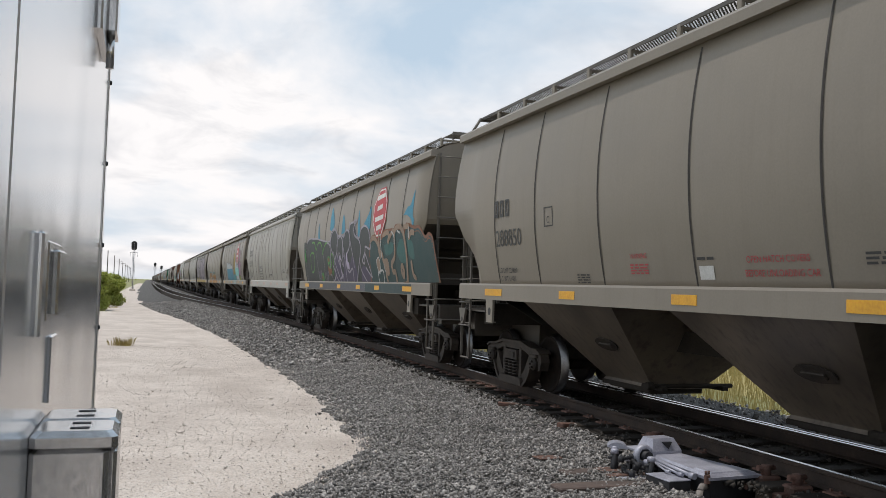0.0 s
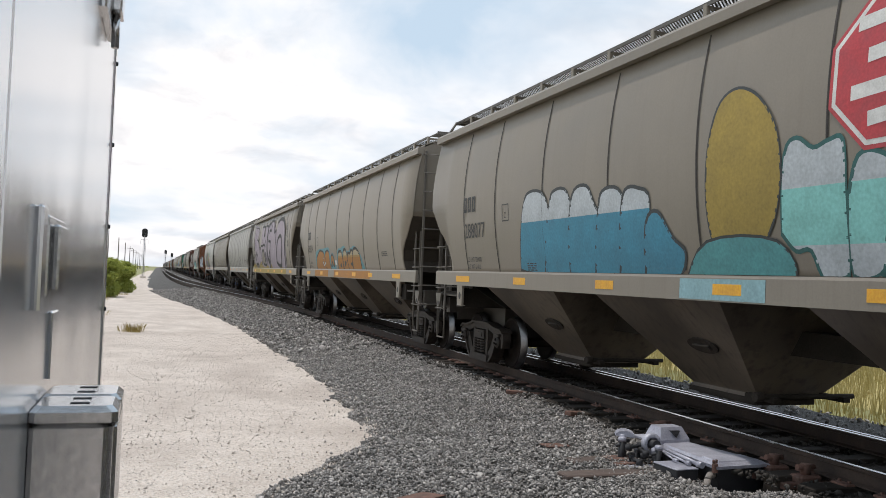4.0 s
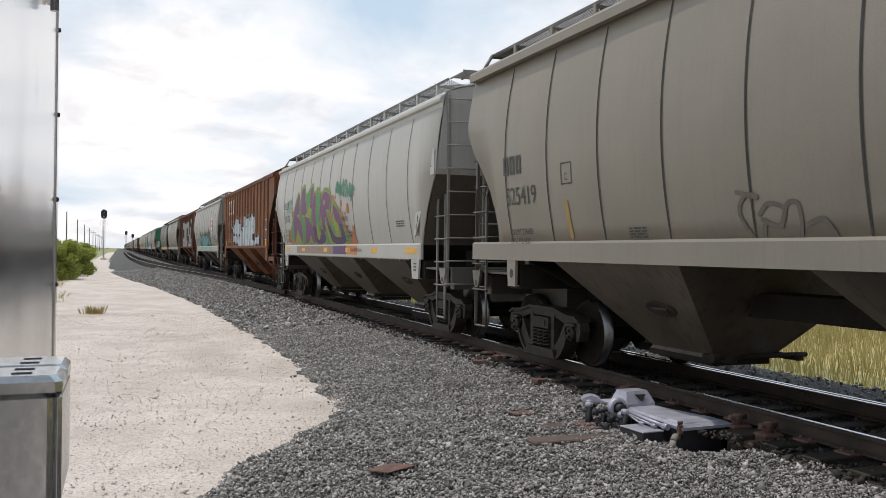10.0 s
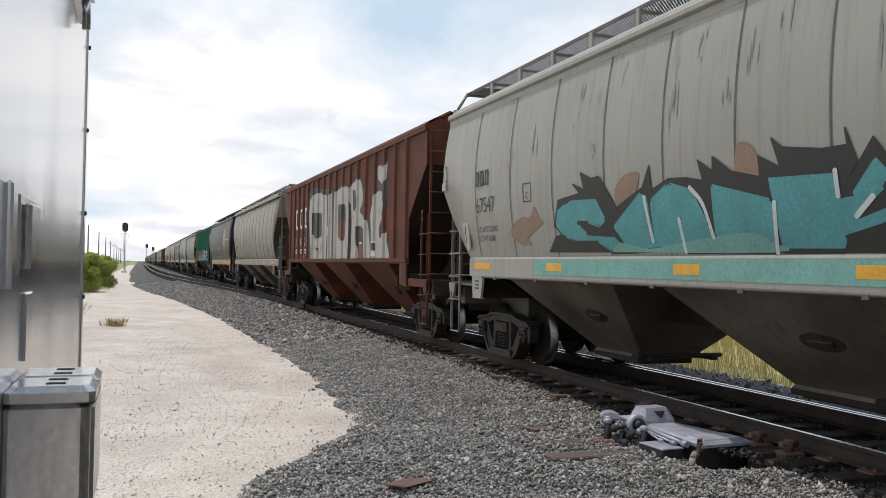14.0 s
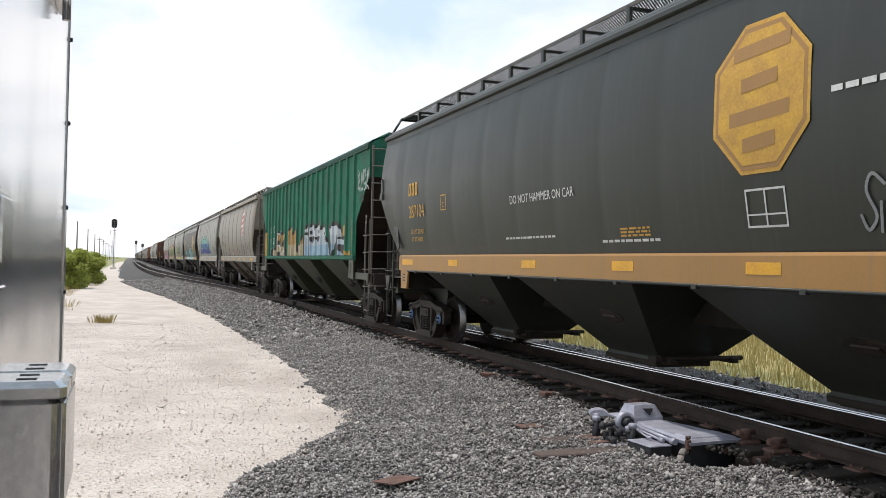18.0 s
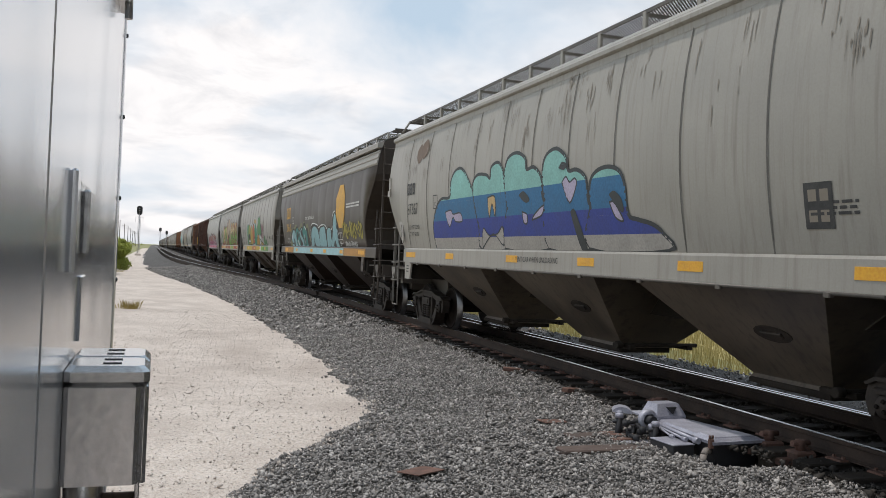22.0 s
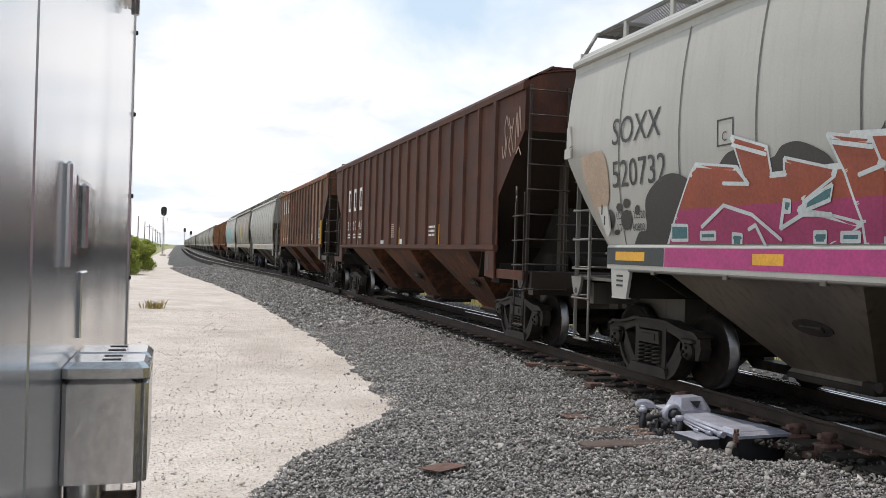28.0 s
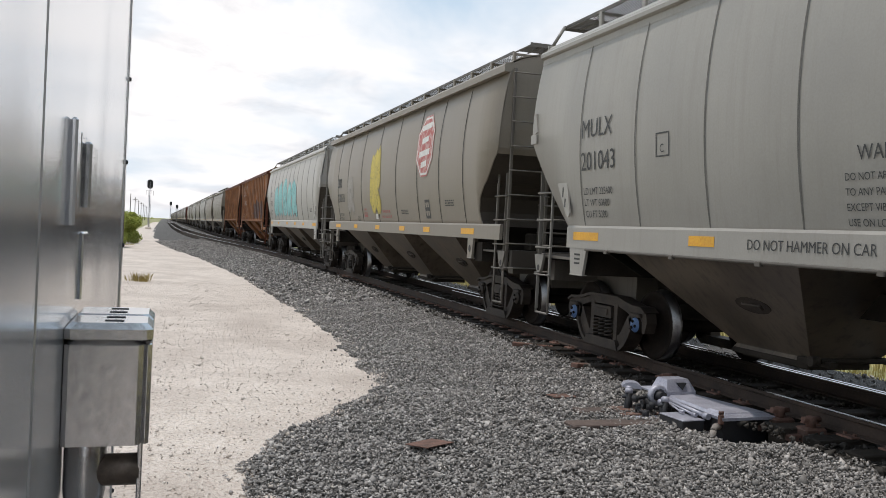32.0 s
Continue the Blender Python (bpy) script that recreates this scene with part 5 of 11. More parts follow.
    if form(kind) == "ribbed":
        b.hull([(x, y, z) for x in (-hx - 0.05, -hx - 0.015) for y, z in ((s - 0.44, 1.62), (s + 0.02, 1.62), (s + 0.05, 1.12), (s - 0.44, 1.16))],
               [(0, 1, 2, 3), (7, 6, 5, 4), (0, 4, 5, 1), (1, 5, 6, 2), (2, 6, 7, 3), (3, 7, 4, 0)])
        slot = [(s - 0.27 + 0.05 * math.cos(t), 1.40 + (0.09 if math.sin(t) > 0 else -0.09) + 0.05 * math.sin(t)) for t in [math.pi * (i + 0.5) / 8 for i in range(16)]]
        b.extrude(slot, 0, -hx - 0.054, -hx - 0.049, 1)
        b.slab(-hx + 0.0, -hx + 0.06, s + 0.02, d - 0.05, 1.14, 1.30, 0.01)
    else:
        w0, w1 = (0.50, 0.36) if form(kind) == "flat" else (0.30, 0.24)
        y1 = s - 0.10 if form(kind) == "flat" else d - 1.46
        b.hull([(x, y, z) for x in (-hx - 0.03, -hx + 0.01) for y, z in ((y1 - w0, zb), (y1, zb), (y1 - 0.05, zb - 0.36), (y1 - 0.05 - w1, zb - 0.36))],
               [(0, 1, 2, 3), (7, 6, 5, 4), (0, 4, 5, 1), (1, 5, 6, 2), (2, 6, 7, 3), (3, 7, 4, 0)])
        b.slab(-hx - 0.035, -hx + 0.04, y1 - 0.06 - w1, y1 - 0.04, zb - 0.375, zb - 0.36, 0.004)
        if form(kind) == "flat":
            for i in range(3):
                b.box(-hx - 0.034, -hx - 0.029, y1 - 0.32, y1 - 0.16, zb - 0.10 - 0.06 * i, zb - 0.075 - 0.06 * i, 1)
        else:
            b.extrude([(y1 - 0.17 + 0.055 * math.cos(t), zb - 0.19 + 0.065 * math.sin(t)) for t in [math.pi * i / 7 for i in range(14)]], 0, -hx - 0.034, -hx - 0.029, 1)
    out["jack_pad"] = b.mesh("jacking_pad", [blank[0], M["signal"]])
    # towing eye on the corner of the end platform
    b = Solid()
    eye = [(d - 0.34, 1.28), (d - 0.02, 1.28), (d - 0.04, 1.20), (d - 0.09, 1.07), (d - 0.13, 1.02), (d - 0.18, 1.00), (d - 0.23, 1.02), (d - 0.27, 1.07), (d - 0.32, 1.20)]
    b.extrude(eye, 0, -1.56, -1.52)
    b.extrude([(d - 0.18 + 0.04 * math.cos(t), 1.08 + 0.045 * math.sin(t)) for t in [math.pi * i / 6 for i in range(12)]], 0, -1.564, -1.558, 1)
    out["tow_eye"] = b.mesh("towing_eye", [blank[0], M["signal"]])
    if form(kind) == "flat":
        x0 = side_x(kind, 2.2) + 0.004
        b = Solid()
        b.extrude([(s + 0.27, 2.48), (s + 0.03, 2.49), (s - 0.05, 2.44), (s - 0.20, 1.90), (s - 0.17, 1.84), (s - 0.11, 1.85), (s + 0.27, 2.38)], 0, -x0 - 0.012, -x0 + 0.01)
        b.slab(-x0 - 0.016, -x0, s + 0.02, s + 0.05, 2.12, 2.26, 0.002, 1).slab(-x0 - 0.016, -x0, s - 0.06, s - 0.03, 1.98, 2.1, 0.002, 1)
        out["corner_plate"] = b.mesh("corner_plate", [blank[0], M["signal"]])
        x1 = side_x(kind, 3.2) + 0.004
        b = Solid()
        b.extrude([(s + 1.06, 3.38), (s + 0.98, 3.40), (s + 0.90, 3.12), (s + 1.06, 3.06)], 0, -x1 - 0.014, -x1 + 0.01)
        b.slab(-x1 - 0.03, -x1 + 0.02, s + 0.90, s + 1.10, 2.94, 3.08, 0.008)
        out["corner_tab"] = b.mesh("corner_tab", [blank[0]])
    if form(kind) == "ribbed":
        # added web, widened into a dark block that shuts out the bright gap
        out["shear_web"] = Solid().extrude([(outer + 0.15, 1.14), (s - 0.76, 1.62), (s - 0.10, 2.42), (s + 0.25, 2.42), (s + 0.40, 1.14)], 0, -0.42, 0.42).mesh("shear_web", [M["under"]])
    out["bolster_web"] = Solid().box(-hx + 0.06, hx - 0.06, k["truck"] - 0.2, k["truck"] + 0.2, 1.05, 1.4).mesh("body_bolster", [M["under"]])
    # brake gear on the end platform
    b = Solid().lathe([(0, 0.26), (0.02, 0.28), (0.04, 0.26)], (-0.55, d - 0.35, 1.95), 1, 18).rod((-0.55, d - 0.4, 1.3), (-0.55, d - 0.4, 1.95), 0.05, 6).slab(-0.75, -0.35, d - 0.55, d - 0.38, 1.45, 1.85, 0.02)
    out["brake"] = b.mesh("hand_brake", [M["under"]])
    b = Solid().rod((-0.9, d - 1.0, 1.42), (0.3, d - 1.0, 1.42), 0.14, 12).slab(0.4, 0.75, d - 1.1, d - 0.8, 1.3, 1.6, 0.03)
    out["tank"] = b.mesh("air_reservoir", [M["under"]])
    # running board of lattice on short posts
    rw, rz, rx, wide = et - 0.75, EAVE_Z + 0.48, -1.22, 0.78
    if form(kind) != "ribbed":
        b = Solid()
        yy = -rw
        while yy < rw:
            b.face([(rx, yy, rz), (rx, yy + 0.03, rz), (rx + wide, yy + wide + 0.03, rz), (rx + wide, yy + wide, rz)])
            b.face([(rx, yy + wide, rz + 0.003), (rx, yy + wide + 0.03, rz + 0.003), (rx + wide, yy + 0.03, rz + 0.003), (rx + wide, yy, rz + 0.003)])
            yy += 0.055
        b.box(rx - 0.02, rx, -rw, et + 0.03, rz - 0.025, rz + 0.025).box(rx + wide, rx + wide + 0.02, -rw, rw + 0.6, rz - 0.025, rz + 0.025)
        out["lattice"] = b.mesh("running_board", [M["grating"]], fix=False)
        b = Solid().slab(-0.025, 0.025, -0.04, 0.04, EAVE_Z + 0.12, rz + 0.01, 0.008).box(0, wide, -0.02, 0.02, rz - 0.05, rz - 0.01)
        out["post"] = b.mesh("board_post", blank)
        out["posts"] = [(rx, -2.2 + 1.18 * i) for i in range(-4, 9)] if form(kind) == "flat" else [(rx, -rw + 2 * rw * i / 13) for i in range(14)]
        # cross walk over the end, with its hand rail, and the bowed top of the corner ladder
        b = Solid()
        for i in range(9):
            b.box(-1.24, 1.24, et - 0.58 + i * 0.075, et - 0.545 + i * 0.075, rz - 0.012, rz)
        for i in range(12):
            b.box(-1.24 + i * 0.225, -1.21 + i * 0.225, et - 0.60, et + 0.06, rz - 0.03, rz - 0.013)
        b.box(-1.26, 1.26, et + 0.05, et + 0.075, rz - 0.05, rz + 0.02)
        b.tube([(-1.50, d - 0.07, EAVE_Z), (-1.46, d - 0.07, EAVE_Z + 0.16), (-1.26, et + 0.06, rz)], 0.026, 6).tube([(-0.82, d - 0.07, EAVE_Z), (-0.82, et + 0.06, rz)], 0.022, 6)
        out["crossover"] = b.mesh("end_crossover", blank)
    else:
        b = Solid().box(-1.12, -1.08, -et, et, EAVE_Z + 0.36, EAVE_Z + 0.40).box(-0.66, -0.62, -et, et, EAVE_Z + 0.36, EAVE_Z + 0.40)
        for i in range(int(2 * et / 0.11)):
            b.box(-1.09, -0.64, -et + 0.11 * i, -et + 0.11 * i + 0.035, EAVE_Z + 0.375, EAVE_Z + 0.395)
        b.box(-1.2, -0.7, et - 1.0, et + 0.1, EAVE_Z + 0.3, EAVE_Z + 0.33)
        out["lattice"] = b.mesh("running_board", [M["under"]])
        b = Solid().tube([(-1.1, et - 0.7, EAVE_Z + 0.14), (-1.1, et - 0.7, EAVE_Z + 0.36), (-0.5, et - 0.7, EAVE_Z + 0.4)], 0.018, 6).tube([(-1.4, et + 0.05, EAVE_Z), (-1.4, et + 0.05, EAVE_Z + 0.3), (-0.6, et + 0.05, EAVE_Z + 0.3)], 0.018, 6)
        out["crossover"] = b.mesh("end_crossover", blank)
        ring = [(-hx - 0.055, -0.055), (-hx - 0.055, 0.055), (-hx, 0.085), (-hx, -0.085)]
        b = Solid().extrude(ring, 2, SILL_Z + 0.03, EAVE_Z - 0.02)
        out["rib"] = b.mesh("side_rib", blank)
        out["ribs"] = [-s + 0.12 + (2 * s - 0.24) * i / (k["ribs"] - 1) for i in range(k["ribs"])]
    # seams between side panels follow the side curve
    if form(kind) != "ribbed":
        b = Solid()
        zz = [SILL_Z + 0.03 + (EAVE_Z - SILL_Z - 0.10) * i / 14 for i in range(15)]
        wd = 0.014 if form(kind) == "curved" else 0.010
        for z0, z1 in zip(zz, zz[1:]):
            x0, x1 = -side_x(kind, z0), -side_x(kind, z1)
            b.hull([(x0, -wd, z0), (x0 - 0.008, 0, z0), (x0, wd, z0), (x1, -wd, z1), (x1 - 0.008, 0, z1), (x1, wd, z1)], [(0, 1, 4, 3), (1, 2, 5, 4)])
        out["seam"] = b.mesh("panel_seam", [M["seam_pale" if form(kind) == "flat" else "seam"]])
        out["seams"] = panel_seams(kind)
    return out


def build_truck():
    """Three-piece truck: wheelsets, side frames with springs, bearings, bolster."""
    out = {}
    r = 0.457
    for name, cap, seg in (("wheelset", M["truck"], 32), ("wheelset_blue", M["bluecap"], 32), ("wheelset_far", M["truck"], 12)):
        b = Solid()
        for sx in (-1, 1):
            x = sx * GAUGE / 2
            b.lathe([(x + sx * q, w) for q, w in ((0.07, 0.0), (0.07, 0.16), (0.035, 0.20), (0.010, 0.34), (0.055, 0.385), (0.060, r - 0.004))], (0, 0, 0), 0, seg, 0)
            b.lathe([(x + sx * 0.060, r - 0.004), (x - sx * 0.04, r + 0.002), (x - sx * 0.055, r + 0.024), (x - sx * 0.068, r + 0.018)], (0, 0, 0), 0, seg, 1)
            b.lathe([(x - sx * 0.068, r + 0.018), (x - sx * 0.068, 0.38), (x - sx * 0.02, 0.3), (x - sx * 0.05, 0.14), (x - sx * 0.06, 0.0)], (0, 0, 0), 0, seg, 0)
            b.lathe([(sx * 0.82, 0.115), (sx * 1.08, 0.115), (sx * 1.09, 0.10)], (0, 0, 0), 0, 18, 0)
            b.lathe([(sx * 1.09, 0.10), (sx * 1.115, 0.085), (sx * 1.12, 0.0)], (0, 0, 0), 0, 18, 2)
            for i in range(3):
                a = 2 * math.pi * i / 3
                b.slab(sx * 1.125 - 0.014, sx * 1.125 + 0.014, 0.05 * math.cos(a) - 0.016, 0.05 * math.cos(a) + 0.016, 0.05 * math.sin(a) - 0.016, 0.05 * math.sin(a) + 0.016, 0.003)
        b.rod((-0.75, 0, 0), (0.75, 0, 0), 0.08, 12)
        out[name] = b.mesh("wheelset", [M["wheel"], M["tread"], cap])
    # side frame: arched top member, pedestals over the bearings, raking struts, columns and spring seat
    b = Solid()
    top = [(0.0, 0.775), (0.40, 0.77), (0.62, 0.72), (0.80, 0.69), (1.00, 0.685), (1.10, 0.63), (1.13, 0.50), (1.08, 0.36), (1.02, 0.36), (1.01, 0.50), (0.94, 0.565), (0.84, 0.565), (0.74, 0.55), (0.60, 0.60), (0.42, 0.645), (0.0, 0.65)]
    for sg in (-1, 1):
        ring = [(sg * y, z) for y, z in top]
        b.extrude(ring, 0, -0.075, 0.075)
        b.extrude([(sg * y, z) for y, z in ((0.0, 0.79), (0.40, 0.785), (0.62, 0.735), (0.80, 0.705), (1.00, 0.70), (1.12, 0.64), (1.09, 0.62), (0.99, 0.665), (0.80, 0.67), (0.62, 0.695), (0.40, 0.745), (0.0, 0.75))], 0, -0.11, 0.11)
        b.extrude([(sg * y, z) for y, z in ((0.78, 0.60), (0.70, 0.60), (0.68, 0.48), (0.73, 0.37), (0.77, 0.37), (0.78, 0.45))], 0, -0.075, 0.075)
        b.extrude([(sg * y, z) for y, z in ((0.78, 0.37), (0.755, 0.50), (0.70, 0.565), (0.64, 0.545), (0.585, 0.46), (0.49, 0.33), (0.425, 0.26), (0.36, 0.25), (0.36, 0.06), (0.49, 0.06), (0.62, 0.15), (0.71, 0.26))], 0, -0.075, 0.075)
        b.extrude([(sg * y, z) for y, z in ((0.785, 0.375), (0.755, 0.40), (0.68, 0.28), (0.60, 0.185), (0.47, 0.095), (0.36, 0.085), (0.36, 0.05), (0.495, 0.05), (0.63, 0.14), (0.72, 0.25))], 0, -0.11, 0.11)
        b.extrude([(sg * y, z) for y, z in ((0.38, 0.68), (0.285, 0.68), (0.285, 0.18), (0.38, 0.16))], 0, -0.085, 0.085)
        b.slab(-0.13, -0.06, sg * 0.889 - 0.13, sg * 0.889 + 0.13, 0.56, 0.61, 0.015)
    b.extrude([(-0.48, 0.055), (0.48, 0.055), (0.42, 0.185), (-0.42, 0.185)], 0, -0.13, 0.13)
    b.extrude([(-0.27, 0.47), (0.27, 0.47), (0.25, 0.63), (-0.25, 0.63)], 0, -0.12, 0.08)
    b.extrude([(-0.17, 0.51), (0.17, 0.51), (0.17, 0.59), (-0.17, 0.59)], 0, -0.135, -0.118)
    out["frame"] = b.mesh("side_frame", [M["truck"]])
    # spring: one wire wound in a coil
    b = Solid()
    turns, per, ring = 5, 10, 6
    n = turns * per
    pts = []
    for i in range(n + 1):
        t = 2 * math.pi * i / per
        for j in range(ring):
            q = 2 * math.pi * j / ring
            rr = 0.066 + 0.016 * math.cos(q)
            pts.append((-0.02 + 0.85 * rr * math.cos(t), rr * math.sin(t), 0.205 + 0.25 * i / n + 0.016 * math.sin(q)))
    b.hull(pts, [(i * ring + j, i * ring + (j + 1) % ring, (i + 1) * ring + (j + 1) % ring, (i + 1) * ring + j) for i in range(n) for j in range(ring)], 0, True)
    out["spring"] = b.mesh("coil_spring", [M["truck"]])
    b = Solid().slab(-0.95, 0.95, -0.24, 0.24, 0.50, 0.70, 0.03).rod((0, 0, 0.7), (0, 0, 0.85), 0.25, 16)
    for sg in (-1, 1):
        b.slab(-0.85, 0.85, sg * 0.34 - 0.05, sg * 0.34 + 0.05, 0.34, 0.46, 0.01)
        for sx in (-1, 1):
            b.slab(sx * GAUGE / 2 - 0.05, sx * GAUGE / 2 + 0.05, sg * 0.42 - 0.03, sg * 0.42 + 0.03, 0.28, 0.60, 0.01)
    out["bolster"] = b.mesh("bolster", [M["truck"]])
    return out


TRUCK = build_truck()
SHAPES = {kind: build_kind(kind) for kind in KINDS}
SPIN = []
KIND_OF = {}


def turned(m=None):
    return pose(0, 0, 0, 0, 0, 180)


def hopper_car(kind, body, trim, label, sill=None, reflector="yellow", end=None, patches=True, full=True, bay_paint=None, walkway=None, band=None, seams=True, ladder=None, pads=None, blue_caps=False):
    """One car with all its parts. body, trim, sill, end: paints."""
    k, sh = KINDS[kind], SHAPES[kind]
    s, d = k["sill"], k["ladder"] + 0.07
    end, sill = end or body, sill or body
    rail = ladder or trim
    car = thing("hopper_car", label, "freight car", group="cars of the train")
    KIND_OF[car] = kind
    draw_from(0.0)
    half = turned()
    attach("side_sheet", sh["side_near"], car, body)
    attach("side_sheet", sh["side_far"], car, body)
    attach("roof", sh["roof"], car, trim)
    attach("roof_hatch", sh["hatch"], car, trim)
    for m in (None, half):
        attach("eave_rail", sh["eave"], car, trim, m=m)
        attach("side_sill", sh["sill"], car, sill, m=m)
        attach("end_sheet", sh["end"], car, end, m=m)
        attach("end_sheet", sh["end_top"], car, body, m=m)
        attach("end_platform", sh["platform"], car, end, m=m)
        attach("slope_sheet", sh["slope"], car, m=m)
        attach("coupler", sh["coupler"], car, m=m)
        attach("running_board", sh["lattice"], car, walkway, m=m)
        if full:
            attach("end_crossover", sh["crossover"], car, rail, m=m)
            attach("end_brace", sh["strut"], car, end, m=m)
            attach("grab_iron", sh["crossbar"], car, rail, m=m)
            attach("body_bolster", sh["bolster_web"], car, m=m)
            if form(kind) == "flat":
                attach("train_line_pipe", sh["pipe"], car, end, m=m)
            elif form(kind) == "ribbed":
                attach("shear_web", sh["shear_web"], car, m=m)
    if band:
        attach("top_band", sh["band"], car, band, "corrugated silver band under the eave")
    attach("centre_sill", sh["centre_sill"], car)
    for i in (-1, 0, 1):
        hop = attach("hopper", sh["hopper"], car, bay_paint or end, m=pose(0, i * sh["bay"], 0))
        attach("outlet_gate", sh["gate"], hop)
        if full:
            attach("vibrator_bracket", sh["vibrator"], hop, m=pose(-1.005, -0.35, 0.93, 0, -44, 0))
    # ladders: near side at both ends (mirrored), far side at both ends
    flip = Matrix.Diagonal((1, -1, 1, 1))
    for m, near in ((Matrix.Identity(4), True), (flip, True), (half, False), (flip @ half, False)):
        lad = attach("ladder", sh["stiles"], car, rail, m=m)
        side = attach("side_ladder", sh["side_stiles"], car, rail, m=m)
        if full:
            for i in range(9):
                attach("rung", sh["rung"], lad, rail, m=pose(0, 0, 1.0 + i * 0.41))
            if near:
                for i in range(4):
                    attach("rung", sh["side_rung"], side, rail, m=pose(0, 0, 0.98 + i * 0.41))
                attach("sill_step", sh["stirrup"], car, rail, m=m)
                attach("jacking_pad", sh["jack_pad"], car, pads or sill, m=m)
                attach("towing_eye", sh["tow_eye"], car, end if form(kind) == "ribbed" else rail, m=m)
                if form(kind) == "flat":
                    attach("corner_plate", sh["corner_plate"], car, body, m=m)
                    attach("corner_tab", sh["corner_tab"], car, body, m=m)
    if full:
        attach("hand_brake", sh["brake"], car)
        attach("air_reservoir", sh["tank"], car, m=half)
    if form(kind) == "ribbed":
        for m in (Matrix.Identity(4), half):
            for y in sh["ribs"]:
                attach("side_rib", sh["rib"], car, body, m=m @ pose(0, y, 0))
    else:
        for y in sh["seams"] if seams and not band else ():
            attach("panel_seam", sh["seam"], car, m=pose(0, y, 0))
        for x, y in sh["posts"] if full else sh["posts"][::2]:
            attach("board_post", sh["post"], car, trim, m=pose(x, y, 0))
    if patches and form(kind) != "ribbed":
        hx = side_x(kind, SILL_Z) + 0.036
        e = k["ladder"] - 1.72
        for y in (-e, -e + 2.65, -1.6, 0.9, e - 2.65, e):
            ln = 0.36 if abs(y) == e else 0.23
            attach("reflector", Solid().slab(-hx - 0.004, -hx, y - ln, y + ln, 1.53, 1.64, 0.001).mesh("reflector", [M[reflector]]), car)
    for sg in (-1, 1):
        trk = attach("truck", TRUCK["bolster"], car, m=pose(0, sg * k["truck"], 0))
        for sx in (-1, 1):
            fr = attach("side_frame", TRUCK["frame"], trk, m=pose(sx * 0.99, 0, 0))
            for yy in (-0.18, 0.0, 0.18) if full and sx < 0 else ():
                attach("coil_spring", TRUCK["spring"], trk, m=pose(sx * 1.05, yy, 0))
        for y in (-0.889, 0.889):
            ws = attach("wheelset", TRUCK["wheelset_far" if not full else "wheelset_blue" if blue_caps else "wheelset"], trk, m=pose(0, y, 0.457))
            if full:
                SPIN.append((car, ws, sg * k["truck"] + y, y))
    return car


# ---------------------------------------------------------------- markings
ALONG = [0.0]


def draw_from(u):
    """The point along a car from which the drawings that follow are laid out."""
    ALONG[0] = u


def decal(car, name, kind, polys, mats, lift=0.006, label=""):
    """Flat painted shapes on the near side. polys: (points of (u, z), material slot, layer); u runs along -y."""
    v, f, mi = [], [], []
    kind = KIND_OF[car]
    ribs = SHAPES[kind]["ribs"] if form(kind) == "ribbed" else []

    def put(pts, slot, x_extra):
        i = len(v)
        for u, z in pts:
            u += ALONG[0]
            up = 0.0
            for r in ribs:
                o = abs(u + r)
                if o < 0.085:
                    up = 0.055 * min(1.0, (0.085 - o) / 0.03)
            v.append((-side_x(kind, z) - lift - x_extra - up, -u, z))
        f.append(tuple(range(i, i + len(pts)))); mi.append(slot)

    def clip(pts, lo, hi):
        for limit, sign in ((lo, 1), (hi, -1)):
            res = []
            for (a, b), (c, d2) in zip(pts, pts[1:] + pts[:1]):
                ina, inc = (a - limit) * sign >= 0, (c - limit) * sign >= 0
                if ina:
                    res.append((a, b))
                if ina != inc:
                    t = (limit - a) / (c - a)
                    res.append((limit, b + (d2 - b) * t))
            pts = res
            if len(pts) < 3:
                return []
        return pts

    cuts = sorted(c for r in ribs for c in (-r - 0.085, -r - 0.055, -r + 0.055, -r + 0.085))
    spans = list(zip([-99.0] + cuts, cuts + [99.0]))
    for pts, slot, layer in polys:
        if not ribs:
            put(pts, slot, layer * 0.0011)
            continue
        lo, hi = min(p[0] for p in pts) + ALONG[0], max(p[0] for p in pts) + ALONG[0]
        for a, b in spans:
            if b <= lo or a >= hi:
                continue
            c = clip(list(pts), a - ALONG[0], b - ALONG[0])
            if c:
                put(c, slot, layer * 0.0011)
    me = bpy.data.meshes.new(name)
    me.from_pydata(v, [], f)
    for m in mats:
        me.materials.append(m)
    me.polygons.foreach_set("material_index", mi)
    me.update()
    return attach(name, me, car, label=label)


def ribbon(path, width, slot, layer, taper=False, closed=False):
    """A brush stroke as quads, with rounded ends."""
    out = []
    n = len(path)
    for i in range(n - 1):
        (a, b), (c, d) = path[i], path[i + 1]
        L = math.hypot(c - a, d - b) or 1e-6
        w0 = width * ((1 - 0.6 * i / n) if taper else 1) / 2
        w1 = width * ((1 - 0.6 * (i + 1) / n) if taper else 1) / 2
        nx, ny = -(d - b) / L, (c - a) / L
        ex, ey = (c - a) / L * 0.25 * width, (d - b) / L * 0.25 * width
        out.append(([(a - ex + nx * w0, b - ey + ny * w0), (a - ex - nx * w0, b - ey - ny * w0), (c + ex - nx * w1, d + ey - ny * w1), (c + ex + nx * w1, d + ey + ny * w1)], slot, layer + (i % 5) * 0.012))
    for q, (a, b) in enumerate((path[0], path[-1])):
        out.append(([(a + 0.5 * width * math.cos(t), b + 0.5 * width * math.sin(t)) for t in [2 * math.pi * k / 10 for k in range(10)]], slot, layer + 0.062 + 0.01 * q))
    return out


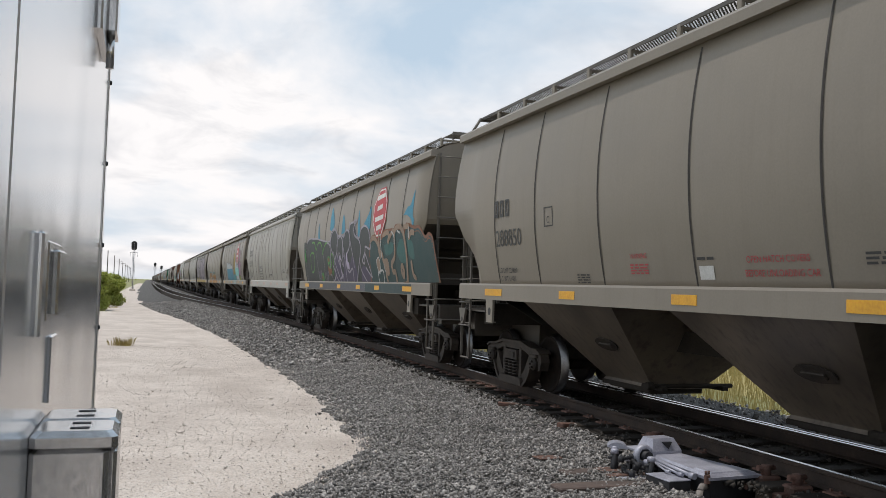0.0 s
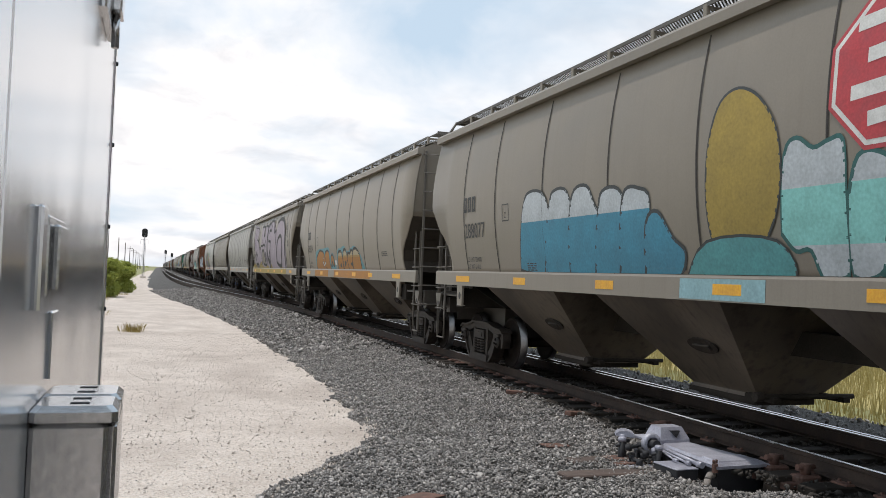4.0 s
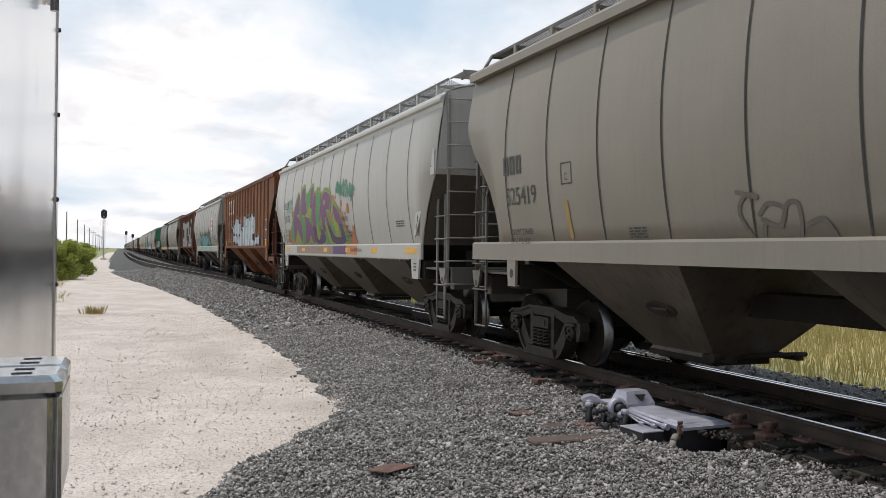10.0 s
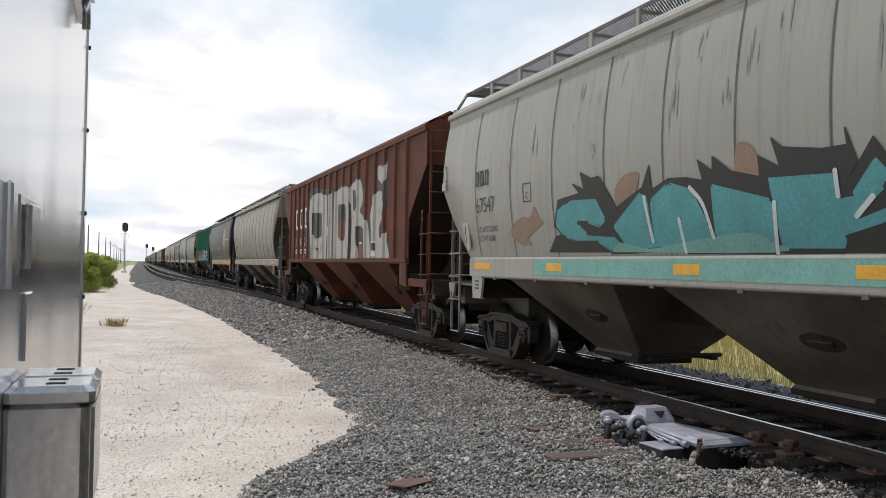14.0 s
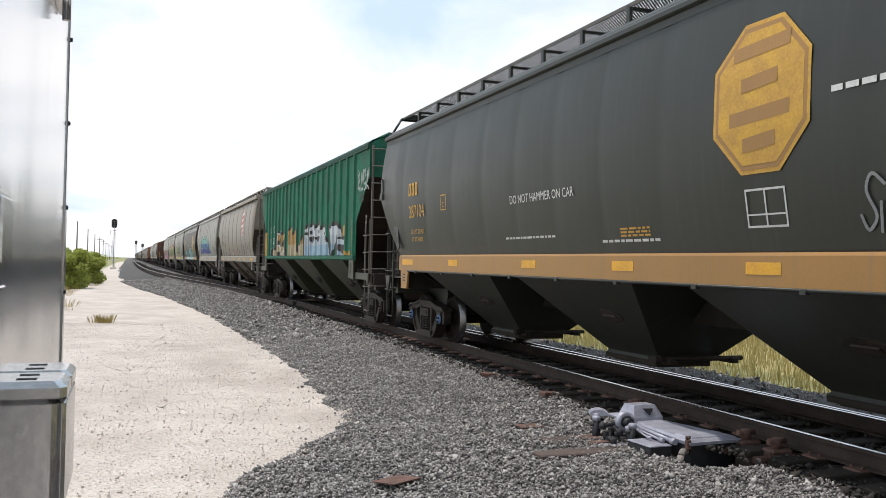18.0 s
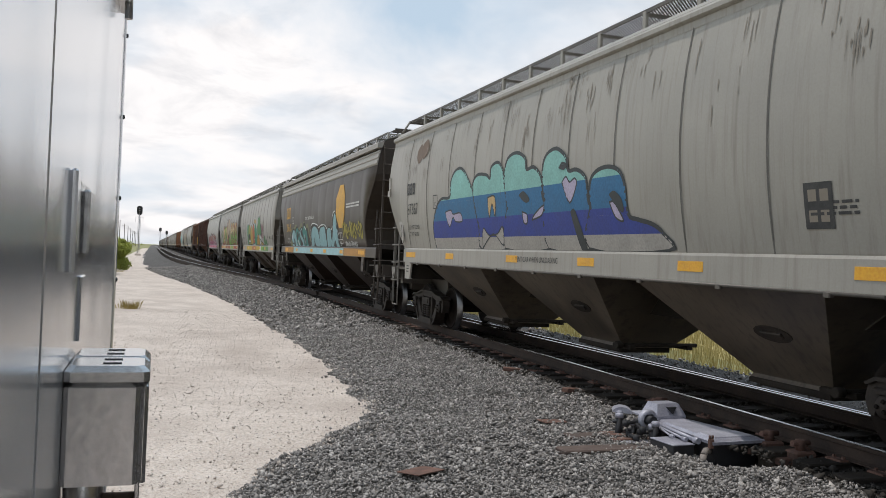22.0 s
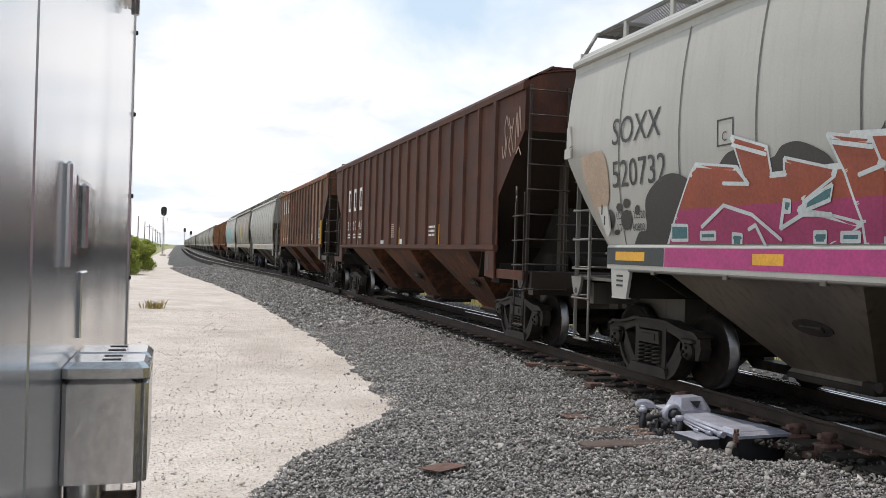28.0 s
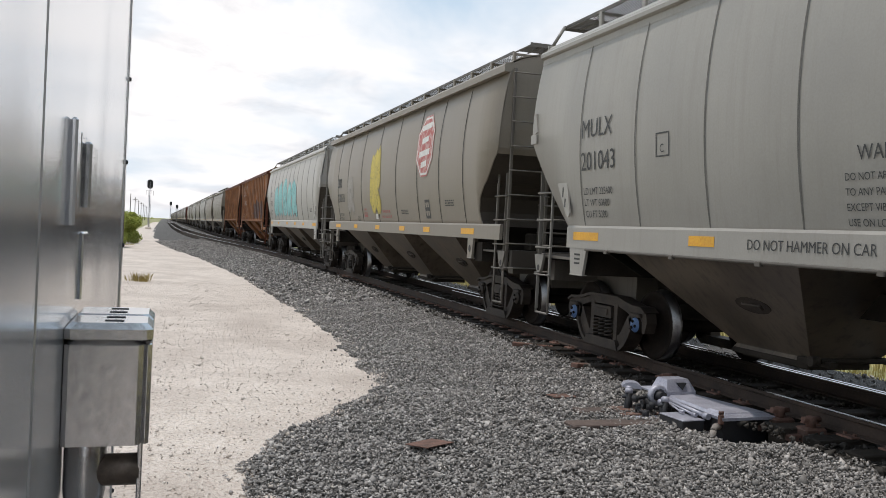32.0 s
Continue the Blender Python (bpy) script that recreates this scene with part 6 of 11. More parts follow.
def smooth_path(ctrl, n=5):
    """Catmull-Rom through control points."""
    p = [ctrl[0]] + list(ctrl) + [ctrl[-1]]
    out = []
    for i in range(1, len(p) - 2):
        for k in range(n):
            t = k / n
            out.append(tuple(0.5 * (2 * p[i][j] + (p[i + 1][j] - p[i - 1][j]) * t + (2 * p[i - 1][j] - 5 * p[i][j] + 4 * p[i + 1][j] - p[i + 2][j]) * t * t
                                    + (3 * p[i][j] - p[i - 1][j] - 3 * p[i + 1][j] + p[i + 2][j]) * t ** 3) for j in (0, 1)))
    return out + [tuple(ctrl[-1])]


# abstract hooks, loops and zigzags in a unit cell: none of them spells anything
STROKES = [
    [[(0.05, 0.1), (0.3, 0.9), (0.5, 0.35), (0.75, 1.0), (0.95, 0.5)], [(0.2, 0.0), (0.6, 0.15), (0.95, 0.0)]],
    [[(0.95, 0.65), (0.6, 1.0), (0.1, 0.75), (0.3, 0.3), (0.8, 0.35), (0.9, 0.05), (0.3, 0.0)], [(0.5, 0.6), (0.7, 0.75)]],
    [[(0.1, 0.9), (0.45, 0.55), (0.1, 0.1), (0.6, 0.25), (0.95, 0.0)], [(0.4, 1.0), (0.85, 0.75), (0.7, 0.45)]]
] + [
    [[(0.05, 0.3), (0.3, 0.0), (0.6, 0.3), (0.35, 0.7), (0.6, 1.0), (0.95, 0.8)], [(0.75, 0.0), (0.8, 0.5)]],
    [[(0.5, 0.0), (0.15, 0.3), (0.4, 0.6), (0.1, 1.0)], [(0.9, 0.1), (0.65, 0.5), (0.95, 0.95)], [(0.3, 0.75), (0.75, 0.7)]],
    [[(0.1, 0.0), (0.2, 0.7), (0.55, 1.0), (0.85, 0.7), (0.6, 0.45), (0.9, 0.0)], [(0.45, 0.15), (0.5, 0.4)]],
    [[(0.05, 0.95), (0.3, 0.2), (0.55, 0.8), (0.7, 0.1), (0.95, 0.9)], [(0.1, 0.05), (0.5, 0.0)]],
]


# simple brush skeletons of the letters that can be read
LETTERS = {
    "A": [[(0.02, 0.0), (0.5, 1.0)], [(0.5, 1.0), (0.98, 0.0)], [(0.25, 0.35), (0.75, 0.35)]],
    "B": [[(0.1, 0.0), (0.1, 1.0)], [(0.1, 0.97), (0.75, 0.9), (0.7, 0.58), (0.15, 0.52)], [(0.15, 0.5), (0.9, 0.42), (0.85, 0.06), (0.1, 0.02)]],
    "C": [[(0.95, 0.78), (0.6, 1.0), (0.1, 0.7), (0.1, 0.3), (0.6, 0.0), (0.95, 0.2)]],
    "D": [[(0.1, 0.0), (0.1, 1.0)], [(0.1, 0.98), (0.7, 0.9), (0.95, 0.5), (0.7, 0.08), (0.1, 0.02)]],
    "E": [[(0.95, 0.95), (0.2, 0.98), (0.08, 0.5), (0.2, 0.04), (0.95, 0.05)], [(0.1, 0.52), (0.75, 0.55)]],
    "F": [[(0.12, 0.0), (0.12, 1.0)], [(0.12, 0.95), (0.95, 0.98)], [(0.12, 0.52), (0.75, 0.56)]],
    "H": [[(0.1, 0.0), (0.1, 1.0)], [(0.9, 0.0), (0.9, 1.0)], [(0.1, 0.5), (0.9, 0.5)]],
    "I": [[(0.5, 0.0), (0.5, 0.75)], [(0.5, 0.97), (0.52, 1.0)]],
    "K": [[(0.1, 0.0), (0.1, 1.0)], [(0.92, 1.0), (0.2, 0.5)], [(0.35, 0.58), (0.95, 0.0)]],
    "M": [[(0.05, 0.0), (0.15, 1.0)], [(0.15, 1.0), (0.5, 0.35)], [(0.5, 0.35), (0.85, 1.0)], [(0.85, 1.0), (0.95, 0.0)]],
    "N": [[(0.1, 0.0), (0.1, 1.0)], [(0.1, 1.0), (0.9, 0.0)], [(0.9, 0.0), (0.9, 1.0)]],
    "O": [[(0.5, 1.0), (0.1, 0.72), (0.1, 0.28), (0.5, 0.0), (0.9, 0.28), (0.9, 0.72), (0.5, 1.0)]],
    "R": [[(0.1, 0.0), (0.1, 1.0)], [(0.1, 0.97), (0.8, 0.88), (0.75, 0.55), (0.15, 0.48)], [(0.4, 0.5), (0.95, 0.0)]],
    "S": [[(0.92, 0.82), (0.5, 1.0), (0.1, 0.75), (0.5, 0.5), (0.9, 0.25), (0.5, 0.0), (0.06, 0.16)]],
    "2": [[(0.45, 0.98), (0.9, 0.9)], [(0.2, 0.72), (0.55, 0.78), (0.8, 0.62), (0.35, 0.3), (0.1, 0.02), (0.9, 0.05)]],
    "T": [[(0.5, 0.0), (0.5, 1.0)], [(0.02, 0.97), (0.98, 1.0)]],
    "U": [[(0.08, 1.0), (0.12, 0.25), (0.5, 0.0), (0.88, 0.25), (0.92, 1.0)]],
    "W": [[(0.02, 1.0), (0.25, 0.0)], [(0.25, 0.0), (0.5, 0.7)], [(0.5, 0.7), (0.75, 0.0)], [(0.75, 0.0), (0.98, 1.0)]],
    "Z": [[(0.05, 0.95), (0.95, 1.0)], [(0.95, 1.0), (0.05, 0.03)], [(0.05, 0.03), (0.98, 0.0)]],
    "J": [[(0.3, 1.0), (0.95, 1.0)], [(0.65, 1.0), (0.65, 0.2), (0.4, 0.0), (0.05, 0.2)]],
    "X": [[(0.05, 0.0), (0.95, 1.0)], [(0.05, 1.0), (0.95, 0.0)]],
    "+": [[(0.2, 0.5), (0.8, 0.5)], [(0.5, 0.25), (0.5, 0.75)]],
}


def tag(car, kind, text, u0, u1, z0, z1, width, colour):
    """A hand-sprayed line of letters."""
    w = (u1 - u0) / len(text)
    polys = []
    for i, ch in enumerate(text):
        for n, ctrl in enumerate(LETTERS[ch]):
            lift = z0 + (0.10 * (z1 - z0) * math.sin(i * 1.9))
            polys += ribbon(smooth_path([(u0 + w * (i + 0.1 + 0.78 * x), lift + (z1 - z0) * y) for x, y in ctrl], 5), width, 0, 3.0 + n)
    return decal(car, "graffiti", kind, polys, [ink(*colour)], label="hand-sprayed tag lettering")


def blobs(car, kind, spots, colour, layer=0.2, label="round spray-paint blots"):
    """Round or ragged spots of spray paint: (u, z, radius across, radius up)."""
    polys = []
    for n, (u, z, a, b) in enumerate(spots):
        ring = [(u + a * math.cos(t) * (1 + 0.07 * math.sin(3 * t + n)), z + b * math.sin(t) * (1 + 0.07 * math.cos(4 * t + n))) for t in [math.pi * i / 10 for i in range(20)]]
        ring = [(p, min(max(q, 1.735), EAVE_Z - 0.16)) for p, q in ring]
        m = len(ring) // 2
        for i in range(m):
            polys.append(([ring[i], ring[i + 1], ring[(-i - 1) % 20], ring[-i % 20]] if 0 < i < m - 1 else [ring[i], ring[i + 1], ring[(-i - 1) % 20]] if i == 0 else [ring[i], ring[i + 1], ring[-i % 20]], 0, layer + 0.1 * (n % 6)))
    return decal(car, "graffiti", kind, polys, [ink(*colour)], label=label)


def end_tag(car, kind, lines, strokes, mat):
    """Marker tags on the leading end wall: words, and loose strokes of (across, height)."""
    y = -end_outline(kind)[0][1] - 0.004
    for text, x, z, size in lines:
        cu = bpy.data.curves.new("graffiti", "FONT")
        cu.body, cu.size, cu.resolution_u = text, size * 1.38, 2
        tmp = bpy.data.objects.new("graffiti", cu)
        me = bpy.data.meshes.new_from_object(tmp)
        bpy.data.objects.remove(tmp)
        for vert in me.vertices:
            vert.co = (x + vert.co.x * 0.85, y, z + vert.co.y)
        me.materials.clear()
        me.materials.append(mat)
        attach("graffiti", me, car, label="black marker tag")
    for path in strokes:
        v, f = [], []
        for pts, slot, layer in ribbon(path, 0.035, 0, 0.0):
            f.append(tuple(range(len(v), len(v) + len(pts))))
            v += [(a, y - 0.001, z) for a, z in pts]
        me = bpy.data.meshes.new("graffiti")
        me.from_pydata(v, [], f)
        me.materials.append(mat)
        attach("graffiti", me, car, label="black marker scrawl")


def sill_paint(car, kind, u0, u1, colour, label="spray paint running onto the side sill"):
    """Paint that runs over the side sill."""
    hx = side_x(kind, SILL_Z)
    b = Solid().slab(-hx - 0.0385, -hx - 0.0365, -u1 - ALONG[0], -u0 - ALONG[0], 1.475, 1.69, 0.0005)
    return attach("graffiti", b.mesh("graffiti", [ink(*colour)]), car, label=label)


def graffiti(car, kind, u0, u1, z0, z1, count, fill, line, seed, weight=0.26, halo=None, shine=None, base=None, second=None, drip=0, text="", sharp=False, label="spray-painted graffiti lettering, not readable"):
    """A spray-painted piece: background cloud, outlined chunky strokes, highlights."""
    rng = random.Random(seed)
    if text:
        count = len(text)
    mats = [ink(*line), blend_ink(fill, second, round((z0 + z1) / 2, 2)) if second else ink(*fill), ink(*(second or fill)), ink(*(halo or line)), ink(*(shine or fill)), ink(*(base or fill))]
    polys = []
    w = (u1 - u0) / count
    h = z1 - z0
    th = weight * min(w, h)
    if base:
        for i in range(count * 3):
            u = u0 + (u1 - u0) * (i + 0.5) / (count * 3)
            top = z0 + h * rng.uniform(0.35, 0.7)
            polys += ribbon([(u, z0), (u, (z0 + top) / 2), (u + rng.uniform(-0.1, 0.1), top)], w * 0.5, 5, 0.04 * (i % 12))
    glyphs = []
    for i in range(count):
        cells = LETTERS[text[i]] if text else rng.choice(STROKES)
        cw = w * rng.uniform(0.95, 1.02) - th
        cu = u0 + w * (i + 0.01) + th / 2
        cz, ch = z0 + h * rng.uniform(0, 0.06) + th / 2, h * rng.uniform(0.86, 1.0) - th
        lean = rng.uniform(-0.08, 0.14)
        for ctrl in cells:
            glyphs.append((list if sharp else lambda q: smooth_path(q, 5))([(cu + cw * x + lean * ch * y + rng.uniform(-0.03, 0.03) * cw, cz + ch * y + rng.uniform(-0.03, 0.03) * ch) for x, y in ctrl]))
    if halo:
        for n, p in enumerate(glyphs):
            polys += ribbon(p, th + 0.22, 3, 1.0 + 0.009 * (n % 12))
    for n, p in enumerate(glyphs):
        polys += ribbon(p, th + (0.10 if th > 0.12 else 0.34 * th), 0, 2.0 + 0.009 * (n % 12))
    for n, p in enumerate(glyphs):
        polys += ribbon(p, th, 1, 3.0 + 0.009 * (n % 12))
        if shine:
            m = len(p) // 3
            polys += ribbon([(a - th * 0.22, b + th * 0.16) for a, b in p[m:m + 4]], th * 0.14, 4, 4.2 + 0.009 * (n % 12))
    for i in range(drip):
        u = rng.uniform(u0, u1)
        polys += ribbon([(u, z0 + h * 0.2), (u, z0 - rng.uniform(0, 0.15))], 0.02, 0, 1.8)
    polys = [([(u, min(max(z, 1.735), EAVE_Z - 0.16)) for u, z in pts], a, b) for pts, a, b in polys]
    return decal(car, "graffiti", kind, polys, mats, label=label)


def outlined(car, kind, shapes, width, colour, fill=None, layer=3.0, sharp=False, label="spray-painted outline graffiti, not readable"):
    """Open brush outlines (lists of control points in u, z) with an optional wash behind."""
    polys = []
    for n, c in enumerate(shapes):
        polys += ribbon(c if sharp else smooth_path(c, 6), width, 0, layer + (0.1 if sharp else 0.9) * n)
    mats = [ink(*colour)]
    if fill:
        mats.append(ink(*fill[0]))
        for n, (u, za, zb, w) in enumerate(fill[1]):
            k = 8
            for i in range(k):
                a, b = za + (zb - za) * i / k, za + (zb - za) * (i + 1) / k
                polys.append(([(u - w / 2, a), (u + w / 2, a), (u + w / 2, b), (u - w / 2, b)], 1, 0.3 + 0.2 * (n % 3)))
    return decal(car, "graffiti", kind, polys, mats, label=label)


SPRAY = {"red": (0.34, 0.075, 0.04), "green": (0.20, 0.40, 0.055), "sand": (0.60, 0.42, 0.20), "ink": (0.03, 0.028, 0.026), "yellow": (0.55, 0.40, 0.05), "orange": (0.46, 0.13, 0.05), "teal": (0.06, 0.28, 0.14), "white": (0.66, 0.68, 0.68), "deep": (0.09, 0.26, 0.06), "magenta": (0.40, 0.045, 0.14), "petrol": (0.07, 0.18, 0.20), "yolk": (0.52, 0.31, 0.07), "aqua": (0.26, 0.62, 0.58), "lilac": (0.48, 0.42, 0.56), 
         "sky": (0.055, 0.26, 0.38), "slate": (0.045, 0.052, 0.055), "lilacline": (0.36, 0.33, 0.39), "plum": (0.085, 0.07, 0.125),
         "tealdark": (0.022, 0.062, 0.066), "tealmid": (0.03, 0.125, 0.12), "rustline": (0.22, 0.085, 0.045), "tan": (0.29, 0.205, 0.15), "chalkline": (0.52, 0.52, 0.51), "leafgreen": (0.05, 0.26, 0.06),
         "lav": (0.34, 0.285, 0.33), "mustard": (0.36, 0.255, 0.055), "hull": (0.245, 0.212, 0.172), "soot": (0.05, 0.042, 0.038), "blaze": (0.47, 0.15, 0.055), "fern": (0.085, 0.25, 0.09), "moss": (0.27, 0.30, 0.055),
         "violet": (0.17, 0.06, 0.155), "purple": (0.07, 0.032, 0.10), "jadegreen": (0.035, 0.25, 0.15), "frost": (0.50, 0.54, 0.57), "jade": (0.03, 0.26, 0.21), "buff": (0.30, 0.19, 0.135), "turq": (0.095, 0.33, 0.345), "mint": (0.19, 0.41, 0.35),
         "bone": (0.43, 0.40, 0.365), "rustred": (0.15, 0.045, 0.025), "cream": (0.43, 0.36, 0.23), "ochre": (0.38, 0.23, 0.075), "mist": (0.27, 0.40, 0.50), "silver": (0.40, 0.46, 0.50), "gold": (0.46, 0.27, 0.04), "olive": (0.21, 0.215, 0.11),
         "peach": (0.42, 0.30, 0.22), "sprout": (0.12, 0.33, 0.07), "parchment": (0.46, 0.35, 0.245), "blush": (0.40, 0.20, 0.31), "ultra": (0.035, 0.060, 0.30), "cerulean": (0.03, 0.16, 0.33), "seafoam": (0.24, 0.50, 0.46),
         "ice": (0.26, 0.46, 0.49), "jadeblue": (0.045, 0.23, 0.21), "iceblue": (0.33, 0.53, 0.58), "scrawl": (0.155, 0.125, 0.105), "haze": (0.12, 0.30, 0.35), "pumpkin": (0.40, 0.17, 0.03)}


def piece(car, kind, shapes, width=0.05, line="ink", sharp=False, layer=0.3, bands=()):
    """Sprayed cartoon shapes: filled areas in narrow courses, each with a brushed dark outline."""
    polys, names = [], sorted({n for n, p in shapes if n in SPRAY} | {line} | {n for z, n in bands})
    for n, (name, ctrl) in enumerate(shapes):
        path = ctrl + ctrl[:1] if sharp else smooth_path(ctrl + ctrl[:1], 4)
        low, high = 1.735, EAVE_Z - 0.16
        zs = [z for u, z in path]
        cuts = sorted({round(z, 4) for z in zs} | {low, high} | {z for z, k in bands} | {0.1 * i for i in range(16, 43)})
        for z0, z1 in zip(cuts, cuts[1:]):
            if z1 - z0 < 0.0005 or z0 < max(min(zs) - 0.001, low) or z1 > min(max(zs) + 0.001, high):
                continue
            mid, cross = (z0 + z1) / 2, []
            for (ua, za), (ub, zb) in zip(path, path[1:] + path[:1]):
                if (za > mid) != (zb > mid):
                    cross.append([ua + (ub - ua) * (q - za) / (zb - za) for q in (mid, z0, z1)])
            cross.sort()
            tone = name if name in SPRAY else next((k for top, k in bands if mid < top), None)
            for e, f in zip(cross[::2], cross[1::2]) if tone in SPRAY else ():
                polys.append(([(e[1], z0), (f[1], z0), (f[2], z1), (e[2], z1)], names.index(tone), layer + 0.35 * n))
        if width:
            polys += ribbon(path, width, names.index(line), layer + 0.15 + 0.35 * n)
    polys = [([(u, min(max(z, 1.735), EAVE_Z - 0.16)) for u, z in pts], a, b) for pts, a, b in polys]
    return decal(car, "graffiti", kind, polys, [ink(*SPRAY[n]) for n in names], label="spray-painted graffiti with brushed outlines")


def lettering(car, kind, text, u, z, size, mat, squeeze=0.9, name="stencil"):
    """Readable stencil text, laid on the curved side."""
    kind = KIND_OF[car]
    cu = bpy.data.curves.new(name, "FONT")
    cu.body, cu.size, cu.resolution_u = text, size * 1.38, 3
    tmp = bpy.data.objects.new(name, cu)
    me = bpy.data.meshes.new_from_object(tmp)
    bpy.data.objects.remove(tmp)
    for vert in me.vertices:
        uu, zz = u + ALONG[0] + vert.co.x * squeeze, z + vert.co.y
        lift = 0.0108
        if form(kind) == "ribbed" and any(abs(-uu - r) < 0.06 for r in SHAPES[kind]["ribs"]):
            lift = 0.0648
        vert.co = (-side_x(kind, zz) - lift if z > 1.70 else -side_x(kind, SILL_Z) - 0.0415, -uu, zz)
    me.materials.clear()
    me.materials.append(mat)
    return attach(name, me, car)


def bars(car, kind, rects, mat, name="marking", label="", layer=1):
    """Plain bars: marks too small to read, or owners' marks."""
    polys = []
    for u, z, w, h in rects:
        n = max(1, round(h / 0.25))
        for i in range(n):
            a, b = z + h * i / n, z + h * (i + 1) / n
            polys.append(([(u, a), (u + w, a), (u + w, b), (u, b)], 0, layer))
    return decal(car, name, kind, polys, [mat], label=label)


def hollow_block(car, kind, u, z, w, h, mat):
    """An upright open block, in place of an initial."""
    t = 0.19 * h if h < 0.6 else 0.15 * h
    bars(car, kind, [(u, z, t, h), (u + w - t, z, t, h), (u + t, z, w - 2 * t, t), (u + t, z + h - t, w - 2 * t, t)], mat, "owner_mark", layer=4.2)


def owner_mark(car, kind, letters, u, z, size, mat):
    """The owner's mark: a code is stencilled, a company's initials are plain upright bars."""
    if isinstance(letters, str):
        return lettering(car, kind, letters, u, z, size, mat)
    for i in range(letters):
        hollow_block(car, kind, u + i * size * 0.80, z, size * 0.58, size, mat)


def small_print(car, kind, u, z, lines, width, mat, h=0.035, seed=0):
    rng = random.Random(seed)
    rects = []
    for i in range(lines):
        x, zz = u, z - i * h * 1.8
        while x < u + width:
            w = rng.uniform(0.05, 0.16)
            rects.append((x, zz, min(w, u + width - x), h)); x += w + 0.03
    return bars(car, kind, rects, mat, "small_print")


def emblem(car, kind, u, z, w, h, field, edge, inner=True):
    """Eight-sided herald with plain bars in place of its lettering."""
    def octagon(s, slot, layer):
        a, b, c = w / 2 * s, h / 2 * s, 0.30 * w * s
        top = [(-a + c, b), (a - c, b)]
        rows = [(-b, a - c), (-b + c, a), (-b / 3, a), (b / 3, a), (b - c, a), (b, a - c)]
        return [([(u - x0, z + z0), (u + x0, z + z0), (u + x1, z + z1), (u - x1, z + z1)], slot, layer) for (z0, x0), (z1, x1) in zip(rows, rows[1:])]
    polys = octagon(1.0, 1, 5.0) + octagon(0.93, 0, 6.0)
    if edge is not field:
        polys += octagon(1.06, 0, 4.0)
    if inner:
        for i, (dz, ww) in enumerate(((0.27, 0.62), (0.04, 0.4), (-0.19, 0.66), (-0.38, 0.36))):
            zc = z + dz * h
            polys.append(([(u - ww * w / 2, zc), (u + ww * w / 2, zc + 0.04), (u + ww * w / 2, zc + 0.04 + h * 0.10), (u - ww * w / 2, zc + h * 0.10)], 1, 7.0))
    return decal(car, "emblem", kind, polys, [field, edge], label="eight-sided railway herald")


# ---------------------------------------------------------------- the train
GREY = paint("weathered tan grey paint", (0.245, 0.212, 0.172), streak=0.2)
GREY_WARM = paint("dusty beige grey paint", (0.265, 0.228, 0.185), streak=0.22)
PALE = paint("pale grey paint", (0.335, 0.315, 0.285), streak=0.30, dirt=(0.20, 0.18, 0.15))
PALE_WORN = paint("chalky worn grey paint", (0.34, 0.32, 0.285), streak=0.8, dirt=(0.20, 0.175, 0.145))
WHITEISH = paint("off-white grey paint", (0.43, 0.41, 0.38), streak=0.28, dirt=(0.22, 0.20, 0.17))
BROWN = paint("orange brown oxide paint", (0.235, 0.088, 0.034), streak=0.75, dirt=(0.085, 0.038, 0.022), second=(0.155, 0.058, 0.026), rusty=True)
MAROON = paint("dark red brown oxide paint", (0.135, 0.038, 0.020), streak=0.6, dirt=(0.055, 0.026, 0.018), rusty=True)
MAROON_DUSKY = paint("dusky brown oxide paint", (0.098, 0.034, 0.021), streak=0.6, dirt=(0.045, 0.024, 0.018), rusty=True)
RUST = paint("rust-streaked brown paint", (0.16, 0.062, 0.030), streak=0.9, dirt=(0.040, 0.024, 0.019), second=(0.065, 0.030, 0.021), rusty=True)
RUST_LIGHT = paint("sun-faded orange brown paint", (0.30, 0.125, 0.052), streak=0.5, dirt=(0.12, 0.06, 0.04), rusty=True)
GREEN = paint("weathered green paint", (0.012, 0.155, 0.090), streak=0.6, dirt=(0.03, 0.085, 0.06), second=(0.014, 0.105, 0.064), rusty=True)
GREEN_DIM = paint("dark weathered green paint", (0.012, 0.070, 0.046), streak=0.5, dirt=(0.015, 0.035, 0.03), rusty=True)
DARKGREEN = paint("very dark green paint", (0.026, 0.028, 0.022), streak=0.2, dirt=(0.08, 0.08, 0.07))
UMBER = paint("dark brown grey paint", (0.055, 0.042, 0.033), streak=0.3, dirt=(0.10, 0.09, 0.08))
SILVER = paint("bare silver trim", (0.31, 0.29, 0.26), streak=0.2)
GOLDSILL = paint("faded yellow sill paint", (0.38, 0.195, 0.055), streak=0.25)
# soot brown taken almost black, to carry the shade of ends and undersides
SOOT_SHADE_BROWN = paint("sooty brown paint darkened as shade", (0.030, 0.019, 0.014), streak=0.6, dirt=(0.014, 0.011, 0.009))
DARK_OLIVE = paint("dark olive hopper paint", (0.040, 0.042, 0.026), streak=0.5, dirt=(0.02, 0.017, 0.013))
DUSTSILL = paint("dusty tan sill paint", (0.235, 0.206, 0.170), streak=0.35)
LADDERPALE = paint("dirty pale ladder paint", (0.215, 0.20, 0.18), streak=0.5, dirt=(0.09, 0.08, 0.07))
LADDERGREY = paint("dirty grey brown ladder paint", (0.13, 0.115, 0.098), streak=0.5, dirt=(0.05, 0.04, 0.032))
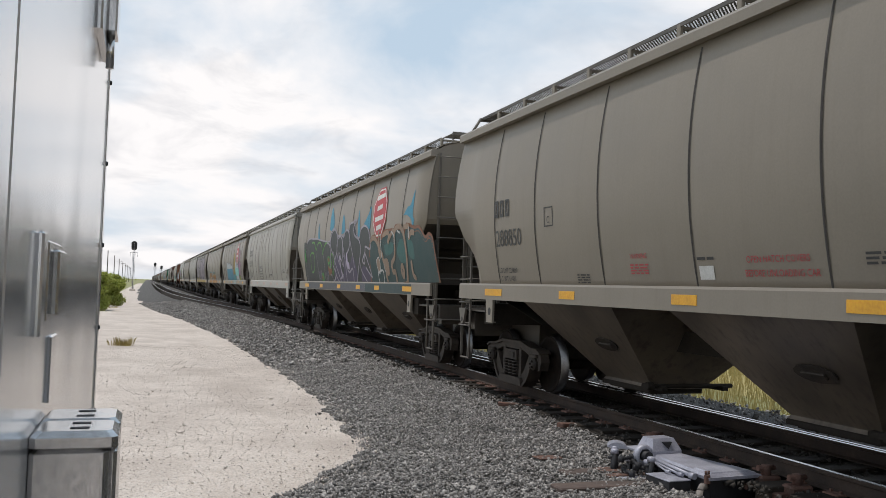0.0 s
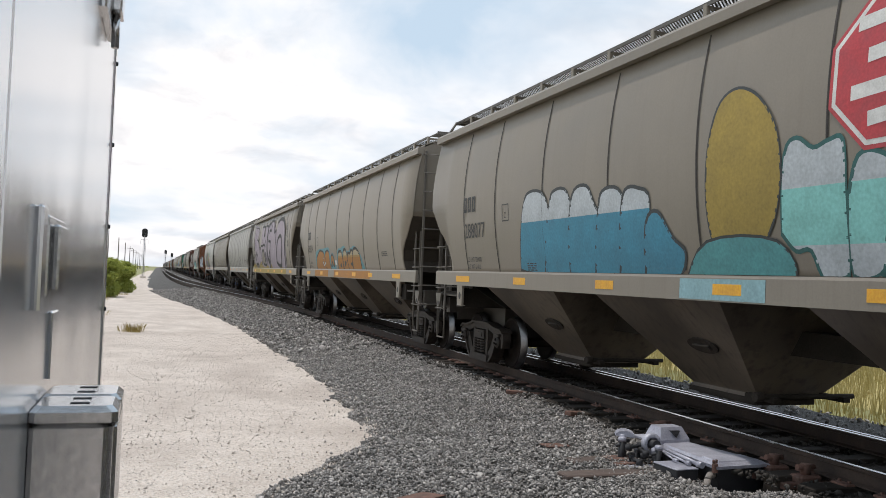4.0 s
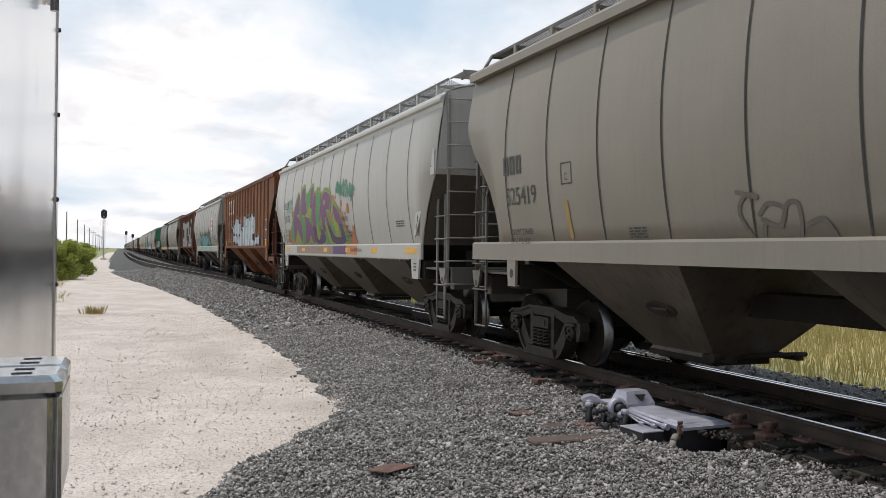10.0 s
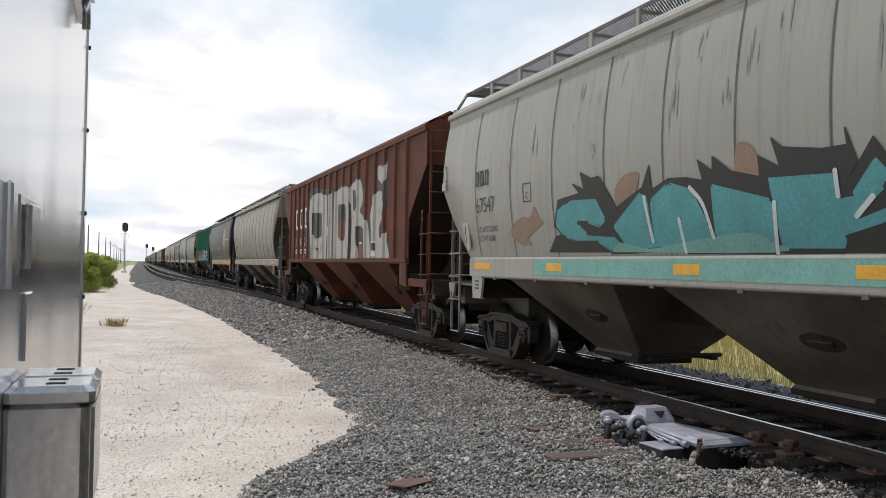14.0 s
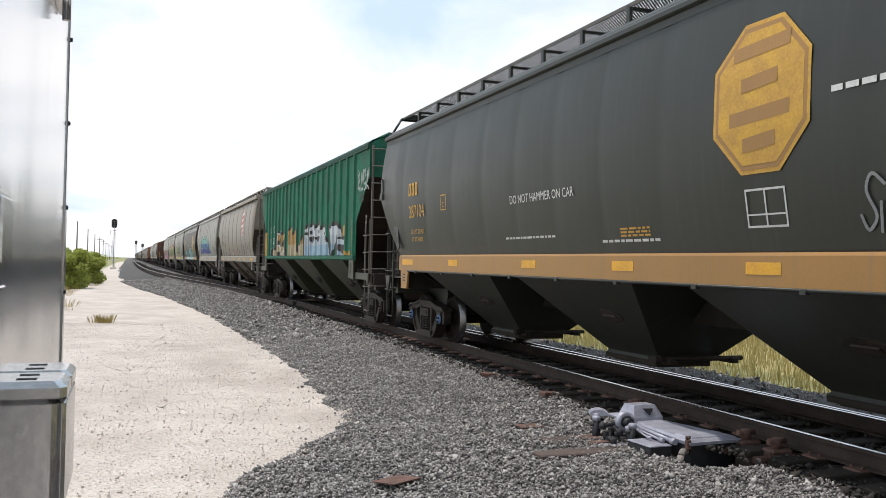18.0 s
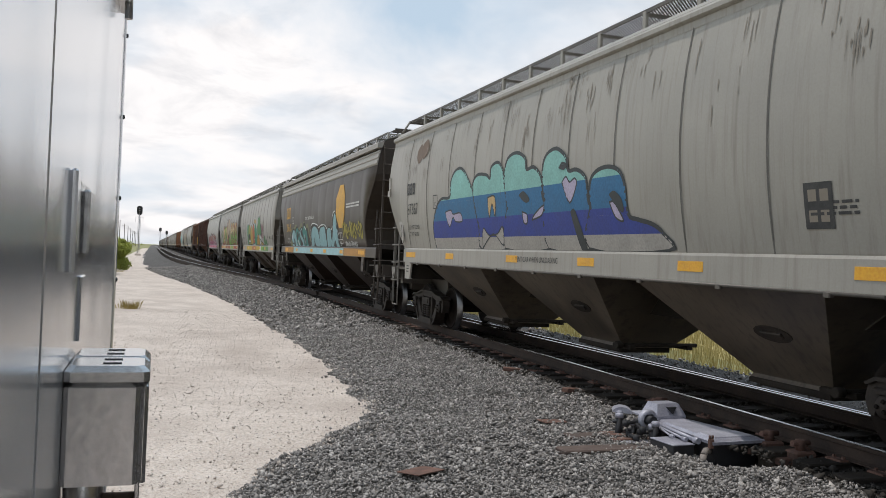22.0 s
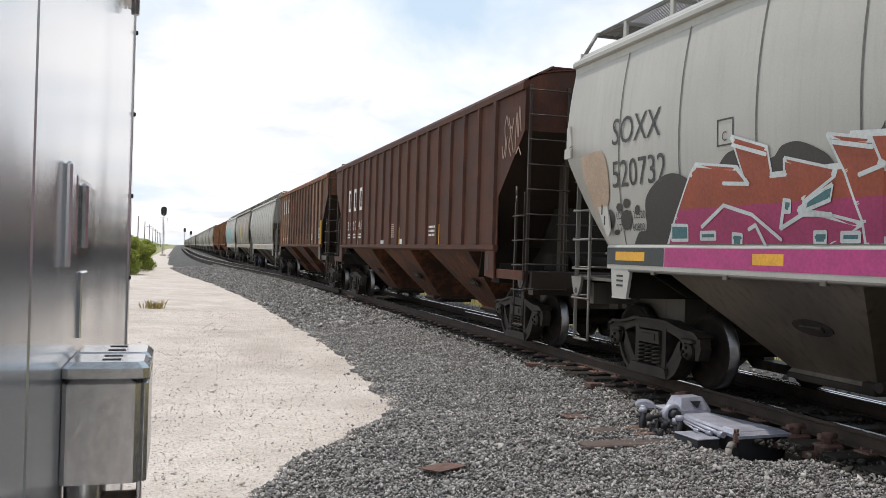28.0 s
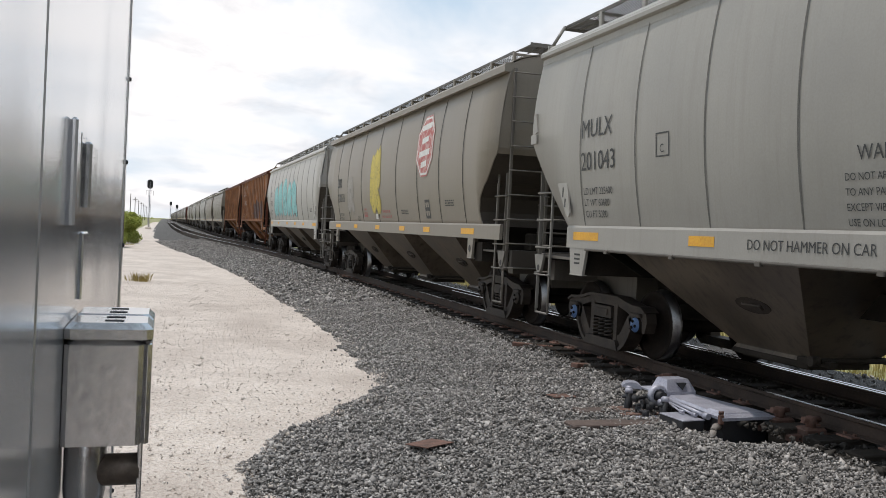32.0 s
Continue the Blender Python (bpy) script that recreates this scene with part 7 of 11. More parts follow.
# stained hopper dust, its base colour lowered to hold the underside shade
SLOPE = paint("dusty hopper paint with underside shade", (0.150, 0.120, 0.092), streak=0.9, dirt=(0.025, 0.020, 0.016), second=(0.060, 0.048, 0.038))
# dirt tones with the shade between the cars put into the colour
PALEDIRT_SHADE = paint("soiled pale grey paint darkened as shade", (0.105, 0.092, 0.078), streak=0.5, dirt=(0.03, 0.026, 0.022))
GREYDIRT_SHADE = paint("soiled grey paint darkened as shade", (0.060, 0.050, 0.041), streak=0.5, dirt=(0.025, 0.021, 0.018))

BLACK, WHITE, GOLD, RED = M["black"], M["white"], M["gold"], M["red"]


def marks(car, kind, letters, number, mat=None, size=0.34, load="LD LMT 224600", tare="LT WT 61400", plate=True, shift=0.0):
    """Owner's mark, number, weights and the usual blocks of small print."""
    mat = mat or BLACK
    s, e = KINDS[kind]["sill"], KINDS[kind]["ladder"]
    if form(kind) == "curved":
        u, zk, zn, size, up, zp = (-e + 2.02, 2.78, 2.32, 0.27, -e + 3.83, 2.54) if kind == "round" else (-e + 1.55, 2.68, 2.25, 0.26, -e + 3.24, 2.44)
        u += shift
        owner_mark(car, kind, letters, u - 0.03, zk, size, mat)
        lettering(car, kind, number, u, zn, size, mat)
        lettering(car, kind, load, u + 0.02, zn - 0.42, 0.085, mat)
        lettering(car, kind, tare, u + 0.02, zn - 0.55, 0.085, mat)
    else:
        u, up, zp, size = (-e + 1.70 + shift, -e + 3.97 + shift, 2.73, 0.35) if kind == "short" else (-e + 1.69 + shift, -e + 3.55 + shift, 2.52, size * 0.74)
        zl = 2.05 if kind == "short" else 2.14
        owner_mark(car, kind, letters, u, 2.99 if kind == "short" else 2.89, size, mat)
        lettering(car, kind, number, u, 2.45 if kind == "short" else 2.46, size, mat)
        for i, line in enumerate((load, tare) + (("CU FT 5200",) if letters == "MULX" else ())):
            lettering(car, kind, line, u + 0.04, zl - 0.15 * i, 0.095, mat)
    if form(kind) != "flat":
        small_print(car, kind, -s + 4.6, 1.85, 4, 0.34, mat, 0.018, 1)
    small_print(car, kind, 1.6, 2.0, 3, 0.6, mat, 0.022, 2)
    small_print(car, kind, s - (1.4 if form(kind) == "flat" else 2.9), 2.16, 3, 0.55, mat, 0.026, 3)
    if plate:
        bars(car, kind, [(up, zp, 0.26, 0.018), (up, zp + 0.26, 0.278, 0.018), (up, zp, 0.018, 0.27), (up + 0.26, zp, 0.018, 0.27)], mat, "plate_mark")
        lettering(car, kind, "C", up + 0.09, zp + 0.05, 0.10, mat)


def hatch_notice(car):
    """Red notice and white label on the round-sided cars."""
    lettering(car, "round", "OPEN HATCH COVERS", -0.30, 1.96, 0.066, RED); lettering(car, "round", "BEFORE UNLOADING CAR", -0.34, 1.83, 0.066, RED)
    lettering(car, "round", "WARNING", -2.38, 2.04, 0.06, RED)
    small_print(car, "round", -2.4, 1.96, 4, 0.40, RED, 0.018, 4)
    white_label(car, "round", -1.06, 1.80)
    small_print(car, "round", -1.08, 2.0, 1, 0.28, BLACK, 0.03, 6)


def warning(car, kind, u, mat=None):
    mat = mat or BLACK
    lettering(car, kind, "WARNING", u + 0.15, 2.30, 0.13, mat)
    for i, line in enumerate(("DO NOT APPLY VIBRATOR", "TO ANY PART OF CAR BODY", "EXCEPT VIBRATOR BRACKETS", "USE ON LOADED CAR ONLY")):
        lettering(car, kind, line, u, 2.14 - 0.125 * i, 0.065, mat)


def wear_marks(car, count, z0, z1, colour, seed):
    """Thin vertical scuffs and rust runs below the eave, in ragged bunches."""
    rng = random.Random(seed)
    polys = []
    for i in range(count):
        u, z, w = rng.uniform(-7.3, 7.3), z1 - (z1 - z0) * rng.random() ** 1.8, rng.uniform(0.004, 0.013)
        h = rng.uniform(0.08, 0.42)
        for j in range(rng.choice((2, 4, 7))):
            du, dz, k = rng.uniform(-0.12, 0.12), rng.uniform(-0.15, 0.15), rng.uniform(0.4, 1.0)
            top = min(z + dz, EAVE_Z - 0.16)
            low = max(top - h * k, 1.9)
            polys.append(([(u + du - w * 0.3, low), (u + du + w * 0.2, low), (u + du + w, (low + top) / 2), (u + du - w * 0.8, (low + top) / 2)], 0, 0.1 + 0.03 * (i % 20)))
            polys.append(([(u + du - w * 0.8, (low + top) / 2), (u + du + w, (low + top) / 2), (u + du + w * 0.6, top), (u + du - w * 0.5, top)], 0, 0.1 + 0.03 * (i % 20)))
    return decal(car, "rust_run", "flat", polys, [ink(*colour)], label="brown rust runs and scuffs below the eave")


def white_label(car, kind, u, z=1.82):
    bars(car, kind, [(u, z, 0.24, 0.14)], WHITE, "white_label")


def data_panel(car, kind, u, z, mat=None):
    mat = mat or BLACK
    bars(car, kind, [(u, z, 0.34, 0.40)], mat, "data_panel", layer=1)
    bars(car, kind, [(u + 0.05, z + 0.06, 0.10, 0.28), (u + 0.19, z + 0.06, 0.10, 0.28)], GREY_WARM if mat is BLACK else mat, "data_panel", layer=2)


def grey_car(label, letters=3, number="288850", body=None, kind="round", **kw):
    car = hopper_car(kind, body or GREY, body or GREY, label, sill=DUSTSILL if kw.pop("pale_sill", True) else None, end=GREYDIRT_SHADE, bay_paint=SLOPE, ladder=LADDERGREY, **kw)
    marks(car, kind, letters, number)
    return car


def pale_car(label, letters="MULX", number="201043", body=None, sill=None, mat=None, load="LD LMT 225400", tare="LT WT 60600", trim=None, end=None, shift=0.0, kind="flat", marked=True, **kw):
    body = body or PALE
    car = hopper_car(kind, body, trim or body, label, sill=sill or body, end=end or PALEDIRT_SHADE, **{"bay_paint": SLOPE if end is None else end, "ladder": None if end else LADDERPALE, **kw})
    if marked:
        marks(car, kind, letters, number, mat, load=load, tare=tare, shift=shift)
    return car


def big_letters(car, number, mat, scale=1.0):
    """Large spaced blocks and digits of the ribbed cars, one to a panel."""
    ribs = SHAPES[KIND_OF[car]]["ribs"]
    left = [-r for r in reversed(ribs)]
    zk, zn = (3.32, 2.72) if KIND_OF[car] == "ribbed" else (2.80, 2.19)
    for i in range(3):
        u = left[1 + i] + 0.22
        hollow_block(car, "ribbed", u + 0.04, zk, 0.42, 0.70, mat)
        lettering(car, "ribbed", number[2 * i], u - 0.02, zn, 0.30, mat)
        lettering(car, "ribbed", number[2 * i + 1], u + 0.30, zn, 0.30, mat)
        small_print(car, "ribbed", u, 2.02, 2, 0.45, mat, 0.05, i)
    small_print(car, "ribbed", left[12] + 0.2, 2.1, 3, 0.5, mat, 0.05, 8)


def ribbed_car(label, body, number=None, end=None, mat=None, kind="ribbed", **kw):
    trim = end or (MAROON if body in (BROWN, RUST_LIGHT) else body)
    car = hopper_car(kind, body, trim, label, sill=body, end=SOOT_SHADE_BROWN, patches=False, walkway=body, **{"bay_paint": body, "ladder": trim, **kw})
    if number:
        big_letters(car, number, mat or WHITE)
    ribs = SHAPES[kind]["ribs"]
    for r in (ribs[4], ribs[8], ribs[-4]):
        bars(car, "ribbed", [(-r + 0.09, 1.72, 0.06, 0.45)], GOLD, "reflector")
    return car


cars = {}
c = cars[0] = grey_car("tan grey covered hopper car with curved sides", number="288850")
draw_from(0.45)
hatch_notice(c)

c = cars[1] = grey_car("tan grey covered hopper car with dark teal and purple graffiti", number="288931")
draw_from(0.0)
emblem(c, "round", 4.12, 3.42, 1.20, 1.16, RED, WHITE)
sill_paint(c, "round", -6.2, -1.5, (0.085, 0.09, 0.10)); sill_paint(c, "round", -1.48, 2.4, (0.10, 0.105, 0.125)); sill_paint(c, "round", 2.42, 6.6, (0.03, 0.06, 0.065))
piece(c, "side", [("sky", [(2.55, 3.24), (2.92, 3.43), (3.2, 3.64), (3.19, 3.06)]), ("sky", [(6.24, 3.2), (6.54, 3.37), (6.76, 3.4), (6.98, 3.7), (6.97, 3.17), (7.08, 3.06), (6.98, 2.89), (6.86, 3.07), (6.53, 3.19)]), ("sky", [(-1.93, 3.32), (-1.98, 4.02), (-1.34, 3.53), (-1.48, 3.25)]), ("sky", [(-0.19, 3.09), (-0.13, 3.68), (0.29, 3.19)]), ("sky", [(1.89, 2.96), (1.85, 3.66), (2.13, 3.19), (2.09, 2.93)]), ("sky", [(-3.79, 3.07), (-3.92, 3.65), (-3.52, 3.12)])], 0, "ink", False, 0.30)
piece(c, "side", [("slate", [(-6.13, 1.6), (-5.83, 3.04), (-4.38, 3.14), (-3.24, 3.05), (-1.89, 2.95), (-1.69, 3.21), (-1.18, 3.32), (-0.65, 3.08), (-0.18, 3.07), (0.17, 3), (0.41, 3.19), (0.81, 3.15), (0.94, 3.33), (1.38, 3.34), (1.54, 3.23), (1.83, 2.95), (2.09, 2.89), (2.26, 3.11), (2.67, 3.18), (3.07, 3.05), (3.31, 2.75), (3.11, 1.65)])], 0.05, "lilacline", False, 2.50)
piece(c, "side", [("plum", [(-1.48, 1.64), (-0.77, 2.49), (-0.2, 1.89), (0.3, 2.44), (0.59, 1.99), (1.24, 2.46), (1.44, 1.69)]), ("plum", [(1.96, 1.68), (2.36, 2.16), (3.17, 1.86), (3.12, 1.66)])], 0, "ink", False, 3.40)
piece(c, "side", [("plum", [(-1.03, 2.38), (-0.67, 2.53), (-0.62, 2), (-0.89, 1.96)]), ("plum", [(0.08, 2.3), (0.2, 2.45), (0.15, 1.98), (-0.01, 1.74)]), ("plum", [(-3.85, 2.04), (-3.54, 2.06), (-3.78, 1.71)]), ("plum", [(-2.58, 2.06), (-2.41, 2), (-2.52, 1.63)]), ("plum", [(-1.32, 1.97), (-1.08, 2.06), (-0.97, 1.69), (-1.25, 1.69)])], 0, "plum", False, 5.00)
piece(c, "side", [("leafgreen", [(-3.06, 1.82), (-3.17, 1.69), (-3.35, 1.63), (-3.48, 1.69), (-3.5, 1.83), (-3.39, 1.96), (-3.22, 2.01), (-3.08, 1.95)]), ("rustline", [(-3.25, 1.84), (-3.3, 1.78), (-3.38, 1.76), (-3.44, 1.78), (-3.45, 1.84), (-3.4, 1.9), (-3.32, 1.93), (-3.26, 1.9)]), ("leafgreen", [(-1.81, 2.37), (-1.89, 2.29), (-2.06, 2.26), (-2.21, 2.31), (-2.27, 2.4), (-2.19, 2.48), (-2.02, 2.51), (-1.87, 2.46)]), ("rustline", [(-1.92, 2.38), (-1.97, 2.34), (-2.08, 2.32), (-2.18, 2.35), (-2.22, 2.4), (-2.17, 2.45), (-2.06, 2.46), (-1.96, 2.44)]), ("rustline", [(-2.26, 2.22), (-1.93, 2.12), (-1.66, 2.11), (-1.88, 1.96), (-2.2, 1.92)])], 0, "leafgreen", False, 5.40)
outlined(c, "side", [[(-5.18, 2.61), (-4.87, 2.69), (-4.52, 2.63), (-4.42, 2.37), (-4.69, 2.09), (-5.08, 2.04), (-5.15, 2.34), (-5.14, 2.58)], [(-4.86, 3.02), (-4.43, 3.01), (-4.1, 2.76), (-3.84, 2.94), (-3.42, 2.98), (-3.09, 2.82), (-2.98, 2.58), (-2.83, 2.73), (-2.57, 2.88), (-2.19, 2.94), (-1.84, 2.85)], [(-1.66, 2.5), (-1.49, 2.57), (-1.35, 2.43), (-1.42, 2.22), (-1.63, 1.93), (-1.68, 2.18), (-1.66, 2.47)], [(-2.2, 2.32), (-1.92, 2.14), (-1.62, 2.31)]], 0.05, SPRAY["sprout"], layer=6.00)
outlined(c, "side", [[(-4.17, 2.73), (-3.96, 2.35), (-3.93, 1.98), (-3.93, 1.65)], [(-2.93, 2.73), (-2.8, 2.18), (-2.9, 1.68)], [(-3.84, 2.07), (-3.67, 1.68), (-3.42, 2.08)], [(-2.67, 2.01), (-2.51, 1.66), (-2.3, 2.05)], [(-1.97, 1.94), (-1.72, 1.88), (-1.76, 1.64)]], 0.025, SPRAY["lilacline"], layer=8.00)
outlined(c, "side", [[(-0.75, 2.8), (-0.79, 2.58), (-1.1, 2.34), (-0.82, 2.01), (-0.52, 1.66)], [(0.14, 2.69), (0.27, 2.4), (0.3, 2.05), (0.21, 1.67)], [(-1.46, 2.22), (-1.16, 1.95), (-1.58, 1.73)], [(-1.22, 2.59), (-1.15, 2.39), (-1.21, 2.49)], [(-2.19, 2.92), (-1.84, 2.85), (-1.7, 2.62), (-1.76, 2.33), (-1.92, 2.14)]], 0.06, SPRAY["lilacline"], layer=8.60)
piece(c, "side", [("lilac", [(-0.62, 2.65), (-0.48, 2.51), (-0.14, 2.33), (-0.34, 2.35), (-0.3, 1.95), (-0.12, 1.94), (-0.45, 1.8), (-0.53, 1.85), (-0.36, 1.93), (-0.49, 2.45)]), ("lilac", [(0.43, 2.42), (0.51, 2.55), (0.62, 2.46), (0.63, 2.29), (0.78, 2.25), (0.76, 2.07), (0.55, 2.11), (0.43, 2.23)])], 0.02, "lilacline", False, 10.40)
piece(c, "side", [("tealdark", [(3.07, 1.65), (3.27, 2.62), (3.43, 2.79), (3.82, 2.83), (4.16, 2.64), (4.51, 2.85), (4.82, 2.91), (5.58, 2.9), (5.64, 2.97), (6, 2.96), (6.33, 2.84), (6.53, 2.96), (7.1, 2.86), (7.48, 2.84), (7.87, 2.62), (8.15, 2.67), (8.37, 2.46), (8.39, 1.42), (6.92, 1.54)])], 0.13, "rustline", False, 4.20)
piece(c, "side", [("tealmid", [(5.73, 2.42), (5.99, 2.68), (6.31, 2.6), (6.39, 2.18), (5.94, 2.2)]), ("tealmid", [(4.65, 2.6), (5.1, 2.65), (5.44, 2.61), (5.35, 2.41), (4.78, 2.36)]), ("tealmid", [(6.57, 2.69), (6.98, 2.57), (7.05, 2.24), (6.68, 2.31)])], 0, "ink", False, 4.65)
outlined(c, "side", [[(-1.33, 2.52), (-1.73, 2.86), (-1.57, 3.16), (-1.17, 3.28), (-0.71, 3.08), (-0.7, 2.78)], [(-1.19, 2.36), (-1.14, 1.9), (-0.61, 1.61)], [(-0.55, 2.99), (-0.27, 3.04), (0, 2.88), (-0.02, 2.53), (-0.01, 2.17), (-0.38, 2.55)], [(-0.7, 2.78), (-0.73, 2.49), (-0.2, 1.89), (-0.31, 1.64)], [(0.1, 2.45), (0.09, 2.94), (0.41, 3.15), (0.73, 3.15), (0.98, 2.93), (0.89, 2.67), (0.56, 2.49), (0.42, 2.23), (0.67, 1.99), (1.15, 2.08), (1.08, 1.69)], [(0.85, 3.38), (0.89, 3.07), (1.31, 2.45), (1.38, 2.13)], [(1.23, 3.36), (1.78, 3.39), (1.46, 3.24), (1.55, 3), (2.09, 2.83), (2.26, 2.58), (2.01, 2.23), (1.44, 1.69)]], 0.055, SPRAY["lilacline"], layer=5.80)
outlined(c, "side", [[(2.07, 2.23), (2.2, 1.99), (2.77, 1.64)], [(2.26, 3.11), (2.67, 3.18), (3.12, 3.04), (3.31, 2.72), (3.26, 2.56), (2.79, 2.63), (2.72, 2.49), (2.39, 2.28), (2.61, 2.21), (2.76, 2.43), (3.22, 1.86), (2.7, 2.09)]], 0.055, SPRAY["lilacline"], layer=7.34)
piece(c, "side", [("tan", [(3.85, 2.26), (4.08, 2.33), (4.18, 2.15), (4.04, 1.93), (3.86, 2.11)]), ("tan", [(4.49, 2.23), (4.91, 2.23), (4.93, 1.98), (4.65, 1.92)])], 0.03, "chalkline", False, 9.74)
outlined(c, "side", [[(3.38, 2.77), (3.72, 2.81), (4.08, 2.65), (4.15, 2.5), (4.26, 2.34)], [(4.17, 2.91), (4.24, 2.49), (4.47, 2.38), (4.52, 2.23), (4.87, 2.21), (4.89, 1.96), (4.65, 1.92), (4.72, 1.62)], [(4.59, 2.84), (4.97, 2.89), (5.11, 2.8), (5.03, 2.66), (5.18, 2.77), (5.51, 2.89), (5.6, 2.6), (5.53, 2.31), (5.24, 2.15), (5.28, 1.97), (5.47, 1.95), (5.47, 1.61)], [(5.64, 2.91), (5.82, 2.97), (6.11, 2.95), (6.37, 2.75), (6.5, 2.36), (6.44, 1.98), (6.3, 1.72), (6.05, 1.68), (6.46, 1.65)], [(6.03, 2.08), (6.12, 2.09), (6.18, 1.99), (6.1, 1.86), (6, 1.94), (6.03, 2.08)]], 0.12, SPRAY["tan"], layer=10.54)
outlined(c, "side", [[(6.38, 2.94), (6.7, 2.92), (6.74, 2.7), (6.88, 2.79), (7.1, 2.78)], [(6.82, 2.15), (6.85, 1.9), (6.98, 1.83)]], 0.12, SPRAY["tan"], layer=11.84)
outlined(c, "side", [[(4.34, 2.87), (4.37, 2.58), (4.4, 2.33)], [(5.82, 2.89), (6.03, 2.83)], [(6.72, 2.91), (6.74, 2.7)], [(3.92, 1.96), (3.93, 1.7), (4.35, 1.71), (4.39, 2), (3.92, 1.96)], [(5.38, 2.88), (5.57, 2.77), (5.6, 2.6)]], 0.045, SPRAY["chalkline"], layer=12.98)
piece(c, "side", [("slate", [(-6.44, 3.08), (-6.05, 3.05), (-5.86, 2.67), (-6.17, 2.63), (-6.09, 1.58), (-6.41, 1.56), (-6.42, 2.37)])], 0.02, "slate", False, 0.10)
piece(c, "side", [("leafgreen", [(-6.16, 2.75), (-6.03, 2.86), (-6.25, 2.68), (-6.09, 2.37), (-5.96, 2.49)])], 0.03, "leafgreen", False, 14.93)

c = cars[2] = pale_car("pale grey covered hopper car with worn paint and pink rust stains", "SOXX", "521101", PALE_WORN, kind="short", sill=WHITEISH, load="LD LMT 225200", tare="LT WT 60800", reflector="pink")
draw_from(0.2)
warning(c, "flat", -2.4)
wear_marks(c, 30, 2.4, 4.1, (0.285, 0.262, 0.232), 11)
for u, z, h, w in ((-2.95, 2.15, 0.9, 0.30), (3.5, 2.1, 2.0, 0.10), (5.4, 2.4, 1.7, 0.09), (-2.0, 3.3, 0.6, 0.12)):
    outlined(c, "flat", [[(u, z), (u + 0.02, z + h * 0.5), (u, z + h)]], w, (0.345, 0.295, 0.265), label="faded pink rust stain")

c = cars[3] = grey_car("tan grey covered hopper car with cyan yellow and pink graffiti", number="288077")
draw_from(0.0)
piece(c, "side", [("m", [(-3.58, 1.76), (-3.31, 2.71), (-3.06, 2.93), (-2.56, 2.85), (-2.37, 2.4), (-2.58, 1.69)]), ("m", [(-2.7, 1.69), (-2.38, 2.67), (-2.21, 2.88), (-1.8, 2.83), (-1.65, 2.31), (-1.89, 1.7)]), ("m", [(-1.89, 1.7), (-1.74, 2.51), (-1.58, 2.84), (-1.22, 2.86), (-1.02, 2.61), (-0.79, 2.29), (-1.16, 1.68)]), ("m", [(-1.16, 1.68), (-0.94, 2.48), (-0.81, 2.76), (-0.42, 2.76), (-0.27, 2.46), (-0.53, 1.66)]), ("m", [(-0.53, 1.66), (-0.36, 2.46), (-0.24, 2.73), (0.04, 2.73), (0.29, 2.55), (0.06, 1.67)]), ("m", [(0.06, 1.67), (0.19, 2.32), (0.45, 2.43), (0.7, 2.14), (0.92, 1.96), (0.7, 1.66)])], 0.045, "slate", False, 0.30, bands=[(2.48, 'sky'), (9.0, 'frost')])
piece(c, "side", [("w", [(2.46, 2.1), (2.54, 2.81), (2.7, 2.94), (2.9, 2.83), (3.08, 2.87), (3.24, 2.85), (3.25, 2.42), (3.19, 1.73), (2.92, 1.66), (2.8, 1.95), (2.61, 1.95)]), ("w", [(3.29, 2.42), (3.4, 2.7), (3.61, 2.71), (3.76, 2.54), (3.67, 1.94), (3.48, 1.73), (3.25, 1.73)]), ("w", [(3.74, 2.4), (3.77, 2.67), (3.99, 2.73), (4.19, 2.62), (4.25, 2.29), (3.78, 1.66), (3.56, 1.66)]), ("w", [(4.11, 2.16), (4.25, 2.51), (4.43, 2.46), (4.53, 2.23), (4.35, 1.93), (4.63, 1.76), (4.52, 1.62), (4.08, 1.62), (3.96, 1.84)])], 0.04, "tealmid", False, 2.55, bands=[(2.0, 'frost'), (2.5, 'aqua'), (9.0, 'frost')])
piece(c, "side", [("mustard", [(2.5, 2.63), (2.36, 2.22), (2.06, 1.91), (1.73, 1.8), (1.49, 1.92), (1.38, 2.25), (1.37, 2.7), (1.43, 3.14), (1.57, 3.46), (1.84, 3.55), (2.17, 3.4), (2.43, 3.06)]), ("blush", [(5.69, 2.37), (5.58, 2.16), (5.37, 2), (5.1, 1.94), (4.86, 2.01), (4.71, 2.18), (4.68, 2.42), (4.78, 2.65), (4.98, 2.81), (5.24, 2.84), (5.49, 2.76), (5.65, 2.59)]), ("blush", [(5.57, 3.16), (5.53, 2.96), (5.38, 2.85), (5.19, 2.87), (5.02, 3.01), (4.93, 3.23), (4.96, 3.44), (5.09, 3.56), (5.3, 3.53), (5.48, 3.37)]), ("blush", [(4.74, 2.65), (4.66, 2.54), (4.48, 2.5), (4.31, 2.56), (4.25, 2.69), (4.33, 2.81), (4.5, 2.84), (4.67, 2.78)])], 0.03, "slate", False, 4.10)
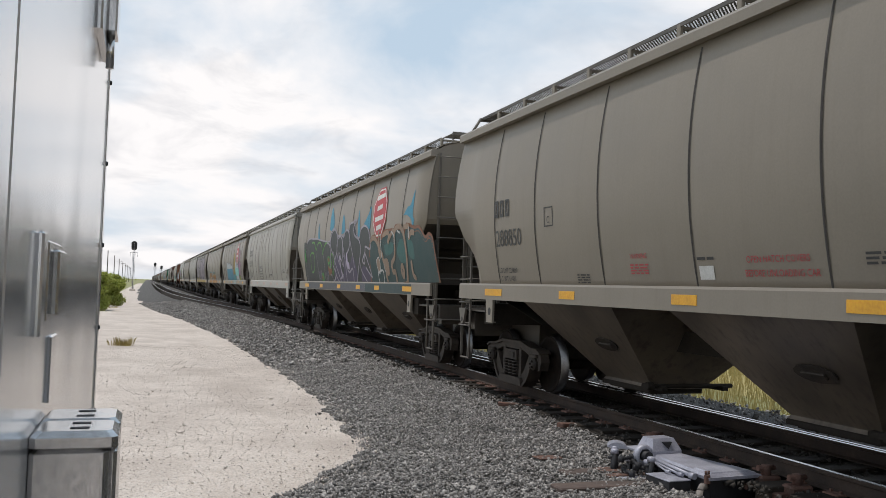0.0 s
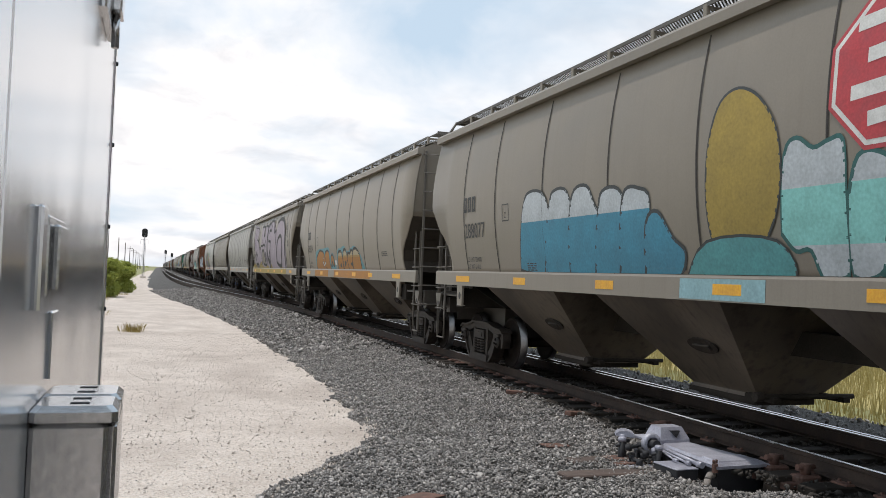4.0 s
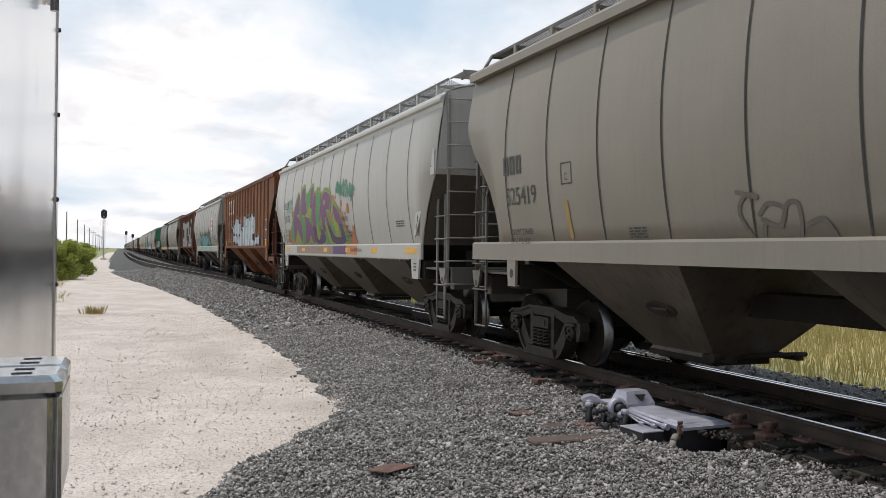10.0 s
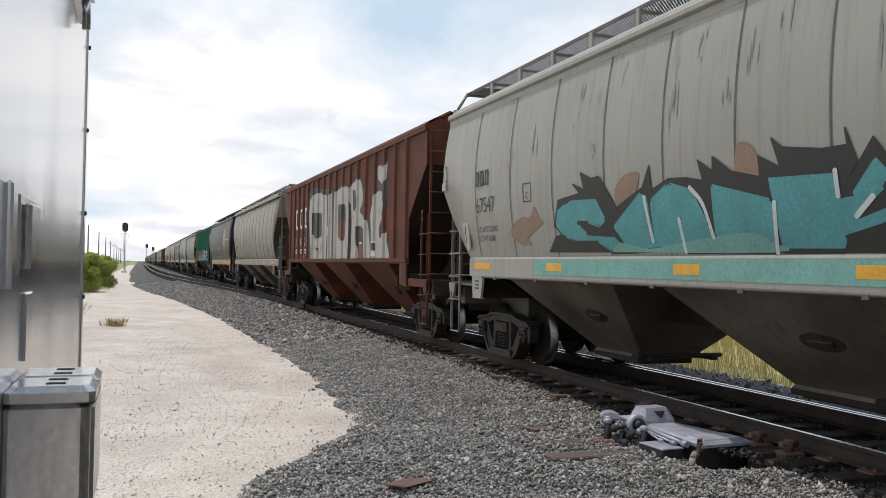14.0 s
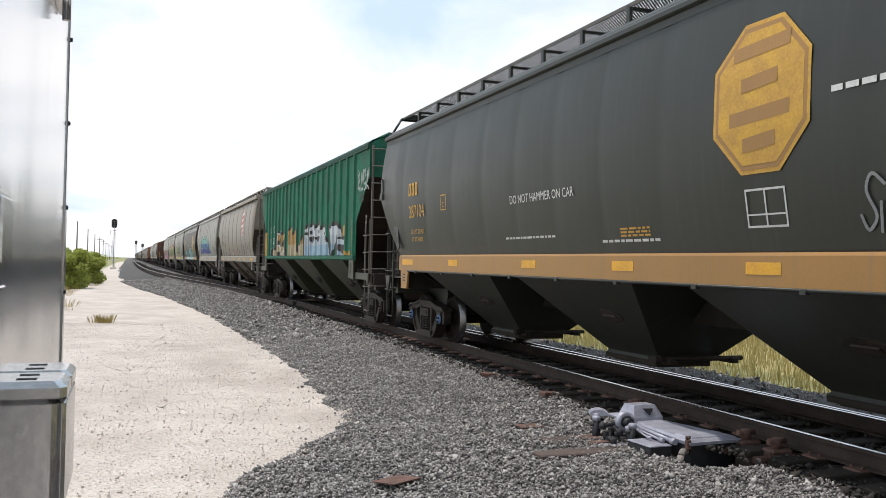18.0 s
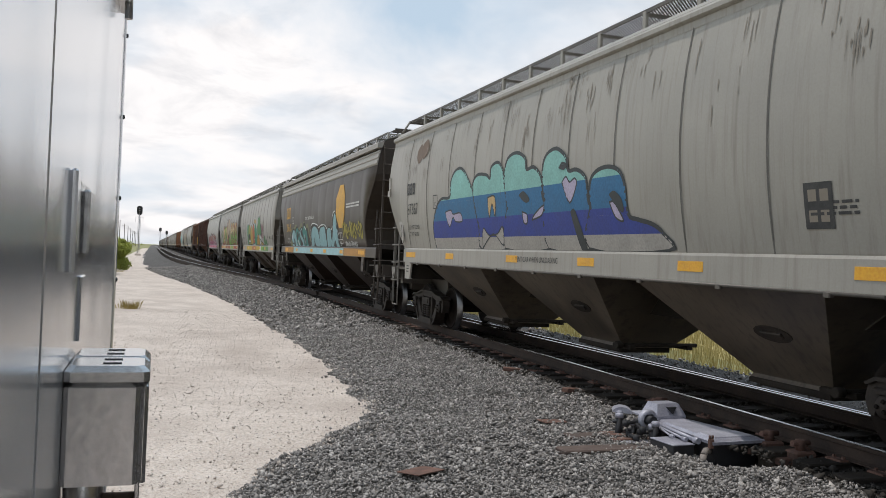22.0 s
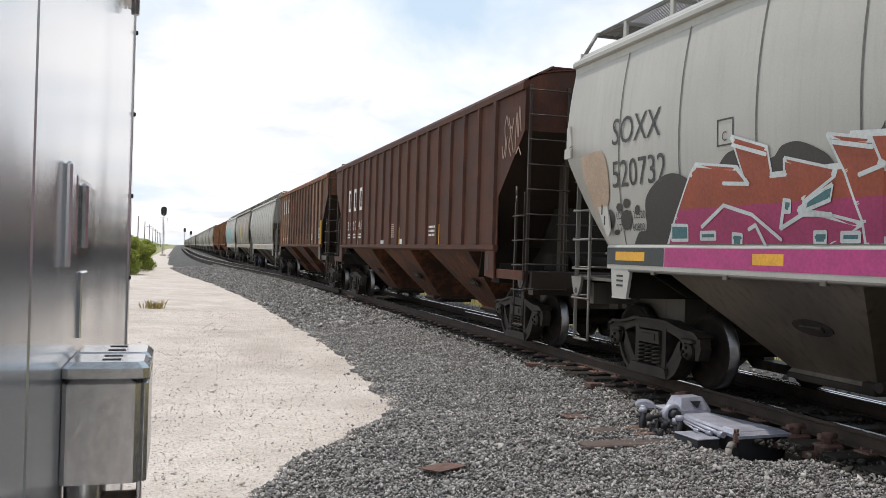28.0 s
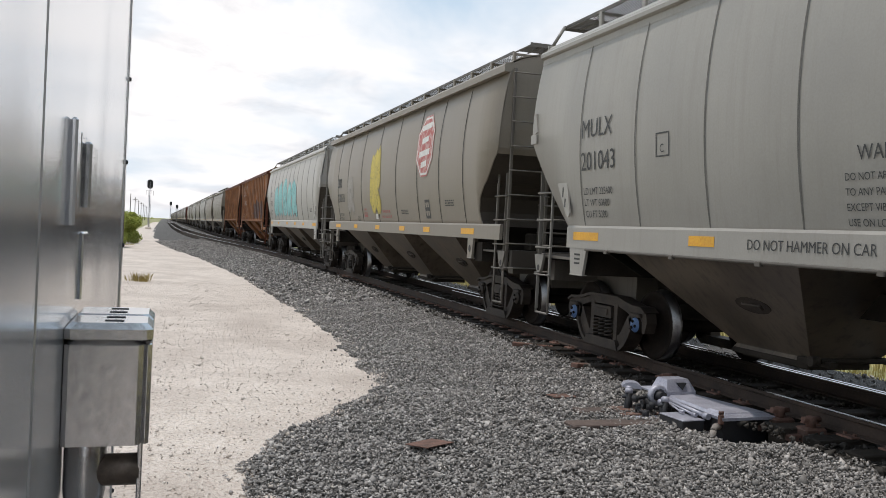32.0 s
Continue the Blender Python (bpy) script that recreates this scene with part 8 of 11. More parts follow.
piece(c, "side", [("blush", [(5.96, 2.66), (5.9, 2.58), (5.77, 2.55), (5.63, 2.6), (5.58, 2.69), (5.64, 2.78), (5.78, 2.8), (5.91, 2.76)]), ("moss", [(5.61, 1.82), (5.48, 1.71), (5.2, 1.64), (4.87, 1.64), (4.62, 1.71), (4.56, 1.82), (4.7, 1.93), (5, 2), (5.32, 1.99), (5.55, 1.92)]), ("turq", [(0.85, 1.63), (1.32, 2.07), (2.38, 2.05), (2.46, 1.62)])], 0.03, "slate", False, 5.65)
draw_from(0.08)
sill_paint(c, "round", 0.70, 2.10, (0.25, 0.42, 0.46))
emblem(c, "round", 3.64, 3.38, 1.22, 1.22, RED, WHITE)

c = cars[4] = grey_car("tan grey covered hopper car with orange and tan graffiti", number="288204", body=GREY_WARM)
draw_from(0.0)
sill_paint(c, "round", -4.9, -2.4, SPRAY["pumpkin"]); sill_paint(c, "round", -1.4, 3.6, SPRAY["pumpkin"])
piece(c, "side", [("haze", [(-4.65, 1.65), (-4.51, 2.25), (-3.79, 2.4), (-2.93, 2.41), (-2.39, 2.43), (-1.99, 2.41), (-1.75, 2.15), (-1.46, 2.26), (-1.17, 2.04), (-1.36, 1.67)]), ("haze", [(-0.8, 1.67), (-0.67, 2.2), (-0.42, 2.36), (-0.08, 2.36), (0.12, 2.4), (0.49, 2.43), (0.7, 2.31), (1.12, 2.26), (1.37, 2.35), (1.6, 2.36), (1.77, 2.41), (2.19, 2.33), (2.51, 2.2), (2.74, 1.99), (2.68, 1.6), (-0.73, 1.64)])], 0, "ink", False, 0.30)
piece(c, "side", [("pumpkin", [(-4.33, 2.13), (-3.67, 2.34), (-3.24, 2.32), (-2.96, 2.25), (-2.64, 1.82), (-2.91, 1.64), (-4.44, 1.64)]), ("pumpkin", [(-2.75, 2.19), (-2.51, 2.31), (-2.06, 2.29), (-2.02, 1.87), (-1.95, 1.65), (-2.71, 1.65)]), ("pumpkin", [(-1.84, 1.82), (-1.72, 2.11), (-1.48, 2.19), (-1.25, 2.04), (-1.31, 1.82), (-1.47, 1.86), (-1.57, 1.96), (-1.71, 1.82)])], 0.06, "ink", False, 1.10)
piece(c, "side", [("g", [(-0.72, 1.68), (-0.56, 2.15), (-0.33, 2.27), (0, 2.25), (0.13, 2.05), (0.1, 1.81), (0.23, 1.68), (-0.25, 1.6), (-0.59, 1.64)]), ("g", [(0.17, 2.08), (0.35, 2.29), (0.65, 2.31), (0.81, 2.13), (0.81, 1.95), (0.84, 1.65), (0.27, 1.61), (0.17, 1.81)]), ("g", [(0.8, 2.06), (0.95, 2.2), (1.25, 2.2), (1.45, 2.29), (1.6, 2.23), (1.55, 2.03), (1.48, 1.9), (1.48, 1.69), (1.14, 1.63), (0.9, 1.69)]), ("g", [(1.6, 2.17), (1.72, 2.29), (2.01, 2.33), (2.18, 2.29), (2.5, 2.12), (2.48, 1.59), (1.53, 1.69)])], 0.08, "ink", False, 2.25, bands=[(2.08, 'pumpkin'), (2.14, 'ochre'), (9.0, 'cream')])
piece(c, "side", [("slate", [(-0.35, 1.85), (-0.16, 1.93), (-0.12, 1.81), (-0.29, 1.79)]), ("slate", [(0.33, 1.85), (0.48, 1.98), (0.64, 1.94), (0.44, 1.81)]), ("slate", [(1.2, 1.91), (1.54, 1.93), (1.52, 1.83), (1.33, 1.82)])], 0, "ink", False, 3.75)
piece(c, "side", [("white", [(-2.94, 2.08), (-2.97, 2.05), (-3.03, 2.04), (-3.07, 2.07), (-3.06, 2.1), (-3.01, 2.12), (-2.95, 2.11)]), ("white", [(-3.11, 1.93), (-3.15, 1.9), (-3.22, 1.89), (-3.27, 1.91), (-3.25, 1.96), (-3.19, 1.98), (-3.12, 1.97)]), ("white", [(-2.72, 1.91), (-2.77, 1.87), (-2.84, 1.86), (-2.89, 1.89), (-2.88, 1.94), (-2.81, 1.97), (-2.74, 1.96)]), ("white", [(-2.99, 1.85), (-3.03, 1.81), (-3.1, 1.81), (-3.15, 1.83), (-3.13, 1.87), (-3.07, 1.89), (-3, 1.88)])], 0.02, "ink", False, 4.90)
outlined(c, "side", [[(-7.24, 1.88), (-6.96, 2.06), (-6.85, 1.85), (-6.84, 2.13)], [(-7.24, 2.14), (-6.93, 2.27), (-7.09, 1.99), (-6.72, 2.19), (-6.86, 1.92)]], 0.03, SPRAY["scrawl"], layer=6.40)
white_label(c, "round", -1.12, 1.86)

c = cars[5] = grey_car("grey covered hopper car washed lilac with tall black outline graffiti", number="525439", pale_sill=False, kind="long")
draw_from(0.0)
sill_paint(c, "long", -7.9, 5.6, SPRAY["mustard"])
piece(c, "side", [("lav", [(-7.48, 4.17), (-5.1, 3.91), (-5.21, 3.3), (-4.42, 2.92), (-4.06, 2.49), (-4.11, 1.98), (-6.67, 2.03), (-6.29, 2.49), (-6.94, 3.3)]), ("lav", [(-4.12, 1.97), (-3.87, 2.59), (-3.41, 2.98), (-3.43, 3.91), (-2.45, 3.92), (-2.33, 3.39), (-1.9, 3.38), (-1.87, 3.93), (-0.91, 3.86), (-0.83, 2.66), (-0.7, 2.28), (-0.33, 2.03), (0, 2.06), (-0.07, 1.71), (-4.17, 1.65)]), ("lav", [(-0.17, 2.12), (0.41, 2.57), (0.62, 3.04), (-0.15, 3.08), (-0.06, 3.6), (0.65, 3.57), (0.7, 3.8), (1.11, 3.78), (1.45, 3.4), (1.54, 2.65), (1.42, 1.64), (0.04, 1.74), (0, 2.06)])], 0, "ink", False, 0.30)
piece(c, "side", [("lav", [(-0.65, 3.14), (-0.81, 3.9), (0.04, 3.93), (1.31, 4.03), (2.48, 3.43), (2.89, 3.89), (3.88, 4.01), (5.04, 3.8), (5.68, 3.21), (5.29, 1.49), (-1.52, 1.41)])], 0, "ink", False, 1.45)
piece(c, "side", [("mustard", [(-9.73, 1.51), (-7.06, 1.97), (-6.1, 1.76), (-5.18, 1.76), (-4.17, 1.99), (-3.57, 2.06), (-3.4, 1.89), (-2.29, 1.76), (-1.04, 1.86), (-0.57, 1.74), (-0.01, 1.74), (0.42, 1.92), (0.87, 1.76), (1.26, 1.73), (1.4, 1.58), (-0.37, 1.6)])], 0, "ink", False, 1.90)
piece(c, "side", [("mustard", [(-4.33, 1.37), (-1.16, 1.72), (2.03, 1.62), (3.97, 1.78), (5.41, 1.64), (5.46, 1.48)])], 0, "ink", False, 2.35)
piece(c, "side", [("hull", [(-3.12, 1.97), (-2.97, 2.42), (-2.57, 2.63), (-2.21, 2.59), (-1.83, 2.3), (-1.68, 2.06), (-1.59, 1.94)])], 0, "ink", False, 2.80)
outlined(c, "side", [[(-7.18, 3.97), (-7.17, 2.82), (-7.23, 1.62)], [(-7.02, 4.02), (-5.08, 3.86), (-5.21, 3.3)], [(-6.31, 4.01), (-6.44, 2.97)]], 0.07, SPRAY["ink"], layer=3.25)
outlined(c, "side", [[(-5.43, 3.3), (-4.84, 3.2), (-4.29, 2.85), (-4.06, 2.49), (-4.14, 1.99), (-3.89, 1.93), (-4.01, 1.54)], [(-6.11, 2.15), (-5.97, 2.41), (-5.63, 2.55), (-5.21, 2.37), (-5.22, 1.94), (-6.18, 1.96), (-5.74, 1.92), (-5.95, 1.56)], [(-4, 2.49), (-3.87, 2.7), (-3.41, 2.98), (-3.49, 3.92), (-3.29, 3.96), (-2.18, 3.88)], [(-3.36, 2.9), (-2.7, 2.88), (-2.77, 3.22), (-2.47, 2.95), (-1.83, 2.9), (-1.57, 3.16), (-1.57, 2.78), (-1.79, 2.92)], [(-2.44, 3.86), (-2.38, 3.43), (-1.95, 3.41), (-1.95, 3.95), (-0.56, 3.82)]], 0.11, SPRAY["ink"], layer=4.51, sharp=True)
outlined(c, "side", [[(-2.3, 3.86), (-2.25, 3.43)]], 0.22, SPRAY["ink"], layer=6.01)
outlined(c, "side", [[(-0.68, 3.83), (-0.66, 3.37), (-0.7, 2.97), (-0.67, 2.6), (-0.47, 2.23), (-0.16, 2.04), (0.05, 2.02), (-0.08, 1.68)]], 0.26, SPRAY["ink"], layer=7.03)
outlined(c, "side", [[(-0.23, 2.1), (0.16, 2.45), (0.43, 2.6), (0.62, 3.04), (-0.15, 3.08), (-0.09, 3.61), (0.65, 3.57), (0.7, 3.8)]], 0.13, SPRAY["ink"], layer=8.05, sharp=True)
outlined(c, "side", [[(-3.23, 1.94), (-3.24, 2.33), (-2.96, 2.57), (-2.56, 2.67), (-2.17, 2.59), (-1.83, 2.31), (-1.64, 2.05), (-1.42, 2.5), (-1.24, 1.91), (-2.64, 1.93)]], 0.13, SPRAY["ink"], layer=9.07)
outlined(c, "side", [[(2.89, 3.89), (3.88, 4.01), (5.04, 3.8), (5.68, 3.21), (5.59, 1.88), (5.1, 1.49)], [(2.81, 2), (3.3, 2.94), (4.12, 3.21), (4.69, 2.97), (4.44, 1.98), (3.8, 1.83), (2.81, 2)]], 0.16, SPRAY["ink"], layer=10.09)
outlined(c, "side", [[(-0.87, 1.91), (-0.75, 3.83), (0.08, 3.89), (0.04, 4.05), (1.33, 4), (1.99, 3.44), (2.53, 3.51), (2.61, 2.87)], [(0.55, 2.73), (0.25, 1.67)]], 0.12, SPRAY["ink"], layer=11.23)
outlined(c, "side", [[(6.27, 3.73), (6.06, 3.61), (6.21, 3.41), (6.47, 3.45), (6.27, 3.59)], [(6.25, 3.31), (6.52, 3.29), (6.35, 3.18), (6.64, 3.07)], [(6.52, 2.92), (6.58, 2.69)], [(6.79, 2.91), (6.59, 2.8), (6.81, 2.66)]], 0.06, SPRAY["soot"], layer=12.37)

c = cars[6] = pale_car("clean pale grey covered hopper car with yellow reflectors", "MULX", "201177", PALE, blue_caps=True)
draw_from(0.06)
warning(c, "flat", 1.0); lettering(c, "flat", "DO NOT HAMMER ON CAR", 1.45, 1.545, 0.085, BLACK)

c = cars[7] = grey_car("dusty beige covered hopper car with black scribbled tags", number="525419", body=GREY_WARM, kind="long", patches=False)
draw_from(0.0)
outlined(c, "side", [[(-2.12, 2.15), (-1.86, 2.09), (-2, 2.12), (-2.11, 1.95), (-1.88, 1.66), (-1.8, 1.84)], [(-1.85, 1.94), (-1.72, 2.03), (-1.53, 1.97), (-1.63, 1.83), (-1.82, 1.89)], [(-1.59, 1.83), (-1.49, 2.02), (-1.36, 1.99), (-1.38, 1.73), (-1.52, 1.69)], [(-1.3, 1.83), (-1.1, 1.87), (-0.98, 1.64), (-1.25, 1.5), (-1.34, 1.52), (-1.28, 1.64), (-1.03, 1.68)]], 0.045, SPRAY["scrawl"], layer=0.30)
draw_from(-0.3)
tag(c, "long", "OJOS", 4.3, 5.15, 1.86, 2.26, 0.035, (0.24, 0.205, 0.18)); tag(c, "long", "ROJOS", 5.25, 6.3, 1.90, 2.38, 0.035, (0.24, 0.205, 0.18)); tag(c, "long", "X", 6.2, 6.6, 1.9, 2.1, 0.05, (0.13, 0.10, 0.09))
lettering(c, "long", "EXW 10-8 H  9-8", 5.62, 2.66, 0.085, BLACK); lettering(c, "long", "EW   9-6 H 15-0", 5.62, 2.50, 0.085, BLACK); lettering(c, "long", "CU FT 5200", 5.62, 2.34, 0.085, BLACK)
for u, h in ((-5.0, 0.4), (0.95, 0.5), (3.72, 0.62), (6.75, 1.35)):
    outlined(c, "long", [[(u, 1.80), (u - 0.01, 1.8 + h / 2), (u - 0.03, 1.8 + h)]], 0.09, (0.42, 0.26, 0.08), label="mustard brown vertical paint strip")

c = cars[8] = pale_car("pale grey covered hopper car with purple and orange graffiti", "MULX", "201178", WHITEISH)
draw_from(0.0)
piece(c, "side", [("blaze", [(-6.37, 1.82), (-6.02, 2.16), (-5.27, 2.31), (-5.18, 2.8), (-4.87, 2.67), (-5.29, 1.8)]), ("blaze", [(1.01, 2.66), (1.14, 2.58), (1.39, 2.56), (1.55, 2.38), (1.58, 2.22), (1.8, 2.17), (1.82, 2.01), (2.22, 2.06), (2.39, 1.93), (2.49, 1.74), (1.46, 1.75), (1.44, 2.12)]), ("blaze", [(0.03, 2.64), (0.29, 2.54), (0.26, 2.32), (0.46, 2.24), (0.54, 1.98), (0.21, 2.1), (-0.03, 2.46)]), ("blaze", [(0.6, 2.88), (0.57, 2.81), (0.48, 2.77), (0.38, 2.8), (0.32, 2.87), (0.32, 2.95), (0.38, 3.01), (0.48, 3.02), (0.57, 2.96)]), ("blaze", [(0.77, 2.94), (0.75, 2.91), (0.72, 2.9), (0.68, 2.91), (0.66, 2.94), (0.66, 2.97), (0.68, 2.99), (0.72, 3), (0.75, 2.97)])], 0, "ink", False, 0.30)
piece(c, "side", [("blaze", [(1.39, 2.75), (1.37, 2.7), (1.32, 2.68), (1.26, 2.69), (1.22, 2.74), (1.23, 2.8), (1.27, 2.84), (1.33, 2.85), (1.38, 2.81)]), ("blaze", [(2.07, 2.6), (2.04, 2.51), (1.96, 2.48), (1.87, 2.5), (1.82, 2.57), (1.83, 2.67), (1.89, 2.73), (1.98, 2.74), (2.05, 2.68)]), ("blaze", [(1.73, 2.48), (1.71, 2.45), (1.68, 2.44), (1.65, 2.44), (1.63, 2.47), (1.64, 2.51), (1.66, 2.53), (1.69, 2.54), (1.72, 2.52)]), ("blaze", [(2.41, 2.11), (2.38, 2.06), (2.32, 2.04), (2.26, 2.05), (2.23, 2.09), (2.24, 2.15), (2.29, 2.18), (2.35, 2.19), (2.4, 2.16)])], 0, "ink", False, 2.05)
piece(c, "side", [("fern", [(-5.2, 2.58), (-4.62, 3.08), (-4.21, 3.35), (-3.88, 2.91), (-3.8, 3.41), (-3.29, 3.53), (-3.03, 3.23), (-2.46, 3.4), (-2.08, 3.47), (-1.86, 3.1), (-1.47, 3.34), (-0.96, 3.15), (-0.52, 3.26), (0.03, 3.17), (0.23, 2.96), (0.15, 2.7), (-0.1, 2.61), (0.31, 2.21), (0.28, 2.47), (0.42, 2.85), (0.67, 2.82), (1.13, 2.55), (1.5, 2.12), (1.47, 1.75), (-5.33, 1.8)])], 0.05, "moss", False, 3.55)
piece(c, "side", [("violet", [(-5.24, 1.8), (-5.05, 2.52), (-4.55, 3.07), (-4.2, 3.3), (-4.03, 3.08), (-4.03, 2.67), (-4.4, 2.64), (-3.86, 2.41), (-4.03, 1.79), (-4.36, 2.01), (-4.59, 2.18), (-5.08, 1.8)]), ("violet", [(-3.96, 1.79), (-3.76, 2.6), (-3.71, 3.3), (-3.34, 3.46), (-3.08, 3.04), (-2.83, 2.74), (-2.41, 2.93), (-2.39, 3.34), (-2.06, 3.37), (-2.12, 2.82), (-2.67, 2.54), (-2.13, 2.15), (-2.16, 1.78), (-2.5, 1.78), (-2.7, 1.98), (-3.03, 1.79), (-3.61, 1.79), (-3.2, 2.38), (-3.62, 2.59)])], 0.05, "moss", False, 4.00, bands=[(2.25, 'purple'), (9.0, 'violet')])
piece(c, "side", [("violet2", [(-2.23, 2.38), (-2.02, 3.08), (-1.76, 3.23), (-1.64, 2.99), (-1.73, 2.48), (-1.69, 2.17), (-1.28, 2.03), (-1.27, 2.45), (-1.05, 3.02), (-1.36, 3.24), (-0.96, 3.11), (-0.86, 2.75), (-1.21, 2.28), (-0.72, 2.06), (-0.91, 1.77), (-2.11, 1.78)]), ("violet2", [(-1.03, 2.23), (-0.91, 3), (-0.52, 3.18), (-0.01, 3.1), (0.16, 2.93), (0.03, 2.64), (-0.34, 2.63), (-0.06, 2.3), (0.32, 1.99), (0.88, 1.94), (1.02, 1.97), (0.94, 2.18), (0.46, 2.46), (0.46, 2.77), (0.74, 2.72), (1.18, 2.44), (1.42, 2.06), (1.41, 1.75), (0.02, 1.76), (-0.39, 2.32), (-0.54, 2.45), (-0.68, 2.02)])], 0.05, "moss", False, 4.80, bands=[(2.25, 'purple'), (9.0, 'violet')])
piece(c, "side", [("moss", [(-0.72, 2.9), (-0.5, 2.94), (-0.46, 2.84), (-0.68, 2.8)]), ("moss", [(0.44, 2.57), (0.63, 2.34), (0.87, 2.18), (0.89, 1.97), (0.67, 1.94), (0.49, 2.06), (0.41, 2.35)]), ("moss", [(-3.36, 2.58), (-3.02, 2.65), (-2.41, 2.84), (-2.44, 2.52)]), ("moss", [(-5.16, 1.8), (-4.61, 2.13), (-4.17, 1.79)]), ("moss", [(-3.03, 1.79), (-2.71, 1.96), (-2.55, 1.78)]), ("moss", [(-1.76, 2.13), (-1.6, 2.34), (-1.38, 2.04), (-1.54, 1.87), (-1.78, 1.92)]), ("moss", [(-0.54, 2.41), (-0.27, 2.12), (-0.06, 1.78), (-0.3, 1.76), (-0.54, 2.21)])], 0, "ink", False, 5.60)
outlined(c, "side", [[(0.74, 3.04), (0.82, 3.32), (0.88, 3.06), (0.96, 3.33), (1.05, 3.01)], [(1.08, 3.04), (1.17, 3.23), (1.24, 3.01), (1.32, 3.28), (1.4, 2.96), (1.56, 3.34), (1.56, 2.94)], [(1.62, 2.93), (1.74, 3.24), (1.85, 3.29), (1.79, 3.01), (1.9, 2.9), (1.98, 3.17), (2.07, 2.88)], [(2.1, 2.97), (2.22, 3.2), (2.25, 2.89), (2.37, 3.14), (2.43, 3.01), (2.31, 2.85), (2.36, 2.77)], [(2.51, 2.91), (2.55, 3.06), (2.46, 3.04)], [(2.61, 3.11), (2.61, 3.03)]], 0.055, SPRAY["jadegreen"], layer=8.15)
warning(c, "flat", 1.0); lettering(c, "flat", "DO NOT HAMMER ON CAR", 1.6, 1.545, 0.085, BLACK)
sill_paint(c, "flat", -5.0, 0.0, (0.30, 0.20, 0.16)); sill_paint(c, "flat", 0.02, 1.45, (0.11, 0.05, 0.14)); sill_paint(c, "flat", 1.47, 2.5, (0.55, 0.20, 0.06))
graffiti(c, "flat", -6.2, -5.3, 2.75, 3.2, 4, (0.20, 0.42, 0.34), (0.20, 0.42, 0.34), 25, 0.12, label="small green spray-painted tag")

c = cars[9] = ribbed_car("orange brown ribbed hopper car with large white marks and silver graffiti", BROWN, "308579")
draw_from(0.0)
bars(c, "ribbed", [(-6.76, 1.76, 0.50, 0.22), (6.28, 1.73, 0.48, 0.20)], GOLD, "yellow_panel")
bars(c, "ribbed", [(-5.69, 2.04, 0.46, 0.31)], WHITE, "herald_block"); bars(c, "ribbed", [(-5.66, 2.07, 0.40, 0.25)], BROWN, "herald_block", layer=2); bars(c, "ribbed", [(-5.58, 2.12, 0.22, 0.13)], WHITE, "herald_block", layer=3)
bars(c, "ribbed", [(6.23, 1.94, 0.56, 0.82)], WHITE, "data_panel"); bars(c, "ribbed", [(6.26, 2.37, 0.50, 0.36), (6.26, 1.97, 0.50, 0.36)], BLACK, "data_panel", layer=2); small_print(c, "ribbed", 6.30, 2.26, 4, 0.40, WHITE, 0.03, 12)
piece(c, "side", [("rustline", [(-3.16, 2.46), (-2.91, 3.3), (-1.86, 3.06), (-1.05, 3.07), (-0.55, 3.01), (0.02, 3.18), (0.79, 3.09), (1.08, 3.18), (1.84, 3.12), (2.44, 3.22), (2.85, 3.14), (3.46, 3.02), (3.68, 2.66), (3.67, 2.2), (4.36, 2.31), (5.13, 2.07), (5.31, 1.69), (-2.94, 1.64)])], 0.02, "rustline", False, 0.30)
piece(c, "side", [("frost", [(-4.19, 2.65), (-3.33, 2.56), (-3.12, 2.92), (-2.82, 3.23), (-2.52, 3.2), (-2.36, 3.06), (-1.92, 3.02), (-1.84, 2.89), (-1.43, 2.86), (-1.16, 2.76), (-1.05, 3), (-0.61, 2.97), (-0.47, 2.64), (-0.11, 2.62), (-0.03, 3.13), (0.58, 3.09), (0.79, 2.94), (1.09, 3.14), (1.3, 2.91), (1.57, 3.03), (1.72, 2.87), (1.89, 3.07), (2.16, 3.04), (2.25, 2.83), (2.45, 3.15), (2.73, 3.14), (2.86, 2.91), (3.13, 2.92), (3.2, 3.03), (3.46, 2.95), (3.54, 2.67), (3.46, 2.21), (3.13, 2.19), (3.43, 1.93), (3.71, 2.16), (3.85, 2.05), (3.86, 1.64), (-2.79, 1.65), (-3.13, 2)])], 0.075, "ink", True, 0.75)
piece(c, "side", [("frost", [(3.85, 2.05), (4.11, 2.11), (4.3, 2.11), (4.33, 2.26), (5.05, 2), (4.5, 1.76), (4.06, 1.69), (3.85, 1.65)])], 0.075, "ink", True, 1.10)
